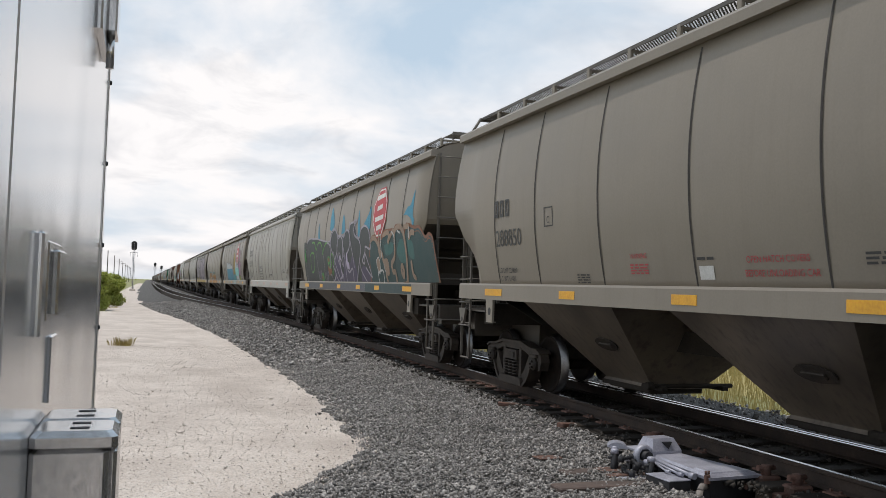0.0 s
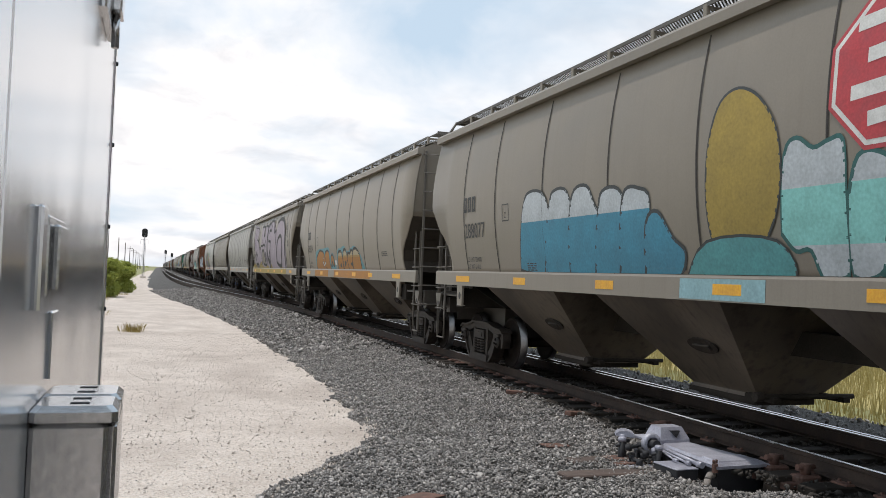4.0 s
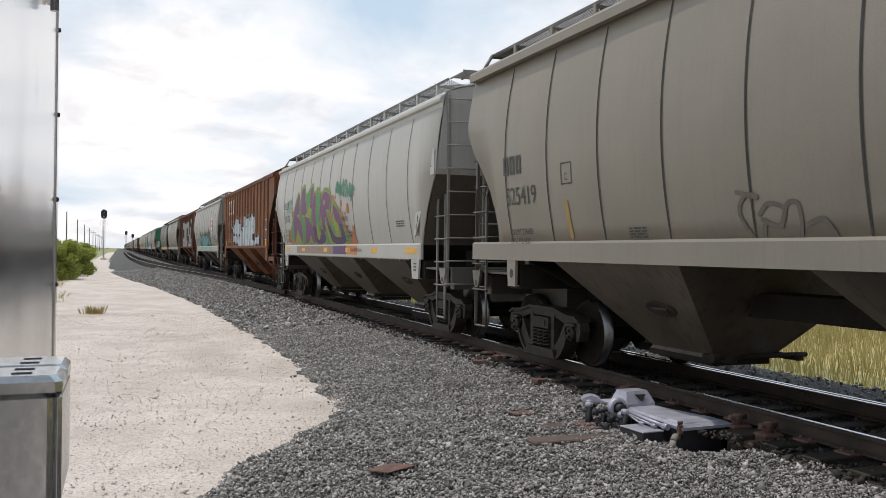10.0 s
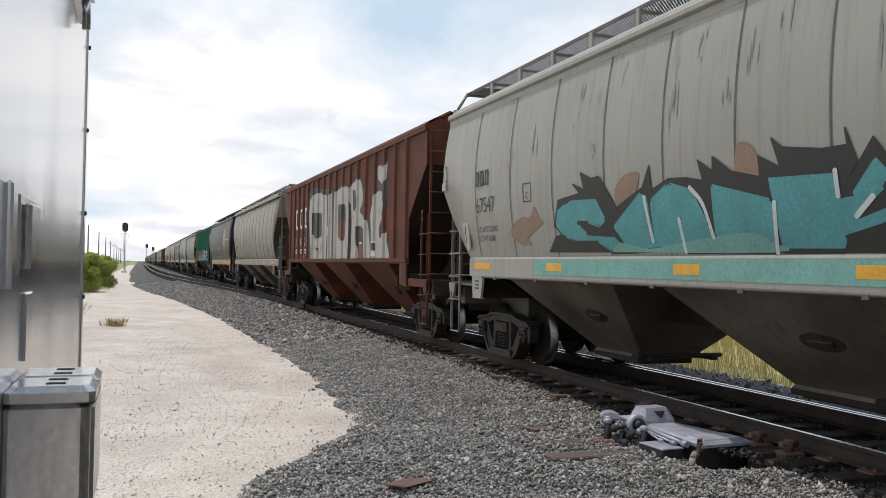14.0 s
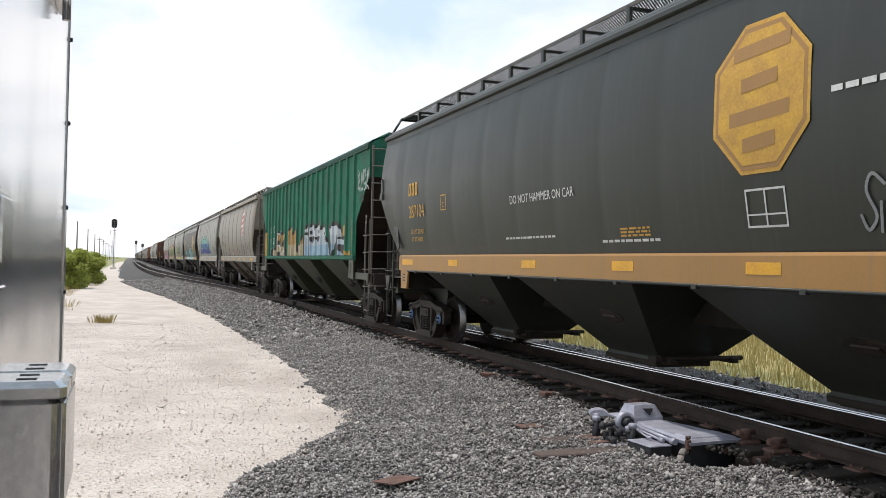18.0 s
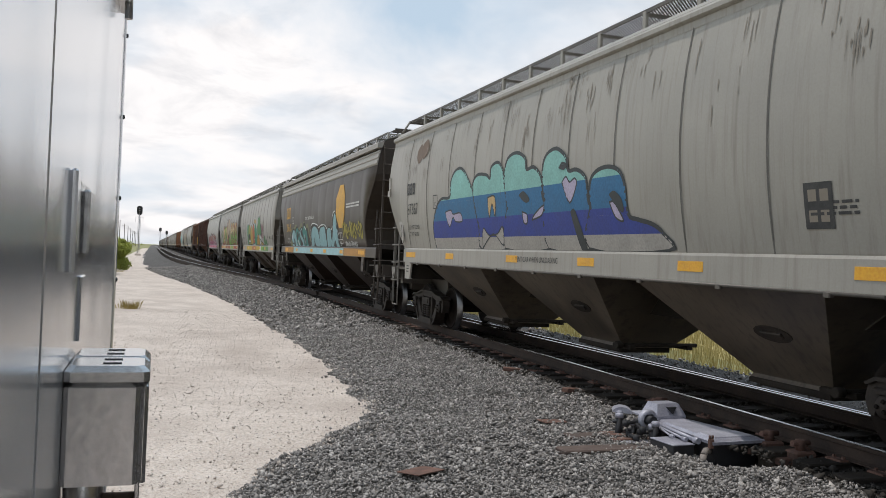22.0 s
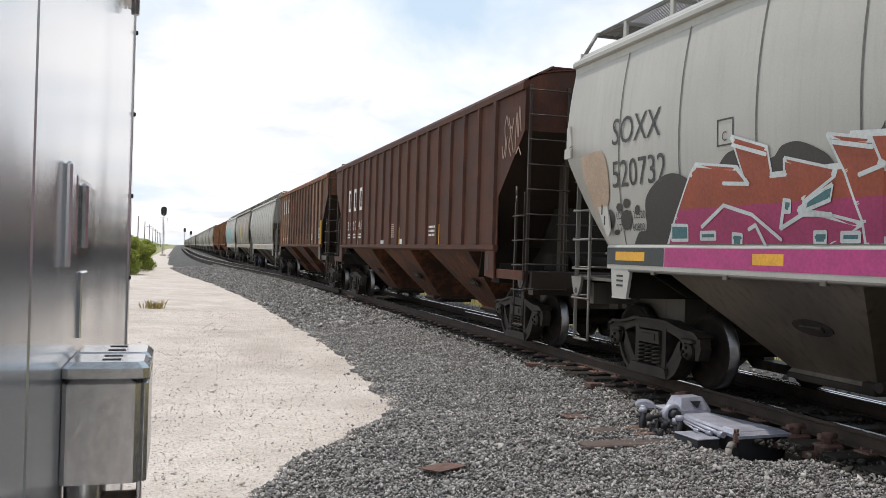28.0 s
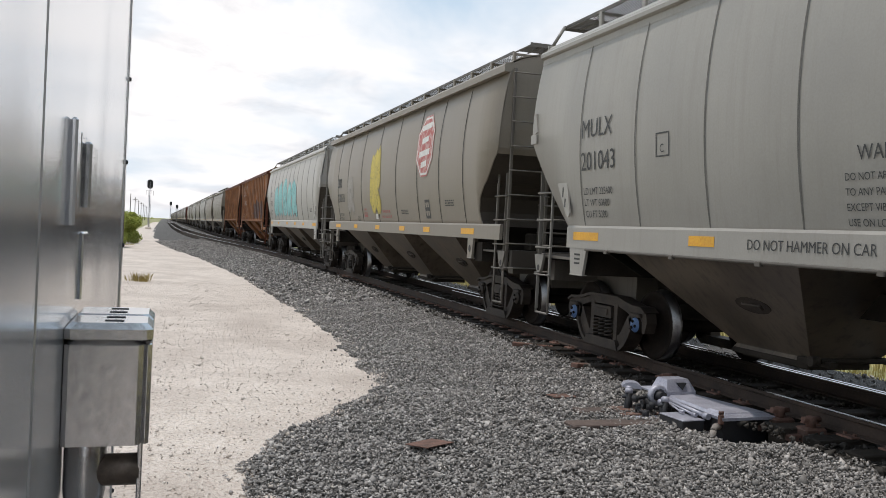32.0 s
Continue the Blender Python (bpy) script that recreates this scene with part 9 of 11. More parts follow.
outlined(c, "side", [[(-2.31, 2.34), (-2.14, 2.07), (-1.64, 1.89)], [(-1.69, 2.71), (-1.87, 2.28), (-1.38, 2.1), (-1.04, 2.8), (-0.9, 1.72)], [(-0.47, 2.68), (-0.26, 2.15), (-0.35, 1.72)], [(0.03, 3.12), (-0.07, 2.78), (0.19, 2.34), (0.44, 1.72)], [(0.58, 3.07), (0.71, 2.54), (1.21, 2.69), (1.03, 2.41), (1.33, 2.22), (1.27, 1.65)], [(1.63, 2.84), (1.78, 1.72)], [(1.96, 2.61), (1.9, 2.1), (1.82, 1.93)], [(2.24, 3), (2.2, 2.26), (2.35, 1.72)], [(2.86, 2.91), (2.96, 2.55), (3.26, 2.53)], [(2.89, 2.23), (3, 1.72)], [(3.43, 1.93), (3.3, 1.65)], [(3.81, 2.05), (4.03, 1.71)]], 0.055, SPRAY["ink"], layer=1.55, sharp=True)
piece(c, "side", [("ink", [(3.09, 2.19), (3.42, 2.2), (3.4, 1.93), (3.17, 2.03)]), ("ink", [(-2.34, 1.81), (-1.64, 1.98), (-1.97, 1.63)]), ("ink", [(4.02, 1.8), (4.31, 1.8), (4.26, 1.67), (4.06, 1.67)]), ("ink", [(5.05, 2.01), (5.3, 2.01), (5.28, 1.71), (5.06, 1.71)])], 0, "ink", False, 3.89)
piece(c, "side", [("jade", [(0.73, 2.2), (1.04, 2.23), (1.05, 1.94)]), ("jade", [(4.5, 1.74), (4.97, 1.93), (4.97, 1.77), (4.51, 1.66)])], 0, "ink", False, 5.39)
piece(c, "side", [("rustline", [(-4.28, 2.34), (-3.87, 1.99), (-3.24, 1.65), (-3.02, 1.57), (-3.03, 1.88), (-3.88, 2.35)])], 0, "ink", False, 6.19)
piece(c, "side", [("ink", [(-4.28, 2.62), (-4.25, 2.73), (-3.88, 2.67), (-3.49, 2.56), (-3.25, 2.36), (-3.03, 2.24), (-3.03, 1.73), (-3.24, 1.81), (-3.59, 2.03), (-3.76, 2.16), (-4.06, 2.36)])], 0.03, "ink", True, 6.64)
piece(c, "side", [("frost", [(-4.16, 2.67), (-3.94, 2.62), (-3.48, 2.52), (-3.46, 2.43), (-3.25, 2.25), (-3.03, 2.16), (-3.03, 1.88), (-3.25, 1.97), (-3.56, 2.17), (-3.59, 2.3), (-3.88, 2.39), (-3.94, 2.53)])], 0.02, "frost", True, 7.09)
piece(c, "side", [("jade", [(-3.76, 2.25), (-3.56, 2.13), (-3.25, 1.92), (-3.24, 1.83), (-3.59, 2.05)])], 0, "ink", False, 7.54)

c = cars[10] = pale_car("chalky grey covered hopper car with turquoise graffiti and red herald", 3, "67547", PALE_WORN, load="LD LMT 225500", tare="LT WT 60500")
draw_from(0.0)
sill_paint(c, "flat", -4.6, 4.2, SPRAY["mint"])
piece(c, "side", [("ink", [(1.9, 1.74), (1.9, 2.7), (2.3, 2.5), (2.7, 2.9), (3.0, 2.5), (3.6, 2.7), (3.4, 2.3), (4.1, 2.2), (3.5, 1.74)]), ("turq", [(2.0, 1.76), (2.0, 2.35), (2.3, 2.1), (2.8, 2.5), (3.1, 2.4), (2.6, 2.05), (3.3, 1.76)])], 0.05, "ink", True, 0.3)
graffiti(c, "flat", 3.6, 5.6, 1.8, 2.35, 3, (0.40, 0.33, 0.25), (0.22, 0.17, 0.13), 35, 0.3)
piece(c, "side", [("buff", [(-5.31, 2.03), (-5.26, 2.19), (-4.89, 2.31), (-4.58, 2.3), (-4.42, 2.45), (-4.28, 2.26), (-4.18, 2.2), (-4.72, 2.01), (-4.64, 1.91), (-5.02, 1.91)]), ("buff", [(-2.19, 2.25), (-2.19, 2.51), (-1.97, 2.66), (-1.66, 2.66), (-1.76, 2.44), (-2.01, 2.33)]), ("buff", [(-0.01, 2.52), (0.03, 2.75), (0.16, 2.77), (0.31, 2.65), (0.32, 2.44)])], 0, "ink", False, 0.30)
piece(c, "side", [("ink", [(-3.85, 2.14), (-3.67, 2.48), (-3.05, 2.53), (-3.23, 2.66), (-2.94, 2.57), (-3.02, 2.79), (-2.74, 2.69), (-2.56, 2.7), (-2.18, 2.3), (-1.6, 2.49), (-1.45, 2.72), (-1.42, 2.45), (-1.09, 2.54), (-0.77, 2.52), (-0.5, 2.47), (-0.57, 2.68), (-0.34, 2.55), (-0.33, 2.69), (-0.06, 2.52), (0.34, 2.43)]), ("ink", [(0.33, 2.62), (0.61, 2.49), (0.51, 2.76), (0.64, 2.66), (1.11, 2.59), (1.38, 2.59), (1.36, 2.73), (1.47, 2.46), (1.3, 2.24), (1.64, 2.62), (1.74, 2.49), (1.93, 2.38), (1.83, 1.74), (-4.09, 1.8), (-3.85, 1.99), (-2.27, 2.26), (0.34, 2.42)])], 0.02, "ink", True, 1.45)
piece(c, "side", [("turq", [(-3.8, 2.14), (-3.69, 2.38), (-3.3, 2.48), (-2.68, 2.46), (-2.46, 2.18), (-2.58, 2.07), (-2.93, 2.15), (-3.17, 2.16), (-2.96, 2.02), (-2.34, 1.98), (-2.04, 1.78), (-2.41, 1.78), (-2.72, 1.9), (-3.29, 1.91), (-3.58, 1.99)]), ("turq", [(-2.31, 2.08), (-1.64, 2.45), (-1.53, 2.42), (-1.46, 1.89), (-1.47, 2.34), (-1.1, 2.51), (-0.69, 2.4), (-0.48, 2.05), (-0.39, 1.91), (-0.38, 2.43), (0.46, 2.23), (0.47, 2.01), (0.46, 1.75), (-0.92, 1.77), (-0.93, 2.11), (-0.98, 1.81), (-2, 1.78)])], 0.05, "ink", True, 2.25)
piece(c, "side", [("turq", [(0.44, 2.44), (1.22, 2.41), (1.25, 2.2), (1.39, 2.21), (1.65, 2.47), (1.79, 2.32), (1.72, 2.23), (1.43, 2.03), (1.7, 2.1), (1.88, 2.01), (1.67, 1.94), (1.29, 1.86), (1.23, 1.75), (0.53, 1.76), (0.48, 2.21)])], 0.05, "ink", True, 3.05)
piece(c, "side", [("mint", [(-2.41, 1.78), (-2.2, 1.89), (-1.6, 1.81), (-0.89, 1.87), (0.05, 1.94), (0.38, 1.85), (0.41, 1.75)])], 0, "ink", False, 3.50)
outlined(c, "side", [[(-1.58, 2.38), (-1.5, 1.89)], [(-0.96, 2.11), (-0.92, 1.77)], [(-0.72, 2.42), (-0.53, 2.24), (-0.42, 1.91)], [(0.5, 2.19), (0.46, 1.75)], [(1.24, 2.4), (1.25, 2.2)], [(1.42, 2.03), (1.6, 2.17)]], 0.05, SPRAY["white"], layer=3.95)
emblem(c, "flat", 4.67, 2.95, 1.05, 1.25, M["faded_red"], WHITE)
data_panel(c, "flat", 5.9, 1.95)
wear_marks(c, 30, 3.1, 4.1, (0.285, 0.26, 0.23), 5)

c = cars[11] = ribbed_car("dark red brown ribbed hopper car with tall white painted letters", MAROON, "310420", kind="ribbed_red")
draw_from(0.0)
bars(c, "ribbed", [(4.55, 1.78, 0.46, 0.36)], WHITE, "data_panel", layer=8); bars(c, "ribbed", [(4.58, 1.92, 0.18, 0.19), (4.80, 1.92, 0.18, 0.19)], BLACK, "data_panel", layer=9)
piece(c, "side", [("soot", [(-3.84, 1.61), (-3.85, 3.91), (-1.52, 3.92), (-0.19, 3.77), (-0.02, 3.64), (1.21, 3.84), (2.2, 3.71), (3.34, 3.83), (3.73, 3.42), (3.74, 2.92), (4.27, 2.71), (4.44, 2.22), (4.5, 1.64)]), ("soot", [(4.96, 3.17), (5.09, 3.68), (5.95, 3.53), (5.92, 3.06), (5.72, 2.72), (5.7, 2.36), (6.19, 2.01), (6.27, 1.66), (5.94, 1.64), (4.46, 1.63), (4.37, 2.89)])], 0, "ink", False, 0.30)
piece(c, "side", [("bone", [(-3.87, 3.3), (-3.76, 3.72), (-2.87, 3.87), (-1.73, 3.84), (-1.55, 3.55), (-1.59, 3.13), (-2.36, 3.21), (-3.08, 3.23), (-3.05, 2.56), (-2.56, 2.34), (-1.57, 2.49), (-1.47, 1.62), (-3.26, 1.61), (-3.69, 2.43)]), ("bone", [(-1.48, 3.77), (-0.92, 3.69), (-0.88, 2.74), (-0.51, 2.72), (-0.64, 3.65), (-0.19, 3.73), (-0.11, 1.62), (-0.55, 1.62), (-0.59, 2.4), (-0.87, 2.45), (-0.93, 1.62), (-1.38, 1.62)])], 0.03, "soot", True, 1.10)
piece(c, "side", [("bone", [(0.14, 1.62), (0.08, 3.42), (0.47, 3.7), (1.21, 3.78), (1.89, 3.73), (2.14, 3.6), (2.29, 2.63), (2.19, 1.83), (1.95, 1.62)]), ("bone", [(2.32, 1.63), (2.4, 2.74), (2.2, 3.62), (2.82, 3.82), (3.34, 3.78), (3.62, 3.44), (3.6, 3.14), (3.36, 2.96), (3.93, 2.77), (4.19, 2.62), (4.4, 2.18), (4.46, 1.63), (4, 1.62), (3.94, 2.2), (3.66, 2.49), (3.22, 2.56), (2.97, 2.47), (3.18, 2.08), (3.24, 1.62)])], 0.04, "soot", False, 1.90)
piece(c, "side", [("bone", [(5.08, 3.64), (5.07, 3.93), (5.32, 3.97), (5.7, 3.87), (5.94, 3.99), (5.92, 3.66), (5.8, 3.52), (5.56, 3.45), (5.33, 3.54)]), ("bone", [(4.39, 2.79), (4.55, 3.05), (4.88, 3.28), (5.23, 3.37), (5.56, 3.28), (5.78, 3.04), (5.72, 2.8), (5.38, 2.55), (5.28, 2.43), (5.38, 2.23), (5.96, 2.35), (5.99, 2.13), (6.19, 1.65), (4.76, 1.61), (4.57, 1.65), (4.48, 2.45)])], 0.03, "soot", False, 2.70)
piece(c, "side", [("soot", [(0.75, 2.37), (0.72, 3.24), (1.09, 3.26), (1.58, 3.24), (1.67, 3.04), (1.66, 2.56), (1.54, 2.27), (1.12, 2.25)]), ("soot", [(2.57, 3.06), (2.5, 3.54), (2.78, 3.54), (3.1, 3.37), (3.11, 3.1), (2.85, 2.97)])], 0, "ink", False, 3.50)
piece(c, "side", [("rustred", [(0.82, 2.36), (0.81, 2.75), (1.59, 2.81), (1.54, 2.28), (1.12, 2.27)]), ("rustred", [(3.29, 1.66), (3.29, 2.03), (3.9, 2.13), (3.95, 1.65)])], 0, "ink", False, 4.30)
outlined(c, "side", [[(-2.66, 2.02), (-2.5, 2.13), (-2.42, 1.89), (-2.2, 2.09), (-2.08, 1.89)], [(-1.76, 2.19), (-1.73, 1.92)]], 0.04, SPRAY["ink"], layer=5.10)

c = cars[12] = grey_car("pale tan hopper car with curved sides and faded markings", number="525428", body=GREY_WARM, kind="long")
draw_from(-0.53)
graffiti(c, "long", -2.6, 1.6, 2.0, 3.1, 4, (0.34, 0.31, 0.27), (0.30, 0.27, 0.24), 39, 0.14)
outlined(c, "long", [[(-6.3, 1.8), (-6.35, 2.6), (-6.4, 3.3)]], 0.11, (0.46, 0.27, 0.10), label="brown vertical paint strip")

c = cars[13] = pale_car("very dark green covered hopper car with yellow sill and yellow herald", 3, "287104", DARKGREEN, sill=GOLDSILL, mat=GOLD, trim=DARKGREEN, end=DARKGREEN, seams=False, blue_caps=True, shift=0.42)
draw_from(-0.83)
emblem(c, "flat", 4.85, 3.12, 1.18, 1.3, GOLD, GOLDSILL)
small_print(c, "flat", 5.7, 3.0, 1, 1.8, WHITE, 0.05, 5); lettering(c, "flat", "DO NOT HAMMER ON CAR", -0.53, 2.46, 0.125, WHITE)
bars(c, "flat", [(4.62, 1.95, 0.50, 0.02), (4.62, 2.28, 0.52, 0.02), (4.62, 1.95, 0.02, 0.33), (5.12, 1.95, 0.02, 0.33), (4.87, 1.95, 0.02, 0.33), (4.62, 2.06, 0.50, 0.015)], WHITE, "data_panel"); small_print(c, "flat", -0.8, 1.95, 1, 1.6, WHITE, 0.03, 9); small_print(c, "flat", 2.0, 1.86, 1, 1.2, WHITE, 0.03, 10)
graffiti(c, "flat", 5.9, 6.5, 1.85, 2.3, 2, (0.3, 0.3, 0.3), (0.3, 0.3, 0.3), 41, 0.07)

c = cars[14] = ribbed_car("green ribbed hopper car with white blue and mustard graffiti", GREEN, None, end=GREEN_DIM, kind="ribbed_green", bay_paint=DARK_OLIVE, ladder=LADDERGREY, pads=DARK_OLIVE)
draw_from(0.0)
lettering(c, "ribbed", "SI", -6.28, 2.64, 0.25, WHITE); lettering(c, "ribbed", "RX", -5.66, 2.65, 0.25, WHITE); lettering(c, "ribbed", "95", -6.36, 2.19, 0.26, WHITE); lettering(c, "ribbed", "254", -5.70, 2.19, 0.26, WHITE)
lettering(c, "ribbed", "LD LMT", -6.38, 1.98, 0.07, WHITE); lettering(c, "ribbed", "222600", -5.66, 1.99, 0.07, WHITE); lettering(c, "ribbed", "LT WT", -6.38, 1.84, 0.07, WHITE); lettering(c, "ribbed", "63400", -5.62, 1.85, 0.07, WHITE)
for u, h in ((7.16, 0.95), (-7.44, 0.97)):
    bars(c, "ribbed", [(u, 1.72, 0.11, h)], GOLD, "yellow_strip")
bars(c, "ribbed", [(-3.90, 2.41, 0.24, 0.02), (-3.90, 2.65, 0.26, 0.02), (-3.90, 2.41, 0.02, 0.26), (-3.66, 2.41, 0.02, 0.26)], WHITE, "plate_mark", layer=14); lettering(c, "ribbed", "C", -3.81, 2.46, 0.10, WHITE)
piece(c, "side", [("two", [(-5.75, 1.54), (-5.78, 1.92), (-5.58, 2.03), (-5.38, 1.74), (-5.11, 1.96), (-4.85, 2.03), (-4.81, 1.54)]), ("two", [(-4.79, 1.54), (-4.88, 2.44), (-4.7, 2.61), (-4.07, 2.58), (-4.06, 2.27), (-4.53, 2.28), (-4.61, 2.1), (-4.22, 2.16), (-3.87, 2.07), (-3.63, 1.74), (-3.62, 1.55)]), ("two", [(-3.6, 1.55), (-3.63, 1.74), (-3.8, 2.07), (-3.68, 2.43), (-3.43, 2.57), (-3.09, 2.57), (-2.79, 2.31), (-2.7, 1.94), (-2.69, 1.57)])], 0.1, "ink", False, 0.30, bands=[(2.12, 'cream'), (9.0, 'ochre')])
piece(c, "side", [("ink", [(-4.47, 1.65), (-4.36, 1.84), (-4.18, 1.89), (-3.93, 1.83), (-3.96, 1.63)]), ("ink", [(-3.45, 2.08), (-3.42, 2.28), (-3.19, 2.33), (-3, 2.25), (-2.94, 2.05)])], 0, "ink", False, 1.45)
outlined(c, "side", [[(-4.76, 2.22), (-4.62, 2.56), (-4.09, 2.55)], [(-4.48, 2), (-4.22, 2.13), (-3.83, 1.98)], [(-3.47, 1.78), (-3.3, 1.91), (-2.75, 1.87)]], 0.05, SPRAY["white"], layer=2.25)
piece(c, "side", [("two", [(-2.06, 1.61), (-2.12, 2.27), (-1.95, 2.64), (-1.41, 2.66), (-1.4, 1.61)]), ("two", [(-1.16, 1.62), (-1.15, 2.48), (-0.48, 2.62), (-0.37, 2.08), (-0.26, 1.61)]), ("two", [(-0.19, 1.61), (-0.23, 2.12), (0.26, 2.07), (0.56, 2.41), (0.63, 1.58)])], 0.08, "ink", False, 3.51, bands=[(2.12, 'cream'), (9.0, 'ochre')])
piece(c, "side", [("three", [(0.82, 1.58), (0.88, 2.4), (1.23, 2.64), (1.46, 2.64), (1.54, 1.59)]), ("three", [(1.71, 1.58), (1.76, 2.48), (2.02, 2.67), (2.39, 2.65), (2.52, 1.58)]), ("three", [(2.67, 1.58), (2.61, 2.44), (2.89, 2.64), (3.22, 2.64), (3.33, 1.58)]), ("three", [(3.43, 1.58), (3.42, 2.37), (3.67, 2.59), (3.97, 2.59), (4.15, 2.3), (4.44, 2.12), (4.62, 1.58)])], 0.11, "ink", False, 4.66, bands=[(2.05, 'mist'), (2.3, 'silver'), (9.0, 'frost')])
piece(c, "side", [("three", [(4.47, 2.52), (4.93, 2.59), (5.58, 2.58), (5.44, 2.06), (5.31, 2), (5.05, 1.71), (4.82, 1.91), (4.7, 2.05)]), ("three", [(5.51, 1.93), (5.65, 2.48), (5.86, 2.56), (6.11, 2.36), (6.18, 2.21), (6.46, 2.2), (6.47, 1.97), (5.83, 1.96), (6.48, 1.74), (6.5, 1.55), (5.6, 1.55)])], 0.12, "ink", False, 6.16, bands=[(2.05, 'mist'), (2.3, 'silver'), (9.0, 'frost')])
piece(c, "side", [("ink", [(0.94, 2.46), (1.42, 2.48), (1.43, 2.38), (1.07, 2.35), (1.05, 1.76), (0.93, 1.76)]), ("ink", [(1.98, 2.49), (2.12, 2.53), (2.15, 2.41), (2.02, 2.4)]), ("ink", [(2.93, 2.5), (3.05, 2.5), (3.05, 2.42), (2.96, 2.42)]), ("ink", [(3.84, 2.42), (3.95, 2.41), (3.93, 2.33), (3.84, 2.34)]), ("ink", [(1.83, 2.31), (2.42, 2.32), (2.27, 2.15), (2.06, 2.15)]), ("ink", [(2.72, 2.29), (3.2, 2.32), (3.07, 2.16), (2.88, 2.17)]), ("ink", [(5.56, 2.24), (6.15, 2.23), (6.15, 2.18), (5.56, 2.19)])], 0, "ink", False, 6.96)
piece(c, "side", [("gold", [(6.2, 2.27), (6.25, 2.5), (6.45, 2.52), (6.47, 2.26)]), ("gold", [(6.54, 1.57), (6.53, 1.83), (6.69, 1.86), (6.78, 1.74), (7, 1.88), (7.09, 1.57)]), ("gold", [(3.19, 2.42), (3.26, 2.78), (3.33, 2.74), (3.31, 2.37)])], 0, "ink", False, 9.51)
graffiti(c, "ribbed", 7.70, 8.80, 3.3, 3.9, 4, (0.50, 0.55, 0.53), (0.50, 0.55, 0.53), 45, 0.10)
graffiti(c, "ribbed", 7.90, 8.40, 3.05, 3.25, 3, (0.03, 0.05, 0.04), (0.03, 0.05, 0.04), 46, 0.12)

c = cars[15] = grey_car("tan grey covered hopper car with a red herald", number="289176", body=GREY_WARM)
draw_from(-0.1)
emblem(c, "round", 3.78, 3.36, 1.12, 1.24, M["faded_red"], WHITE); data_panel(c, "round", 3.72, 1.82)
for line, z in (("EXW 10-8 H  9-3", 2.30), ("EW   9-2 H 15-2", 2.15), ("CU FT 5201", 2.00)):
    lettering(c, "round", line, 5.75, z, 0.075, BLACK)
hatch_notice(c)

c = cars[16] = pale_car("rust-stained grey covered hopper car with blue graffiti", 3, "67367", PALE_WORN, load="LD LMT 225900", tare="LT WT 60100")
draw_from(0.0)
piece(c, "side", [("four", [(-4.82, 1.71), (-4.86, 2.14), (-4.58, 2.54), (-4.24, 2.7), (-3.75, 2.71), (-3.7, 2.99), (-3.51, 3.17), (-3.15, 3.21), (-2.78, 3.01), (-2.46, 2.68), (-2.4, 2.45), (-2.28, 2.1), (-2.22, 1.72)]), ("four", [(-2.4, 2.45), (-2.5, 2.86), (-2.27, 3.02), (-1.85, 2.99), (-1.67, 2.92), (-1.64, 3.1), (-1.35, 3.16), (-1.12, 3.01), (-1.03, 2.72), (-0.94, 2.39), (-1.12, 1.73), (-2.29, 1.72), (-2.28, 2.1)]), ("four", [(-0.94, 2.39), (-1.04, 2.91), (-0.93, 3.18), (-0.57, 3.24), (-0.24, 3.12), (-0.17, 2.95), (0.09, 2.96), (0.35, 2.8), (0.39, 2.51), (0.49, 2.34), (0.49, 1.74), (-1.18, 1.73)])], 0.055, "slate", False, 0.30, bands=[(1.94, 'bone'), (2.27, 'ultra'), (2.66, 'cerulean'), (9.0, 'seafoam')])
piece(c, "side", [("four", [(0.46, 2.46), (0.4, 2.89), (0.52, 3.1), (0.83, 3.16), (1.13, 3.02), (1.23, 2.82), (1.48, 2.81), (1.73, 2.68), (1.77, 2.4), (1.83, 2.25), (1.75, 1.75), (0.45, 1.74)]), ("four", [(1.83, 2.29), (1.84, 2.6), (2, 2.74), (2.3, 2.78), (2.58, 2.71), (2.71, 2.53), (2.75, 2.18), (2.95, 2.11), (3.25, 2.05), (3.46, 1.94), (3.53, 1.74), (1.71, 1.75)])], 0.055, "slate", False, 1.50, bands=[(1.94, 'bone'), (2.27, 'ultra'), (2.66, 'cerulean'), (9.0, 'seafoam')])
piece(c, "side", [("lilac", [(-4.03, 2.43), (-3.7, 2.46), (-3.59, 2.38), (-3.18, 2.39), (-3.1, 2.24), (-3.46, 2.24), (-3.6, 2.32), (-3.85, 2.15)]), ("lilac", [(1.04, 2.67), (1.16, 2.74), (1.27, 2.66), (1.42, 2.7), (1.47, 2.61), (1.25, 2.38)]), ("lilac", [(2.33, 2.34), (2.43, 2.34), (2.54, 2.24), (2.63, 2.1), (2.45, 2.15)]), ("sand", [(-1.77, 2.6), (-1.45, 2.6), (-1.48, 2.27), (-1.58, 2.49), (-1.74, 2.27)]), ("lilac", [(-0.36, 2.31), (-0.19, 2.27), (-0.21, 2.14), (-0.33, 2.15)]), ("lilac", [(-0.02, 2.18), (0.11, 2.27), (0.42, 2.38), (0.33, 2.24)]), ("bone", [(-2.21, 1.75), (-2.07, 2.09), (-1.85, 1.97), (-1.45, 1.99), (-1.2, 2.1), (-1.26, 1.8), (-1.64, 1.99)]), ("slate", [(-0.44, 2.57), (-0.27, 2.61), (-0.07, 2.49), (-0.23, 2.46)])], 0.025, "slate", False, 2.35)
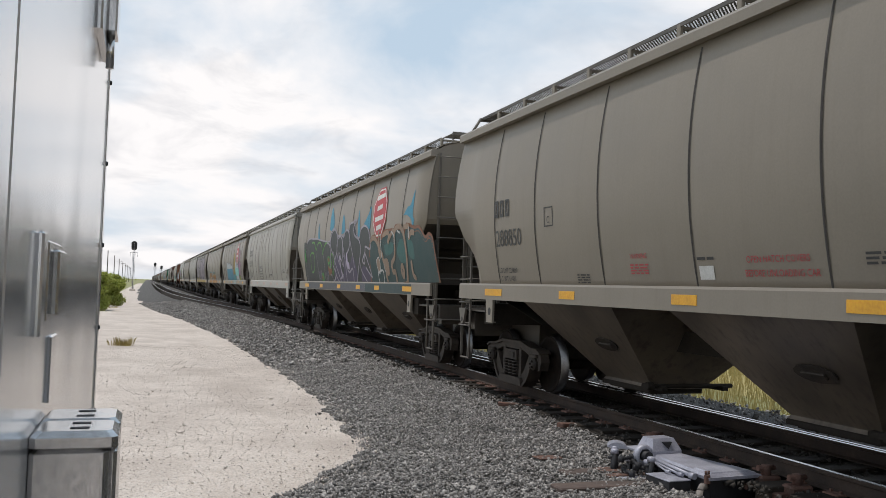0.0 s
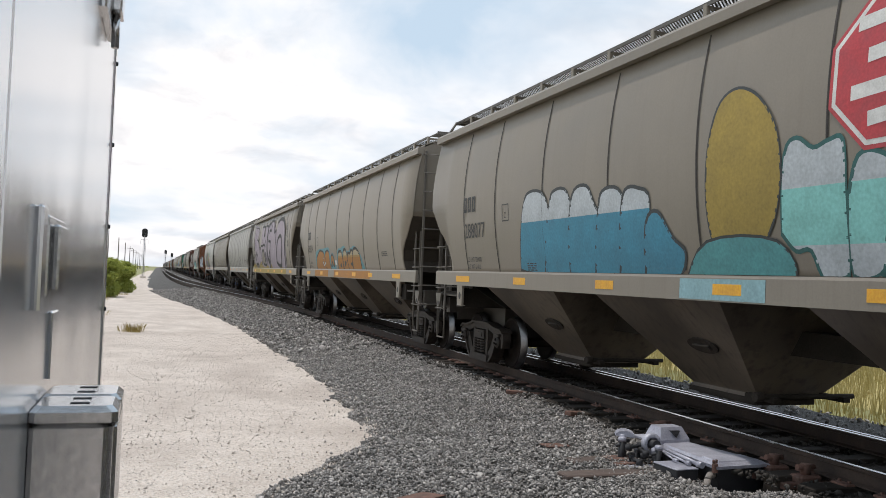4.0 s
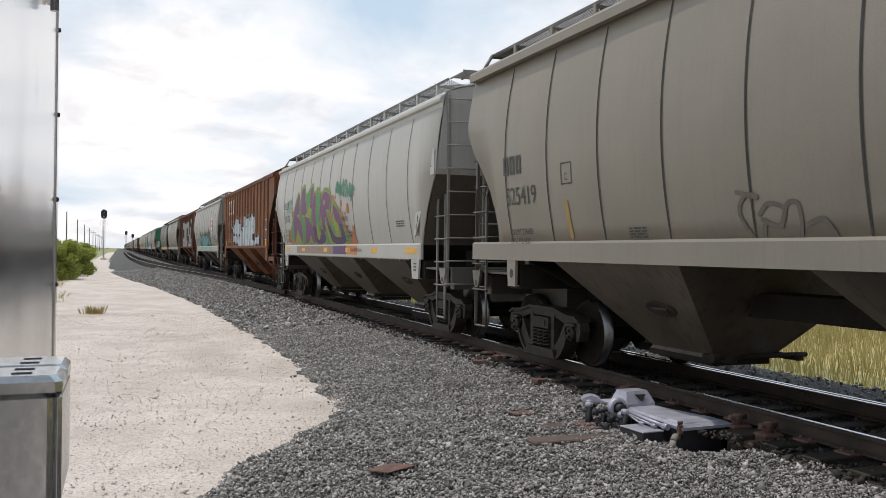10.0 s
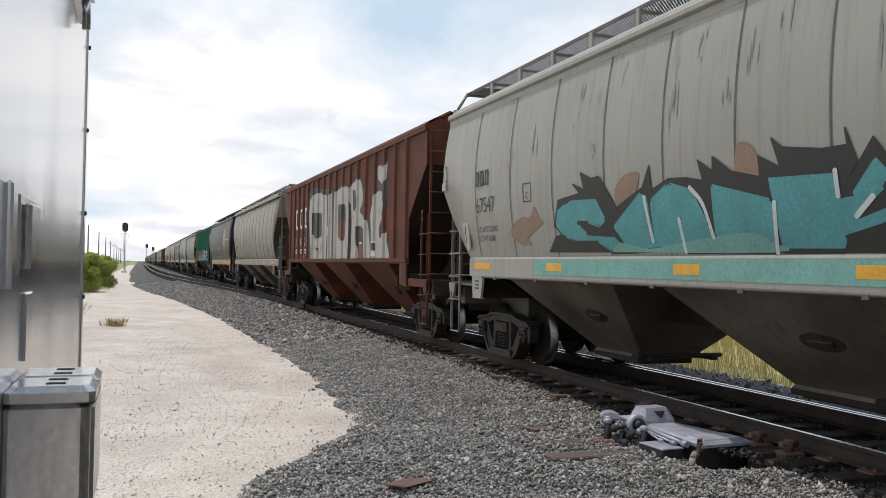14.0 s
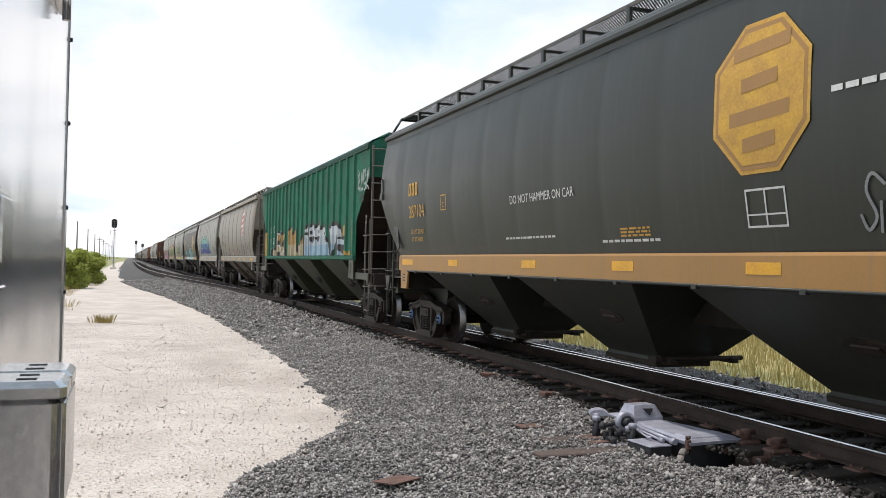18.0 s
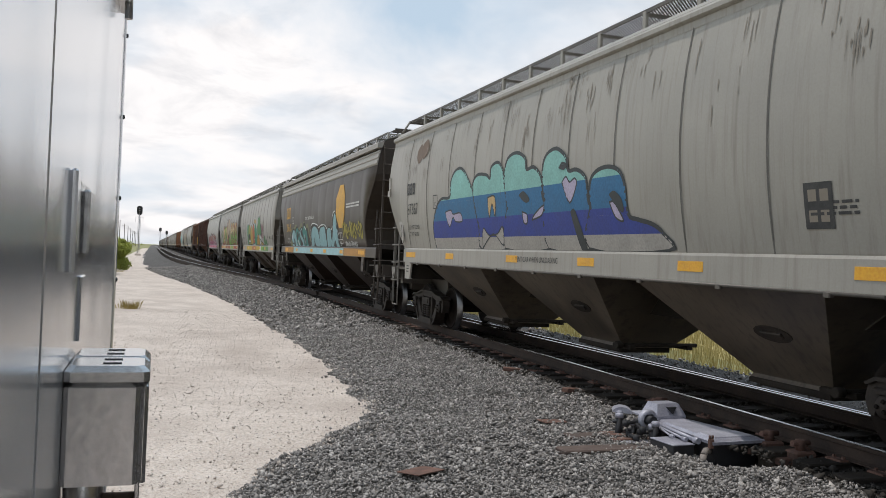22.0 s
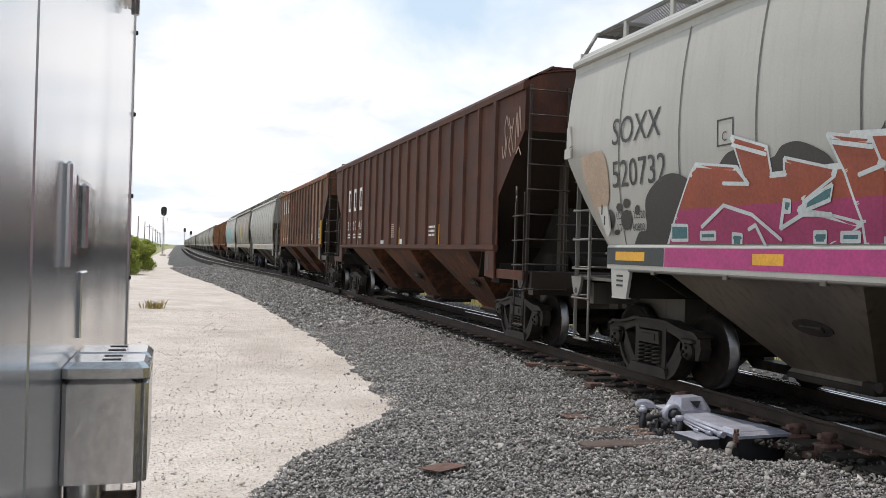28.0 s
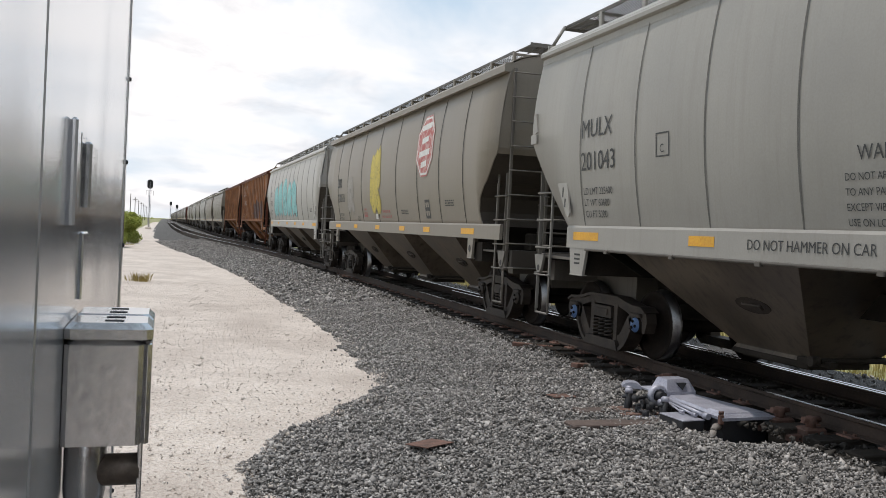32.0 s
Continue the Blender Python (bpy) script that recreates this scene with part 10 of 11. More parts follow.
piece(c, "side", [("slate", [(0.95, 2.88), (1.05, 2.94), (1.18, 2.9), (1.1, 2.85)]), ("slate", [(1.27, 2.25), (1.4, 2.25), (1.62, 1.75), (1.47, 1.75)]), ("slate", [(2.35, 2.43), (2.46, 2.46), (2.62, 2.36), (2.65, 2.22), (2.54, 2.26)])], 0.025, "slate", False, 5.30)
draw_from(-0.19)
lettering(c, "flat", "VENT CAR WHEN UNLOADING", -0.55, 1.545, 0.085, BLACK)
blobs(c, "flat", [(-5.75, 3.75, 0.22, 0.2), (-5.42, 3.82, 0.24, 0.2)], (0.17, 0.115, 0.08), 2.0, "brown overpainted patch")
wear_marks(c, 60, 3.3, 4.12, (0.265, 0.23, 0.19), 8)
data_panel(c, "flat", 5.9, 1.95)

c = cars[17] = pale_car("dark brown grey covered hopper car with turquoise graffiti and silver top", 3, "286618", UMBER, kind="long", marked=False, sill=UMBER, mat=GOLD, trim=SILVER, end=UMBER, band=SILVER, ladder=UMBER, pads=UMBER, bay_paint=SOOT_SHADE_BROWN)
draw_from(0.0)
emblem(c, "flat", 4.47, 2.95, 1.25, 1.30, GOLD, GOLD, inner=False)
owner_mark(c, "long", 3, -6.50, 2.84, 0.46, GOLD); lettering(c, "long", "286618", -6.54, 2.33, 0.33, GOLD); lettering(c, "long", "LD LMT 223500", -6.55, 1.99, 0.085, WHITE); lettering(c, "long", "LT WT 62100", -6.55, 1.86, 0.085, WHITE)
bars(c, "long", [(-4.92, 2.62, 0.28, 0.02), (-4.92, 2.88, 0.30, 0.02), (-4.92, 2.62, 0.02, 0.28), (-4.64, 2.62, 0.02, 0.28)], WHITE, "plate_mark"); lettering(c, "long", "C", -4.84, 2.67, 0.10, WHITE)
tag(c, "flat", "TMB+WUS+SD", 4.66, 7.30, 2.02, 2.40, 0.07, (0.42, 0.36, 0.07)); tag(c, "flat", "WON+SD+TMB+WUS", 4.9, 6.5, 1.76, 1.88, 0.03, (0.55, 0.55, 0.53))
bars(c, "flat", [(4.08, 1.82, 0.52, 0.02), (4.08, 2.14, 0.52, 0.02), (4.08, 1.82, 0.02, 0.34), (4.58, 1.82, 0.02, 0.34), (4.33, 1.82, 0.02, 0.34), (4.08, 1.95, 0.52, 0.015)], WHITE, "data_panel", layer=6)
small_print(c, "flat", 5.33, 2.95, 2, 1.65, WHITE, 0.045, 6); lettering(c, "flat", "DO NOT HAMMER ON CAR", -1.9, 2.70, 0.12, WHITE)
piece(c, "side", [("olive", [(-5.92, 1.84), (-5.61, 2.09), (-5.82, 2.22), (-5.46, 2.21), (-5.2, 2.43), (-4.57, 2.48), (-4.09, 2.57), (-3.67, 2.48), (-3.36, 2.43), (-3.06, 2.53), (-2.65, 2.62), (-2.53, 2.48), (-2.17, 2.66), (-1.75, 2.52), (-1.37, 2.56), (-1.21, 2.35), (-1.31, 1.59), (-5.62, 1.65)])], 0, "ink", False, 0.30)
piece(c, "side", [("ink", [(-5.62, 2.03), (-5.34, 2.26), (-4.77, 2.43), (-4.39, 2.33), (-4.24, 2.4), (-3.83, 2.5), (-3.44, 2.37), (-3.3, 2.31), (-2.79, 2.46), (-2.63, 2.4), (-2.29, 2.56), (-1.95, 2.58), (-1.66, 2.39), (-1.38, 2.37), (-1.31, 2.17), (-1.35, 1.61), (-5.29, 1.6), (-5.21, 1.84)])], 0.03, "ink", False, 0.75)
piece(c, "side", [("ice", [(-5.45, 2.02), (-5.23, 2.23), (-4.67, 2.4), (-4.22, 2.23), (-4.11, 1.88), (-4.28, 1.6), (-5.09, 1.71), (-5, 1.83), (-5.21, 1.84)]), ("ice", [(-3.37, 2.31), (-3.07, 2.36), (-2.69, 2.45), (-2.64, 2.33), (-3.01, 2.29), (-2.96, 2.19), (-2.59, 2.03), (-2.5, 1.85), (-2.58, 1.61), (-3.33, 1.61), (-2.91, 1.72), (-2.88, 1.86), (-3.22, 2.06)])], 0.06, "ink", False, 1.20)
piece(c, "side", [("jadeblue", [(-4.26, 2.24), (-4.1, 2.41), (-3.67, 2.46), (-3.42, 2.27), (-3.34, 2.06), (-3.4, 1.61), (-4.19, 1.6), (-4.06, 1.88)]), ("jadeblue", [(-2.64, 2.31), (-2.29, 2.5), (-2.07, 2.52), (-1.71, 2.36), (-1.61, 2.15), (-1.71, 1.61), (-2.52, 1.61), (-2.44, 1.9)])], 0.06, "ink", False, 2.00)
piece(c, "side", [("iceblue", [(-5.47, 1.81), (-5, 1.81), (-5.01, 1.72), (-4.13, 1.8), (-4.26, 1.61), (-5.1, 1.66)]), ("iceblue", [(-4.13, 1.72), (-3.36, 1.77), (-3.4, 1.61), (-4.17, 1.6)]), ("iceblue", [(-3.29, 1.74), (-2.53, 1.76), (-2.58, 1.61), (-3.3, 1.61)]), ("iceblue", [(-2.48, 1.72), (-1.68, 1.76), (-1.71, 1.61), (-2.51, 1.61)])], 0, "ink", False, 2.80)
piece(c, "side", [("ink", [(-4.95, 1.8), (-4.68, 2.06), (-4.57, 1.89), (-4.72, 1.72)]), ("ink", [(-4.02, 2.09), (-3.77, 2.29), (-3.54, 2.2), (-3.64, 2.08), (-4, 1.98)]), ("ink", [(-2.3, 1.94), (-2.22, 2.11), (-2, 2.05), (-2, 1.89), (-2.08, 1.74)])], 0, "ink", False, 4.30)
piece(c, "side", [("white", [(-5.39, 2.03), (-5.24, 2.17), (-5.08, 2.18), (-5.22, 2.02)]), ("white", [(-2.09, 2.5), (-1.76, 2.38), (-1.82, 2.33), (-2.1, 2.44)]), ("white", [(-2.27, 2.16), (-2.21, 2.16), (-2.14, 1.85), (-2.19, 1.85)]), ("white", [(-3.79, 1.95), (-3.62, 1.97), (-3.62, 1.79), (-3.79, 1.8)])], 0, "ink", False, 5.45)
piece(c, "side", [("ink", [(-1.06, 1.61), (-0.6, 2.47), (0.53, 2.48), (0.83, 2.37), (1.31, 2.45), (2.02, 2.43), (2.27, 2.33), (3.15, 2.3), (3.25, 2.64), (3.66, 2.83), (3.95, 2.32), (4.15, 1.91), (4.29, 1.5), (2.89, 1.61)])], 0.04, "white", False, 6.95)
piece(c, "side", [("ice", [(-0.91, 1.69), (-0.54, 2.31), (0.11, 2.45), (0.65, 2.28), (0.85, 1.78), (0.68, 1.62), (-0.05, 1.77), (-0.1, 2.03), (-0.45, 1.69)]), ("ice", [(0.76, 1.62), (0.96, 2.27), (1.52, 2.4), (1.93, 2.34), (1.94, 1.63)]), ("ice", [(2.07, 1.63), (2.33, 2.28), (2.91, 2.31), (2.89, 2), (3.15, 1.91), (3.15, 1.64)])], 0.05, "ink", False, 7.40)
piece(c, "side", [("ice", [(2.69, 1.68), (3.25, 2.21), (3.43, 2.59), (3.66, 2.79), (3.88, 2.61), (3.84, 2.32), (4, 2.32), (3.93, 2.03), (4.13, 1.99), (3.93, 1.87), (4.1, 1.65), (3.63, 1.67), (3.45, 1.91), (2.97, 1.64)])], 0.05, "ink", False, 8.55)
sill_paint(c, "long", -5.1, 4.6, (0.34, 0.55, 0.58))
for lo, hi in ((-7.5, -5.12), (4.62, 7.45)):
    sill_paint(c, "long", lo, hi, (0.46, 0.23, 0.055), "faded yellow painted side sill")

c = cars[18] = pale_car("pale grey covered hopper car with green yellow and orange graffiti", "MULX", "201160", PALE)
draw_from(0.0)
piece(c, "side", [("chalkline", [(-4.41, 1.78), (-4.09, 2.87), (-3.56, 3.04), (-2.6, 2.91), (-1.64, 3.31), (-1.74, 3), (-1.11, 2.89), (-0.44, 2.98), (-0.42, 3.22), (0.13, 3.24), (0.61, 2.97), (0.93, 2.69), (1.04, 2.99), (1.16, 3.35), (1.59, 3.23), (1.76, 3.36), (2.36, 3.15), (2.45, 2.99), (2.85, 2.81), (3.02, 2.52), (2.88, 2), (3.61, 1.76)])], 0.02, "chalkline", False, 0.30)
piece(c, "side", [("teal", [(-4.27, 1.8), (-3.96, 2.83), (-3.63, 2.97), (-3.16, 2.81), (-3.42, 2.51), (-3.7, 2.07), (-3.62, 1.79)]), ("moss", [(-3.86, 1.8), (-3.42, 2.51), (-3.15, 2.85), (-2.6, 2.91), (-2.29, 2.65), (-2.29, 2.22), (-2.55, 1.79)]), ("yolk", [(-2.51, 1.79), (-2.22, 2.46), (-2.08, 2.76), (-1.73, 2.86), (-1.3, 2.69), (-1.26, 2.25), (-1.51, 1.79)]), ("orange", [(-1.38, 1.86), (-1.22, 2.6), (-1.01, 2.84), (-0.66, 2.9), (-0.35, 2.77), (-0.21, 2.49), (-0.3, 2.17), (-0.68, 2.07), (-0.44, 1.96), (-0.75, 1.85)]), ("jadegreen", [(-0.45, 1.77), (-0.22, 2.44), (-0.07, 2.81), (0.17, 2.95), (0.41, 2.86), (0.84, 2.57), (0.74, 2.15), (0.5, 1.76)]), ("yolk", [(-0.35, 2.99), (-0.35, 3.18), (-0, 3.1), (0.17, 3.2), (0.4, 3.04), (0.33, 2.91)])], 0.045, "slate", False, 0.80)
piece(c, "side", [("fern", [(1.02, 2.49), (1.1, 2.73), (1.33, 2.92), (1.24, 3.29), (1.6, 3.19), (1.8, 3.32), (2.34, 3.11), (2.32, 2.98), (2.68, 2.77), (2.77, 2.54), (2.71, 2.23), (2.08, 2.34), (1.86, 2.21), (1.56, 2.29), (1.16, 2.33)]), ("slate", [(2.36, 2.97), (2.79, 2.8), (2.96, 2.53), (2.91, 2.24), (2.72, 2.25), (2.75, 2.54)]), ("yolk", [(0.42, 1.77), (0.64, 1.99), (1.14, 2.28), (1.69, 2.29), (1.89, 2.19), (1.81, 1.88), (2, 1.76)]), ("yolk", [(2.36, 2.02), (2.79, 1.94), (3.52, 1.77), (2.06, 1.76)]), ("white", [(1.87, 2.12), (2.01, 2.3), (2.27, 2.35), (2.48, 2.24), (2.53, 2.01), (2.37, 1.77), (1.94, 1.76), (1.85, 1.93)])], 0.045, "slate", False, 3.05)
piece(c, "side", [("fern", [(3.56, 1.75), (3.75, 1.86), (3.72, 2.07), (3.86, 2.21), (4.06, 2.24), (4.27, 2.15), (4.35, 1.97), (4.45, 1.87), (4.62, 2.01), (4.79, 2.02), (4.87, 1.89), (4.9, 1.74)]), ("white", [(4.47, 1.74), (4.56, 1.82), (4.71, 1.81), (4.72, 1.74)]), ("ink", [(-2.51, 2.21), (-2.69, 2.11), (-3.05, 2.07), (-3.38, 2.13), (-3.48, 2.24), (-3.29, 2.34), (-2.93, 2.37), (-2.61, 2.32)]), ("white", [(-3.49, 1.92), (-3.24, 2.05), (-2.46, 2.02), (-2.66, 1.9)])], 0.045, "slate", False, 4.95)
outlined(c, "side", [[(-0.73, 2.07), (-0.26, 2.2), (0.21, 2.16), (0.42, 2.21)], [(0.64, 1.99), (1.12, 2.19), (1, 2.29)], [(1.12, 2.21), (1.49, 2.08), (1.63, 1.78)], [(2.03, 1.97), (2.37, 2.05), (2.79, 1.94), (3.52, 1.77)], [(1.94, 2.16), (2.4, 1.83)], [(2.3, 2.33), (1.95, 1.97)], [(1.94, 2.61), (2.02, 2.51), (1.93, 2.44)]], 0.04, SPRAY["slate"], layer=6.50, sharp=False)
draw_from(-0.25)
for a, b, col in ((-4.7, -1.7, "yellow"), (-1.68, 0.0, "orange"), (0.02, 1.8, "yellow"), (1.82, 2.4, "white"), (2.42, 3.4, "green"), (3.42, 5.5, "deep")):
    sill_paint(c, "flat", a, b, SPRAY[col])
tag(c, "flat", "MSM", 3.0, 4.0, 2.45, 2.8, 0.05, (0.30, 0.06, 0.12)); tag(c, "flat", "HCR", 3.05, 3.9, 2.12, 2.35, 0.045, (0.30, 0.06, 0.12))

c = cars[19] = pale_car("pale grey covered hopper car covered with orange green and yellow graffiti", "MULX", "201242", PALE, load="LD LMT 225200", tare="LT WT 60800")
draw_from(-0.06)
graffiti(c, "flat", 2.3, 7.2, 1.76, 3.35, 3, (0.60, 0.42, 0.20), (0.03, 0.028, 0.026), 59, 0.40, base=(0.34, 0.075, 0.04), second=(0.20, 0.40, 0.055), shine=(0.8, 0.7, 0.5), text="ERS")
draw_from(0.0)
piece(c, "side", [("red", [(-5.96, 1.73), (-5.64, 1.91), (-5.03, 1.93), (-4.45, 2.01), (-3.78, 2.16), (-3.37, 1.98), (-1.83, 2.08), (-0.38, 1.95), (-0.07, 2.05), (0.64, 2.09), (0.8, 1.71)])], 0.02, "red", False, 1.30)
piece(c, "side", [("green", [(-5.75, 2.33), (-5.24, 2.63), (-5.13, 2.81), (-4.79, 2.87), (-4.59, 2.79), (-4.47, 2.57), (-4.66, 2.71), (-4.9, 2.73), (-5.03, 2.52), (-4.91, 2.39), (-4.5, 2.07), (-4.54, 1.76), (-4.9, 1.9), (-4.95, 2.2), (-5.2, 2.4)]), ("sand", [(-4.35, 2.15), (-4.31, 2.3), (-4.12, 2.46), (-4.07, 2.98), (-3.83, 3.15), (-3.26, 3.16), (-3.15, 3.09), (-2.99, 2.76), (-2.96, 2.47), (-3.29, 2.33), (-3.77, 2.24), (-4.02, 2.17)]), ("sand", [(-3.15, 3.1), (-2.44, 2.99), (-2.26, 2.88), (-2.32, 2.5), (-2.47, 2.16), (-2.53, 2.11), (-2.79, 2.25), (-3.06, 2.18), (-3.29, 1.73), (-3.92, 1.73), (-4.01, 2), (-4.02, 2.17), (-3.3, 2.3), (-2.94, 2.46), (-2.95, 2.86)])], 0.055, "ink", False, 1.80)
piece(c, "side", [("red", [(-3.7, 2.94), (-3.65, 3.07), (-3.21, 3.15), (-3.09, 2.98), (-3.31, 2.98)]), ("green", [(-2.5, 3.16), (-2.31, 3.09), (-1.36, 3.1), (-1.32, 2.82), (-1.44, 2.52), (-1.72, 2.47), (-1.8, 2.22), (-1.82, 2.13), (-2.24, 2.15), (-2.45, 2.11), (-2.41, 2.35), (-2.22, 2.59), (-2.3, 2.94)]), ("sand", [(-1.33, 3.13), (-0.86, 3.08), (-0.48, 3.2), (-0.41, 2.99), (-0.29, 2.83), (-0.09, 2.71), (-0.01, 2.47), (-0.06, 2.17), (-0.2, 1.98), (-0.45, 1.91), (-0.43, 1.72), (-0.75, 1.72), (-0.97, 2.22), (-1.16, 2.43), (-1.29, 2.59)]), ("green", [(-1.73, 2.43), (-1.52, 2.5), (-1.3, 2.48), (-1.16, 2.36), (-1.25, 2.28), (-1.43, 2.29), (-1.5, 2.12), (-1.31, 1.97), (-1.12, 1.73), (-1.46, 1.93), (-1.69, 2.15)])], 0.055, "ink", False, 3.00)
piece(c, "side", [("cream", [(-2.57, 1.86), (-2.44, 2.08), (-2.06, 2.17), (-1.7, 2.1), (-1.6, 1.96), (-1.74, 1.78), (-2.26, 1.74)]), ("parchment", [(-0.29, 2.97), (-0.01, 3.12), (0.31, 2.98), (0.41, 3.08), (0.45, 3.58), (1.06, 3.62), (1.79, 3.38), (2.28, 2.75), (2.28, 1.76), (1.3, 1.76), (0.7, 2.02), (0.6, 2.16), (0.44, 2.37), (0.24, 2.46), (0.05, 2.39), (-0.01, 2.47), (-0.09, 2.71), (-0.26, 2.83)]), ("red", [(-0.44, 2.99), (-0.36, 3.22), (-0.18, 3.15), (-0.29, 2.97), (-0.32, 2.86)]), ("red", [(-0.06, 2.17), (0.03, 2.39), (0.24, 2.46), (0.44, 2.37), (0.53, 2.13), (0.56, 1.88), (0.76, 1.72), (-0.26, 1.72), (-0.1, 1.9)]), ("green", [(0.27, 2.19), (0.39, 2.21), (0.51, 1.85), (0.53, 1.77), (0.33, 1.96)])], 0.055, "ink", False, 4.55)
piece(c, "side", [("ink", [(0.53, 2.38), (0.68, 2.47), (0.95, 2.48), (1.05, 2.42), (1.55, 2.85), (1.45, 2.5), (0.87, 2.11), (0.67, 2.01), (0.56, 2.17)]), ("green", [(0.78, 1.72), (0.69, 1.98), (0.87, 2.1), (1.3, 2.3), (2.1, 2), (2.2, 1.76)])], 0.055, "ink", False, 6.45)
outlined(c, "side", [[(-3.77, 2.24), (-3.67, 2.43), (-3.38, 2.51), (-3.15, 2.43), (-3.29, 2.33)], [(-2.92, 1.75), (-3.06, 2.03), (-2.84, 2.23), (-2.6, 2.11), (-2.56, 1.96)], [(-2.04, 2.67), (-2.27, 2.44), (-2.14, 2.58)], [(-0.43, 1.74), (-0.67, 2.04), (-1, 2.24), (-0.96, 2.35), (-0.73, 2.31), (-0.6, 2.08)], [(-0.66, 2.72), (-0.36, 2.56), (-0.14, 2.37), (-0.08, 2.21)], [(-1, 2.57), (-0.71, 2.41), (-0.6, 2.14)], [(-1.21, 2.67), (-1.19, 2.45), (-1.07, 2.7)], [(-2.51, 3.24), (-2.6, 3.2), (-2.31, 3.06)], [(-0.01, 3.12), (0.21, 3.01), (0.29, 2.79)], [(0.33, 2.98), (0.41, 3.06)]], 0.045, SPRAY["ink"], layer=7.30, sharp=False)
piece(c, "side", [("red", [(-0.62, 3.3), (-0.60, 3.62), (-0.50, 3.88), (-0.44, 3.6), (-0.30, 3.4), (-0.42, 3.2)]), ("parchment", [(-0.34, 3.45), (-0.24, 3.62), (-0.12, 3.40), (0.0, 3.34), (0.15, 3.1), (-0.2, 2.9)])], 0.045, "ink", False, 0.9)
for a, b, col in ((-6.9, -5.2, "blaze"), (-5.18, -2.7, "sand"), (-2.68, -1.0, "red"), (-0.98, -0.5, "sand"), (-0.48, 1.2, "red"), (1.22, 3.5, "green"), (3.52, 7.0, "red")):
    sill_paint(c, "flat", a, b, SPRAY[col])

c = cars[20] = pale_car("off-white covered hopper car with red and magenta graffiti", "SOXX", "520732", WHITEISH, kind="short", shift=-0.3, sill=WHITEISH, load="LD LMT 225200", tare="LT WT 60800")
draw_from(0.0)
piece(c, "side", [("soot", [(-0.56, 2.63), (-0.72, 2.51), (-1.07, 2.47), (-1.43, 2.55), (-1.58, 2.71), (-1.42, 2.84), (-1.05, 2.87), (-0.7, 2.78)]), ("soot", [(0.73, 2.56), (0.61, 2.45), (0.33, 2.41), (0.06, 2.48), (-0.05, 2.62), (0.08, 2.74), (0.36, 2.76), (0.63, 2.69)]), ("soot", [(1.84, 2.58), (1.72, 2.46), (1.43, 2.42), (1.14, 2.5), (1.02, 2.65), (1.16, 2.77), (1.46, 2.8), (1.74, 2.72)]), ("soot", [(2.46, 2.51), (2.35, 2.36), (2.1, 2.31), (1.86, 2.39), (1.77, 2.56), (1.89, 2.72), (2.14, 2.76), (2.38, 2.67)]), ("soot", [(3.45, 2.52), (3.34, 2.4), (3.1, 2.36), (2.85, 2.44), (2.76, 2.59), (2.87, 2.72), (3.12, 2.75), (3.36, 2.67)])], 0, "soot", False, 0.30)
piece(c, "side", [("soot", [(3.94, 1.71), (4.03, 2.37), (4.15, 2.5), (4.37, 2.55), (4.59, 2.51), (4.73, 2.4), (4.81, 2.22), (4.81, 1.97), (4.69, 1.71)]), ("soot", [(-6.21, 1.7), (-6.02, 1.88), (-5.83, 1.92), (-5.78, 2.26), (-5.53, 2.45), (-5.25, 2.53), (-4.97, 2.49), (-4.81, 2.36), (-5.11, 2.06), (-5.39, 1.71)]), ("soot", [(-4.3, 2.53), (-4.11, 2.66), (-3.8, 2.65), (-3.46, 2.54), (-3.3, 2.64), (-3.06, 2.65), (-2.75, 2.52), (-2.59, 2.39), (-2.35, 2.5), (-2.13, 2.64), (-2.08, 2.65), (-2.16, 1.91), (-4.03, 1.96)])], 0, "soot", False, 2.20)
piece(c, "side", [("soot", [(-6.36, 2.19), (-6.39, 2.16), (-6.44, 2.14), (-6.49, 2.16), (-6.51, 2.2), (-6.48, 2.24), (-6.42, 2.25), (-6.37, 2.23)]), ("soot", [(-6.16, 2.24), (-6.19, 2.2), (-6.25, 2.18), (-6.31, 2.2), (-6.32, 2.25), (-6.29, 2.29), (-6.23, 2.3), (-6.17, 2.28)]), ("soot", [(-5.94, 2.15), (-5.96, 2.11), (-6.01, 2.09), (-6.05, 2.11), (-6.05, 2.15), (-6.03, 2.19), (-5.98, 2.21), (-5.94, 2.19)]), ("soot", [(-6.14, 2.03), (-6.2, 1.95), (-6.31, 1.91), (-6.4, 1.95), (-6.42, 2.04), (-6.36, 2.13), (-6.25, 2.16), (-6.16, 2.12)]), ("soot", [(-6.59, 2.04), (-6.66, 1.95), (-6.77, 1.91), (-6.85, 1.95), (-6.86, 2.05), (-6.8, 2.15), (-6.69, 2.18), (-6.61, 2.14)])], 0, "soot", False, 3.40)
piece(c, "side", [("soot", [(-6.52, 1.88), (-6.55, 1.86), (-6.59, 1.85), (-6.63, 1.86), (-6.64, 1.89), (-6.61, 1.91), (-6.57, 1.92), (-6.53, 1.91)])], 0, "soot", False, 5.30)
piece(c, "side", [("peach", [(-7.45, 2.9), (-6.9, 2.94), (-6.7, 2.72), (-6.7, 2.3), (-6.98, 2.13), (-7.28, 2.52)])], 0.03, "peach", False, 5.80)
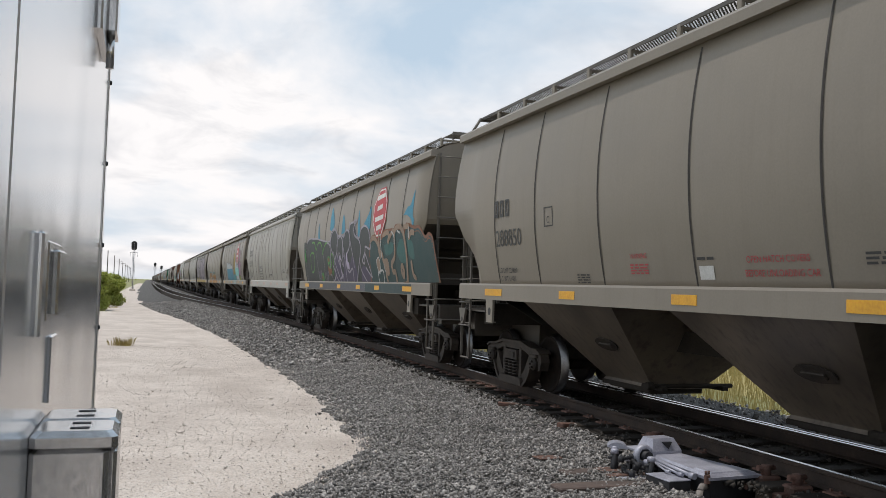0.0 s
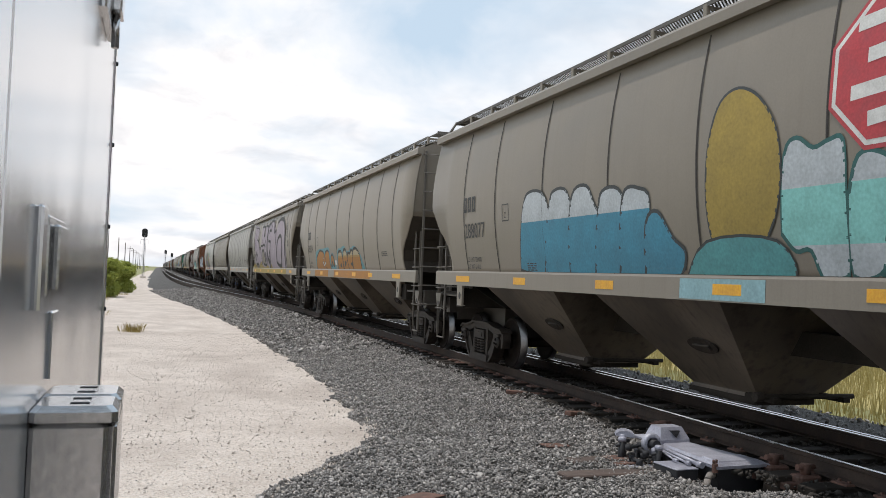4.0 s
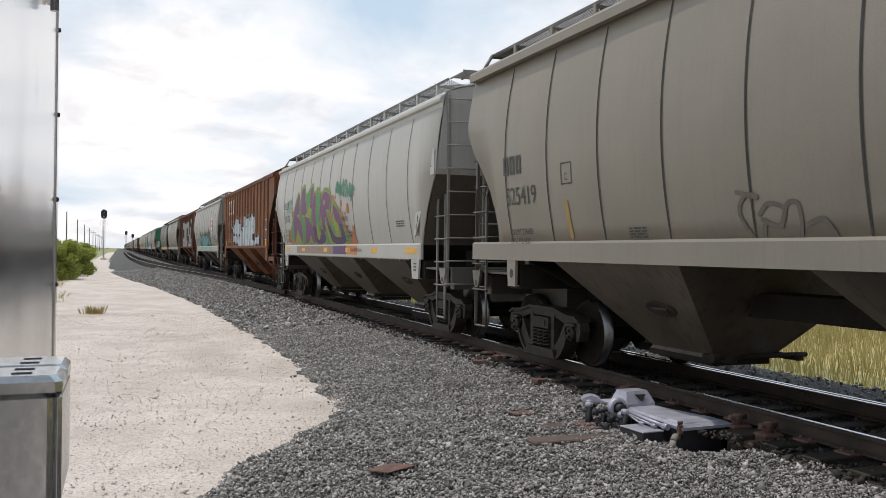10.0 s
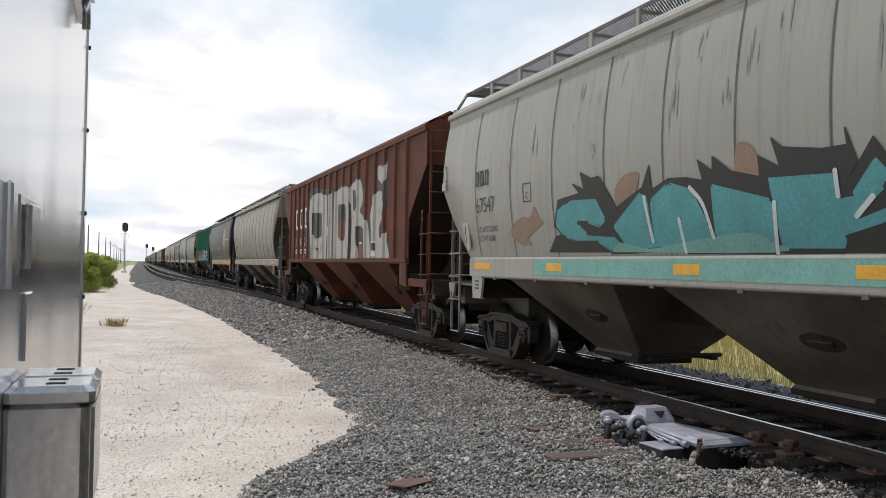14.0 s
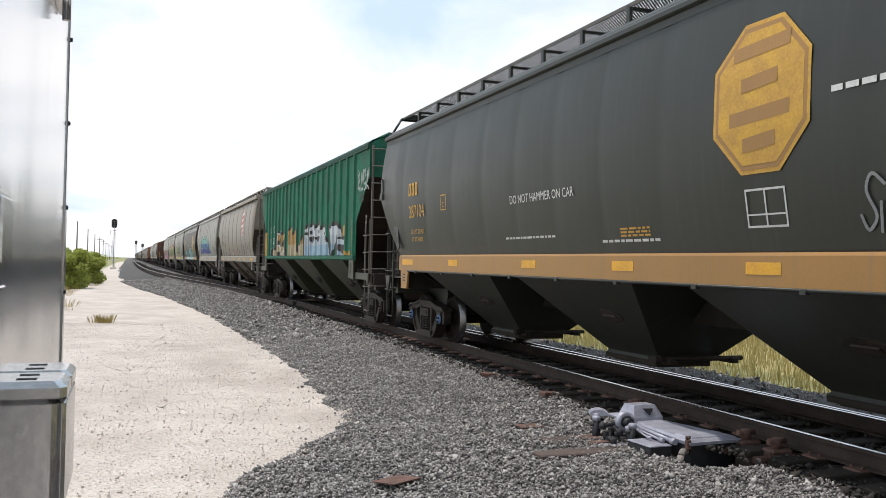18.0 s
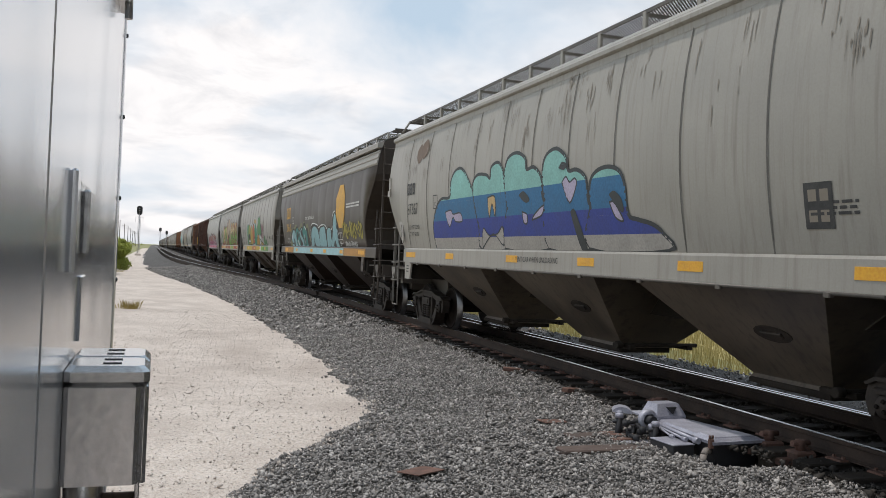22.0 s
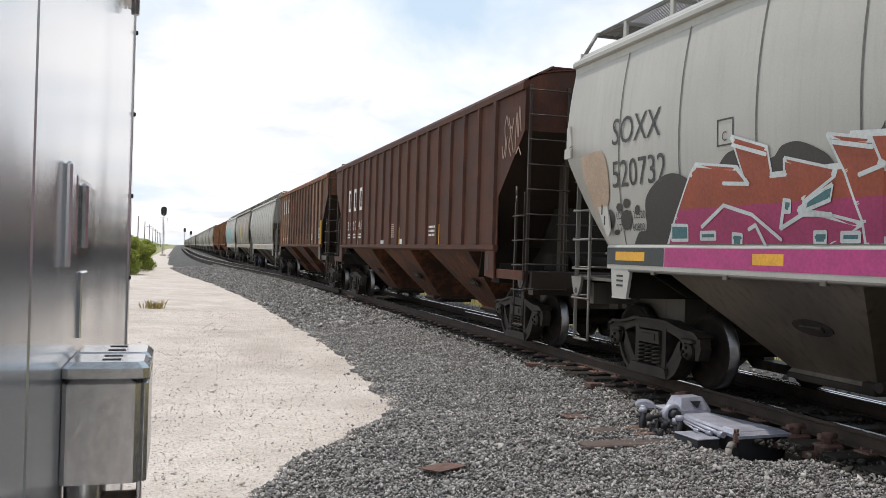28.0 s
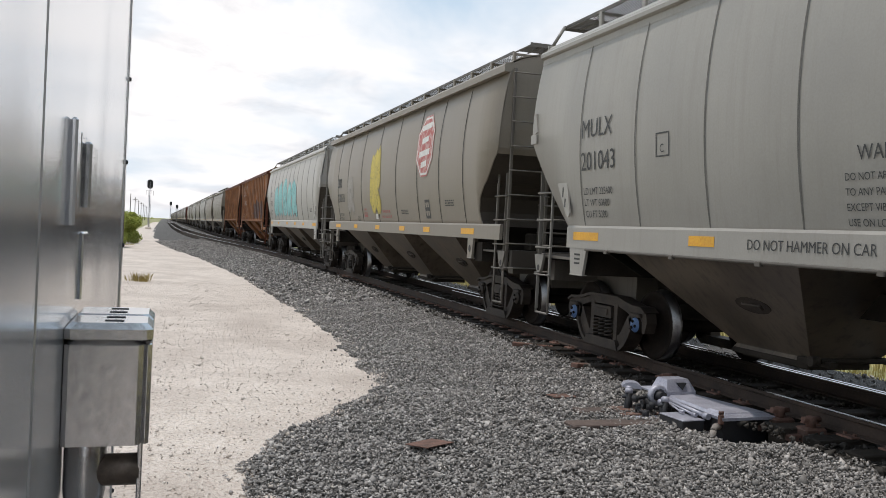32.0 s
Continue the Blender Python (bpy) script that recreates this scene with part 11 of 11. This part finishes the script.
piece(c, "side", [("two", [(-2.82, 2.39), (-2.36, 2.39), (-2.44, 2.64), (-2.07, 2.61), (-1.91, 2.37), (-1.7, 2.55), (-1.24, 2.62), (-0.88, 2.54), (-0.84, 2.37), (-1.03, 2.1), (-0.72, 1.96), (-0.84, 1.81), (-1.49, 1.71), (-3.06, 1.71)]), ("two", [(-0.98, 2.07), (-0.6, 2.49), (-0.77, 2.5), (-0.28, 2.88), (-0.2, 2.73), (0.17, 2.82), (0.03, 2.38), (-0.01, 2.07), (0.25, 2.05), (0.03, 1.95), (-0.01, 1.71), (-1, 1.71), (-0.78, 1.96)]), ("two", [(0.03, 2.38), (0.49, 2.54), (0.68, 2.56), (0.64, 2.64), (1, 2.67), (1.03, 2.54), (1.02, 2.47), (0.8, 2.46), (0.47, 2.35), (0.72, 2.2), (0.89, 2.28), (0.84, 1.71), (0.19, 1.71), (0.12, 1.92), (0.26, 2.06), (-0.02, 2.14)])], 0.055, "white", True, 6.30, bands=[(2.12, 'magenta'), (9.0, 'red')])
piece(c, "side", [("two", [(1.07, 2.47), (1.29, 2.58), (1.68, 2.59), (1.61, 2.7), (1.94, 2.57), (2.25, 2.48), (2.2, 2.24), (1.86, 2.25), (1.77, 2.16), (2.04, 2.07), (1.81, 1.99), (1.65, 1.71), (0.97, 1.71), (1.1, 1.97), (0.94, 2.02), (1.11, 2.19)]), ("two", [(2.36, 2.74), (2.72, 2.68), (2.79, 2.47), (2.93, 2.45), (2.97, 2.57), (3.82, 2.72), (4.22, 2.21), (4.2, 2), (3.9, 1.94), (3.52, 2), (3.1, 2.01), (2.79, 1.71), (1.84, 1.71), (1.9, 1.91), (2.17, 2.04), (2.48, 2.05), (2.65, 2.16), (2.51, 2.24)]), ("two", [(3.14, 1.71), (3.11, 1.82), (3.3, 1.95), (3.56, 1.96), (4.14, 2.02), (4.46, 1.92), (4.69, 1.9), (4.67, 1.71)])], 0.055, "white", True, 7.50, bands=[(2.12, 'magenta'), (9.0, 'red')])
piece(c, "side", [("two", [(-4.68, 2.58), (-3.98, 2.49), (-3.85, 2.36), (-4.02, 2.76), (-4.05, 2.8), (-3.52, 2.64), (-3.47, 2.38), (-3.27, 2.38), (-3.26, 2.51), (-2.64, 2.36), (-2.66, 2.32), (-3.06, 2.13), (-3.13, 2.03), (-2.82, 1.99), (-2.42, 1.9), (-2.79, 1.71), (-5.39, 1.71), (-5.15, 2.03), (-4.79, 2.48)]), ("two", [(-2.7, 2.66), (-2.23, 2.57), (-2.15, 2.39), (-2.1, 2.36), (-2.2, 1.71), (-2.38, 1.71), (-2.38, 1.92), (-2.43, 2.07), (-2.52, 2.34)])], 0.055, "white", True, 8.70, bands=[(2.12, 'magenta'), (9.0, 'red')])
piece(c, "side", [("petrol", [(0.32, 2.21), (0.62, 2.2), (0.65, 2.34), (0.35, 2.36)]), ("petrol", [(1.4, 2.29), (1.58, 2.28), (1.6, 2.4), (1.41, 2.42)]), ("petrol", [(1.76, 2.28), (2.07, 2.26), (2.08, 2.37), (1.77, 2.39)]), ("petrol", [(2.9, 2.2), (3.05, 2.19), (3.06, 2.28), (2.92, 2.29)]), ("petrol", [(3.71, 2.07), (4.01, 2.06), (4.03, 2.2), (3.73, 2.22)]), ("petrol", [(1.13, 1.75), (1.34, 1.75), (1.37, 1.86), (1.16, 1.86)]), ("petrol", [(2.18, 1.73), (2.46, 1.73), (2.49, 1.84), (2.21, 1.85)]), ("petrol", [(3.26, 1.74), (3.39, 1.74), (3.42, 1.86), (3.28, 1.87)]), ("petrol", [(3.8, 1.71), (3.99, 1.71), (4, 1.79), (3.82, 1.79)]), ("petrol", [(4.31, 1.72), (4.48, 1.84), (4.64, 1.86), (4.61, 1.72)]), ("petrol", [(-5.29, 1.78), (-4.98, 1.78), (-4.94, 1.94), (-5.24, 1.95)])], 0.035, "white", True, 9.55)
piece(c, "side", [("petrol", [(-4.72, 1.79), (-4.46, 1.79), (-4.44, 1.86), (-4.7, 1.86)]), ("petrol", [(-4.17, 1.72), (-4.03, 1.72), (-4, 1.83), (-4.14, 1.84)]), ("petrol", [(-3.32, 2.03), (-3.25, 2.03), (-3.23, 2.13), (-3.3, 2.14)]), ("petrol", [(-2.98, 1.74), (-2.85, 1.74), (-2.82, 1.84), (-2.96, 1.84)]), ("petrol", [(-2.65, 1.76), (-2.45, 1.76), (-2.43, 1.83), (-2.63, 1.83)]), ("petrol", [(-3.06, 2.03), (-3.01, 2.12), (-2.68, 2.24), (-2.73, 2.11)])], 0.035, "white", True, 13.55)
outlined(c, "side", [[(2.5, 2.16), (2.54, 2.07), (2.76, 2.08)], [(3.1, 2.01), (3.55, 2.16), (3.75, 2.17)], [(1.9, 1.91), (2.06, 1.87), (2.16, 1.73)], [(2.76, 1.82), (2.94, 1.71)], [(3.61, 1.94), (3.69, 1.84), (3.74, 1.76)], [(1.1, 2.14), (1.39, 2.17), (1.77, 2.16)], [(-1.73, 2.09), (-1.09, 2.1)], [(-0.65, 2.21), (-0.04, 2.19)]], 0.04, SPRAY["white"], layer=15.80, sharp=True)
outlined(c, "side", [[(-4.2, 2.35), (-3.8, 2.32), (-3.98, 2.49)], [(-4.66, 1.92), (-4.23, 2.13), (-3.79, 2.02), (-3.42, 1.78)], [(-3.87, 1.88), (-3.76, 1.92), (-3.65, 1.71)], [(-2.36, 2.3), (-2.1, 2.36)], [(-3.3, 2.14), (-3.4, 1.88), (-3.08, 2), (-2.73, 1.99)], [(-4.02, 2.72), (-3.52, 2.58)], [(-2.66, 2.6), (-2.21, 2.51)]], 0.04, SPRAY["white"], layer=16.80, sharp=True)
sill_paint(c, "flat", -6.85, -5.47, (0.05, 0.055, 0.055)); sill_paint(c, "flat", -5.45, 4.5, (0.46, 0.05, 0.20)); sill_paint(c, "flat", 4.52, 6.6, (0.05, 0.055, 0.055))
end_tag(c, "short", [("XZW", -1.30, 3.42, 0.13), ("20", -1.15, 3.24, 0.12), ("SDROG", -1.26, 3.09, 0.11), ("LOZA", -1.34, 2.97, 0.10)],
        [[(-1.42, 3.66), (-1.36, 4.12), (-1.26, 3.82), (-1.18, 4.16), (-1.10, 3.82), (-1.00, 4.16), (-0.94, 3.84), (-0.84, 4.10), (-0.80, 3.66)], [(-1.42, 3.62), (-1.10, 3.56), (-0.80, 3.62)],
         [(-0.62, 4.05), (-0.50, 3.80), (-0.58, 3.50)]], ink(*SPRAY["ink"]))
graffiti(c, "flat", 4.6, 5.2, 1.9, 2.35, 2, (0.7, 0.7, 0.7), (0.7, 0.7, 0.7), 63, 0.12)

c = cars[21] = ribbed_car("dark red brown ribbed hopper car with white marks", MAROON_DUSKY, "310748", kind="ribbed_red", bay_paint=RUST, ladder=SOOT_SHADE_BROWN)
draw_from(0.0)
graffiti(c, "ribbed", 7.80, 8.75, 3.2, 4.0, 3, (0.30, 0.20, 0.16), (0.30, 0.20, 0.16), 64, 0.09)
bars(c, "ribbed", [(0.63, 1.74, 0.23, 0.13), (-1.30, 1.74, 0.13, 0.10)], WHITE, "data_panel"); small_print(c, "ribbed", -0.30, 2.24, 7, 0.30, M["pink"], 0.03, 14)

c = cars[22] = ribbed_car("rust-streaked orange brown ribbed hopper car", RUST, "104079", end=BROWN, ladder=SOOT_SHADE_BROWN, pads=SOOT_SHADE_BROWN)
draw_from(0.0)
bars(c, "ribbed", [(6.22, 2.42, 0.42, 0.32), (6.16, 1.90, 0.60, 0.50)], BLACK, "data_panel"); bars(c, "ribbed", [(6.28, 2.00, 0.44, 0.03), (6.28, 2.34, 0.44, 0.03), (6.28, 2.00, 0.03, 0.36), (6.69, 2.00, 0.03, 0.36), (6.46, 2.12, 0.03, 0.22), (6.28, 2.10, 0.44, 0.02)], WHITE, "data_panel", layer=2)
for lo, hi in ((-6.90, -6.10), (-5.97, -5.17), (-5.03, -4.24), (-4.10, -3.30), (4.30, 5.05), (5.22, 5.98), (6.15, 6.90)):
    outlined(c, "ribbed", [], 0.1, (0.1, 0.1, 0.1), ((0.19, 0.082, 0.036), [((lo + hi) / 2, 1.745, 4.26, hi - lo)]), layer=0.1, label="sun-faded lighter orange brown panel")
bars(c, "ribbed", [(6.93, 1.74, 0.09, 0.95)], GOLD, "yellow_strip")

c = cars[23] = pale_car("clean pale grey covered hopper car with black lettering", "MULX", "201043", PALE, blue_caps=True)
warning(c, "flat", -1.9); warning(c, "flat", 1.0); lettering(c, "flat", "DO NOT HAMMER ON CAR", -3.2, 1.525, 0.105, BLACK); lettering(c, "flat", "DO NOT HAMMER ON CAR", 2.0, 1.525, 0.105, BLACK)

c = cars[24] = grey_car("tan grey covered hopper car with red herald and yellow graffiti", number="288533")
emblem(c, "round", 3.6, 3.38, 1.14, 1.25, M["faded_red"], WHITE); data_panel(c, "round", 3.6, 1.82)
hatch_notice(c)
graffiti(c, "round", -1.6, -0.3, 1.9, 3.6, 1, (0.60, 0.48, 0.10), (0.45, 0.36, 0.1), 66, 0.34)
graffiti(c, "round", -4.6, -3.6, 2.0, 3.1, 1, (0.34, 0.31, 0.28), (0.3, 0.28, 0.25), 67, 0.2)

c = cars[25] = pale_car("pale grey covered hopper car with turquoise graffiti letters", 3, "67120", WHITEISH)
graffiti(c, "flat", -5.2, 2.5, 1.9, 3.5, 5, (0.30, 0.62, 0.62), (0.20, 0.46, 0.48), 70, 0.34)
cars[26] = ribbed_car("sun-faded orange brown ribbed hopper car", RUST_LIGHT, "308131")
graffiti(cars[26], "ribbed", 1.40, 6.40, 1.8, 2.9, 4, (0.10, 0.05, 0.04), (0.12, 0.06, 0.05), 71, 0.3)
cars[27] = ribbed_car("sun-faded orange brown ribbed hopper car", RUST_LIGHT, "308466")
proto = {
    "a": hopper_car("round", GREY, GREY, "tan grey covered hopper car with curved sides, far down the train", sill=DUSTSILL, end=GREYDIRT_SHADE, bay_paint=SLOPE, full=False),
    "b": hopper_car("flat", PALE, PALE, "pale grey covered hopper car far down the train", end=PALEDIRT_SHADE, bay_paint=SLOPE, full=False),
    "c": ribbed_car("brown ribbed hopper car far down the train", MAROON, full=False),
    "d": hopper_car("round", GREY_WARM, GREY_WARM, "dusty beige covered hopper car far down the train", end=GREYDIRT_SHADE, bay_paint=SLOPE, full=False),
}
for i, letter in enumerate("adbabadcbabdaabacdabdabadbabadab"):
    k = 28 + i
    if i in (0, 1, 2, 7):
        cars[k] = proto[letter]
    else:
        cars[k] = copy_thing(proto[letter], Matrix.Identity(4))
        KIND_OF[cars[k]] = KIND_OF[proto[letter]]

# where the middle of each car stood at the start
CENTRE = [7.0, 24.6, 42.1, 59.45, 76.77, 94.81, 113.41, 131.76, 150.1, 168.09, 186.08, 204.7, 223.64, 242.21, 260.89, 279.13, 297.05, 315.45, 334.0,
          352.21, 369.93, 388.7, 407.73, 425.72, 443.4, 461.1]


def run(t):
    """How far the train has come after t seconds."""
    return 12.567 * t + 0.0154 * t * t + 0.0001166 * t ** 3


START = {}
for k, car in cars.items():
    START[car] = CENTRE[k] if k < len(CENTRE) else CENTRE[-1] + 18.3 * (k - len(CENTRE) + 1)


def motions():
    for car, y0 in START.items():
        walk(car, [(t, pose(TRACK_X, y0 - run(t), 0)) for t in range(33)])
    radius = 0.457
    for car, wheel, off, y in SPIN:
        near = [f / FPS for f in range(0, 32 * FPS + 1) if -4 < START[car] + off - run(f / FPS) < 46]
        if len(near) < 2:
            continue
        times = ([0.0] if near[0] > 0 else []) + near + ([32.0] if near[-1] < 32 else [])
        rows = []
        for t in times:
            a = math.degrees((run(min(max(t, near[0]), near[-1]))) / radius)
            rows.append((t, pose(0, y, 0.457, a % 360)))
        walk(wheel, rows)


motions()
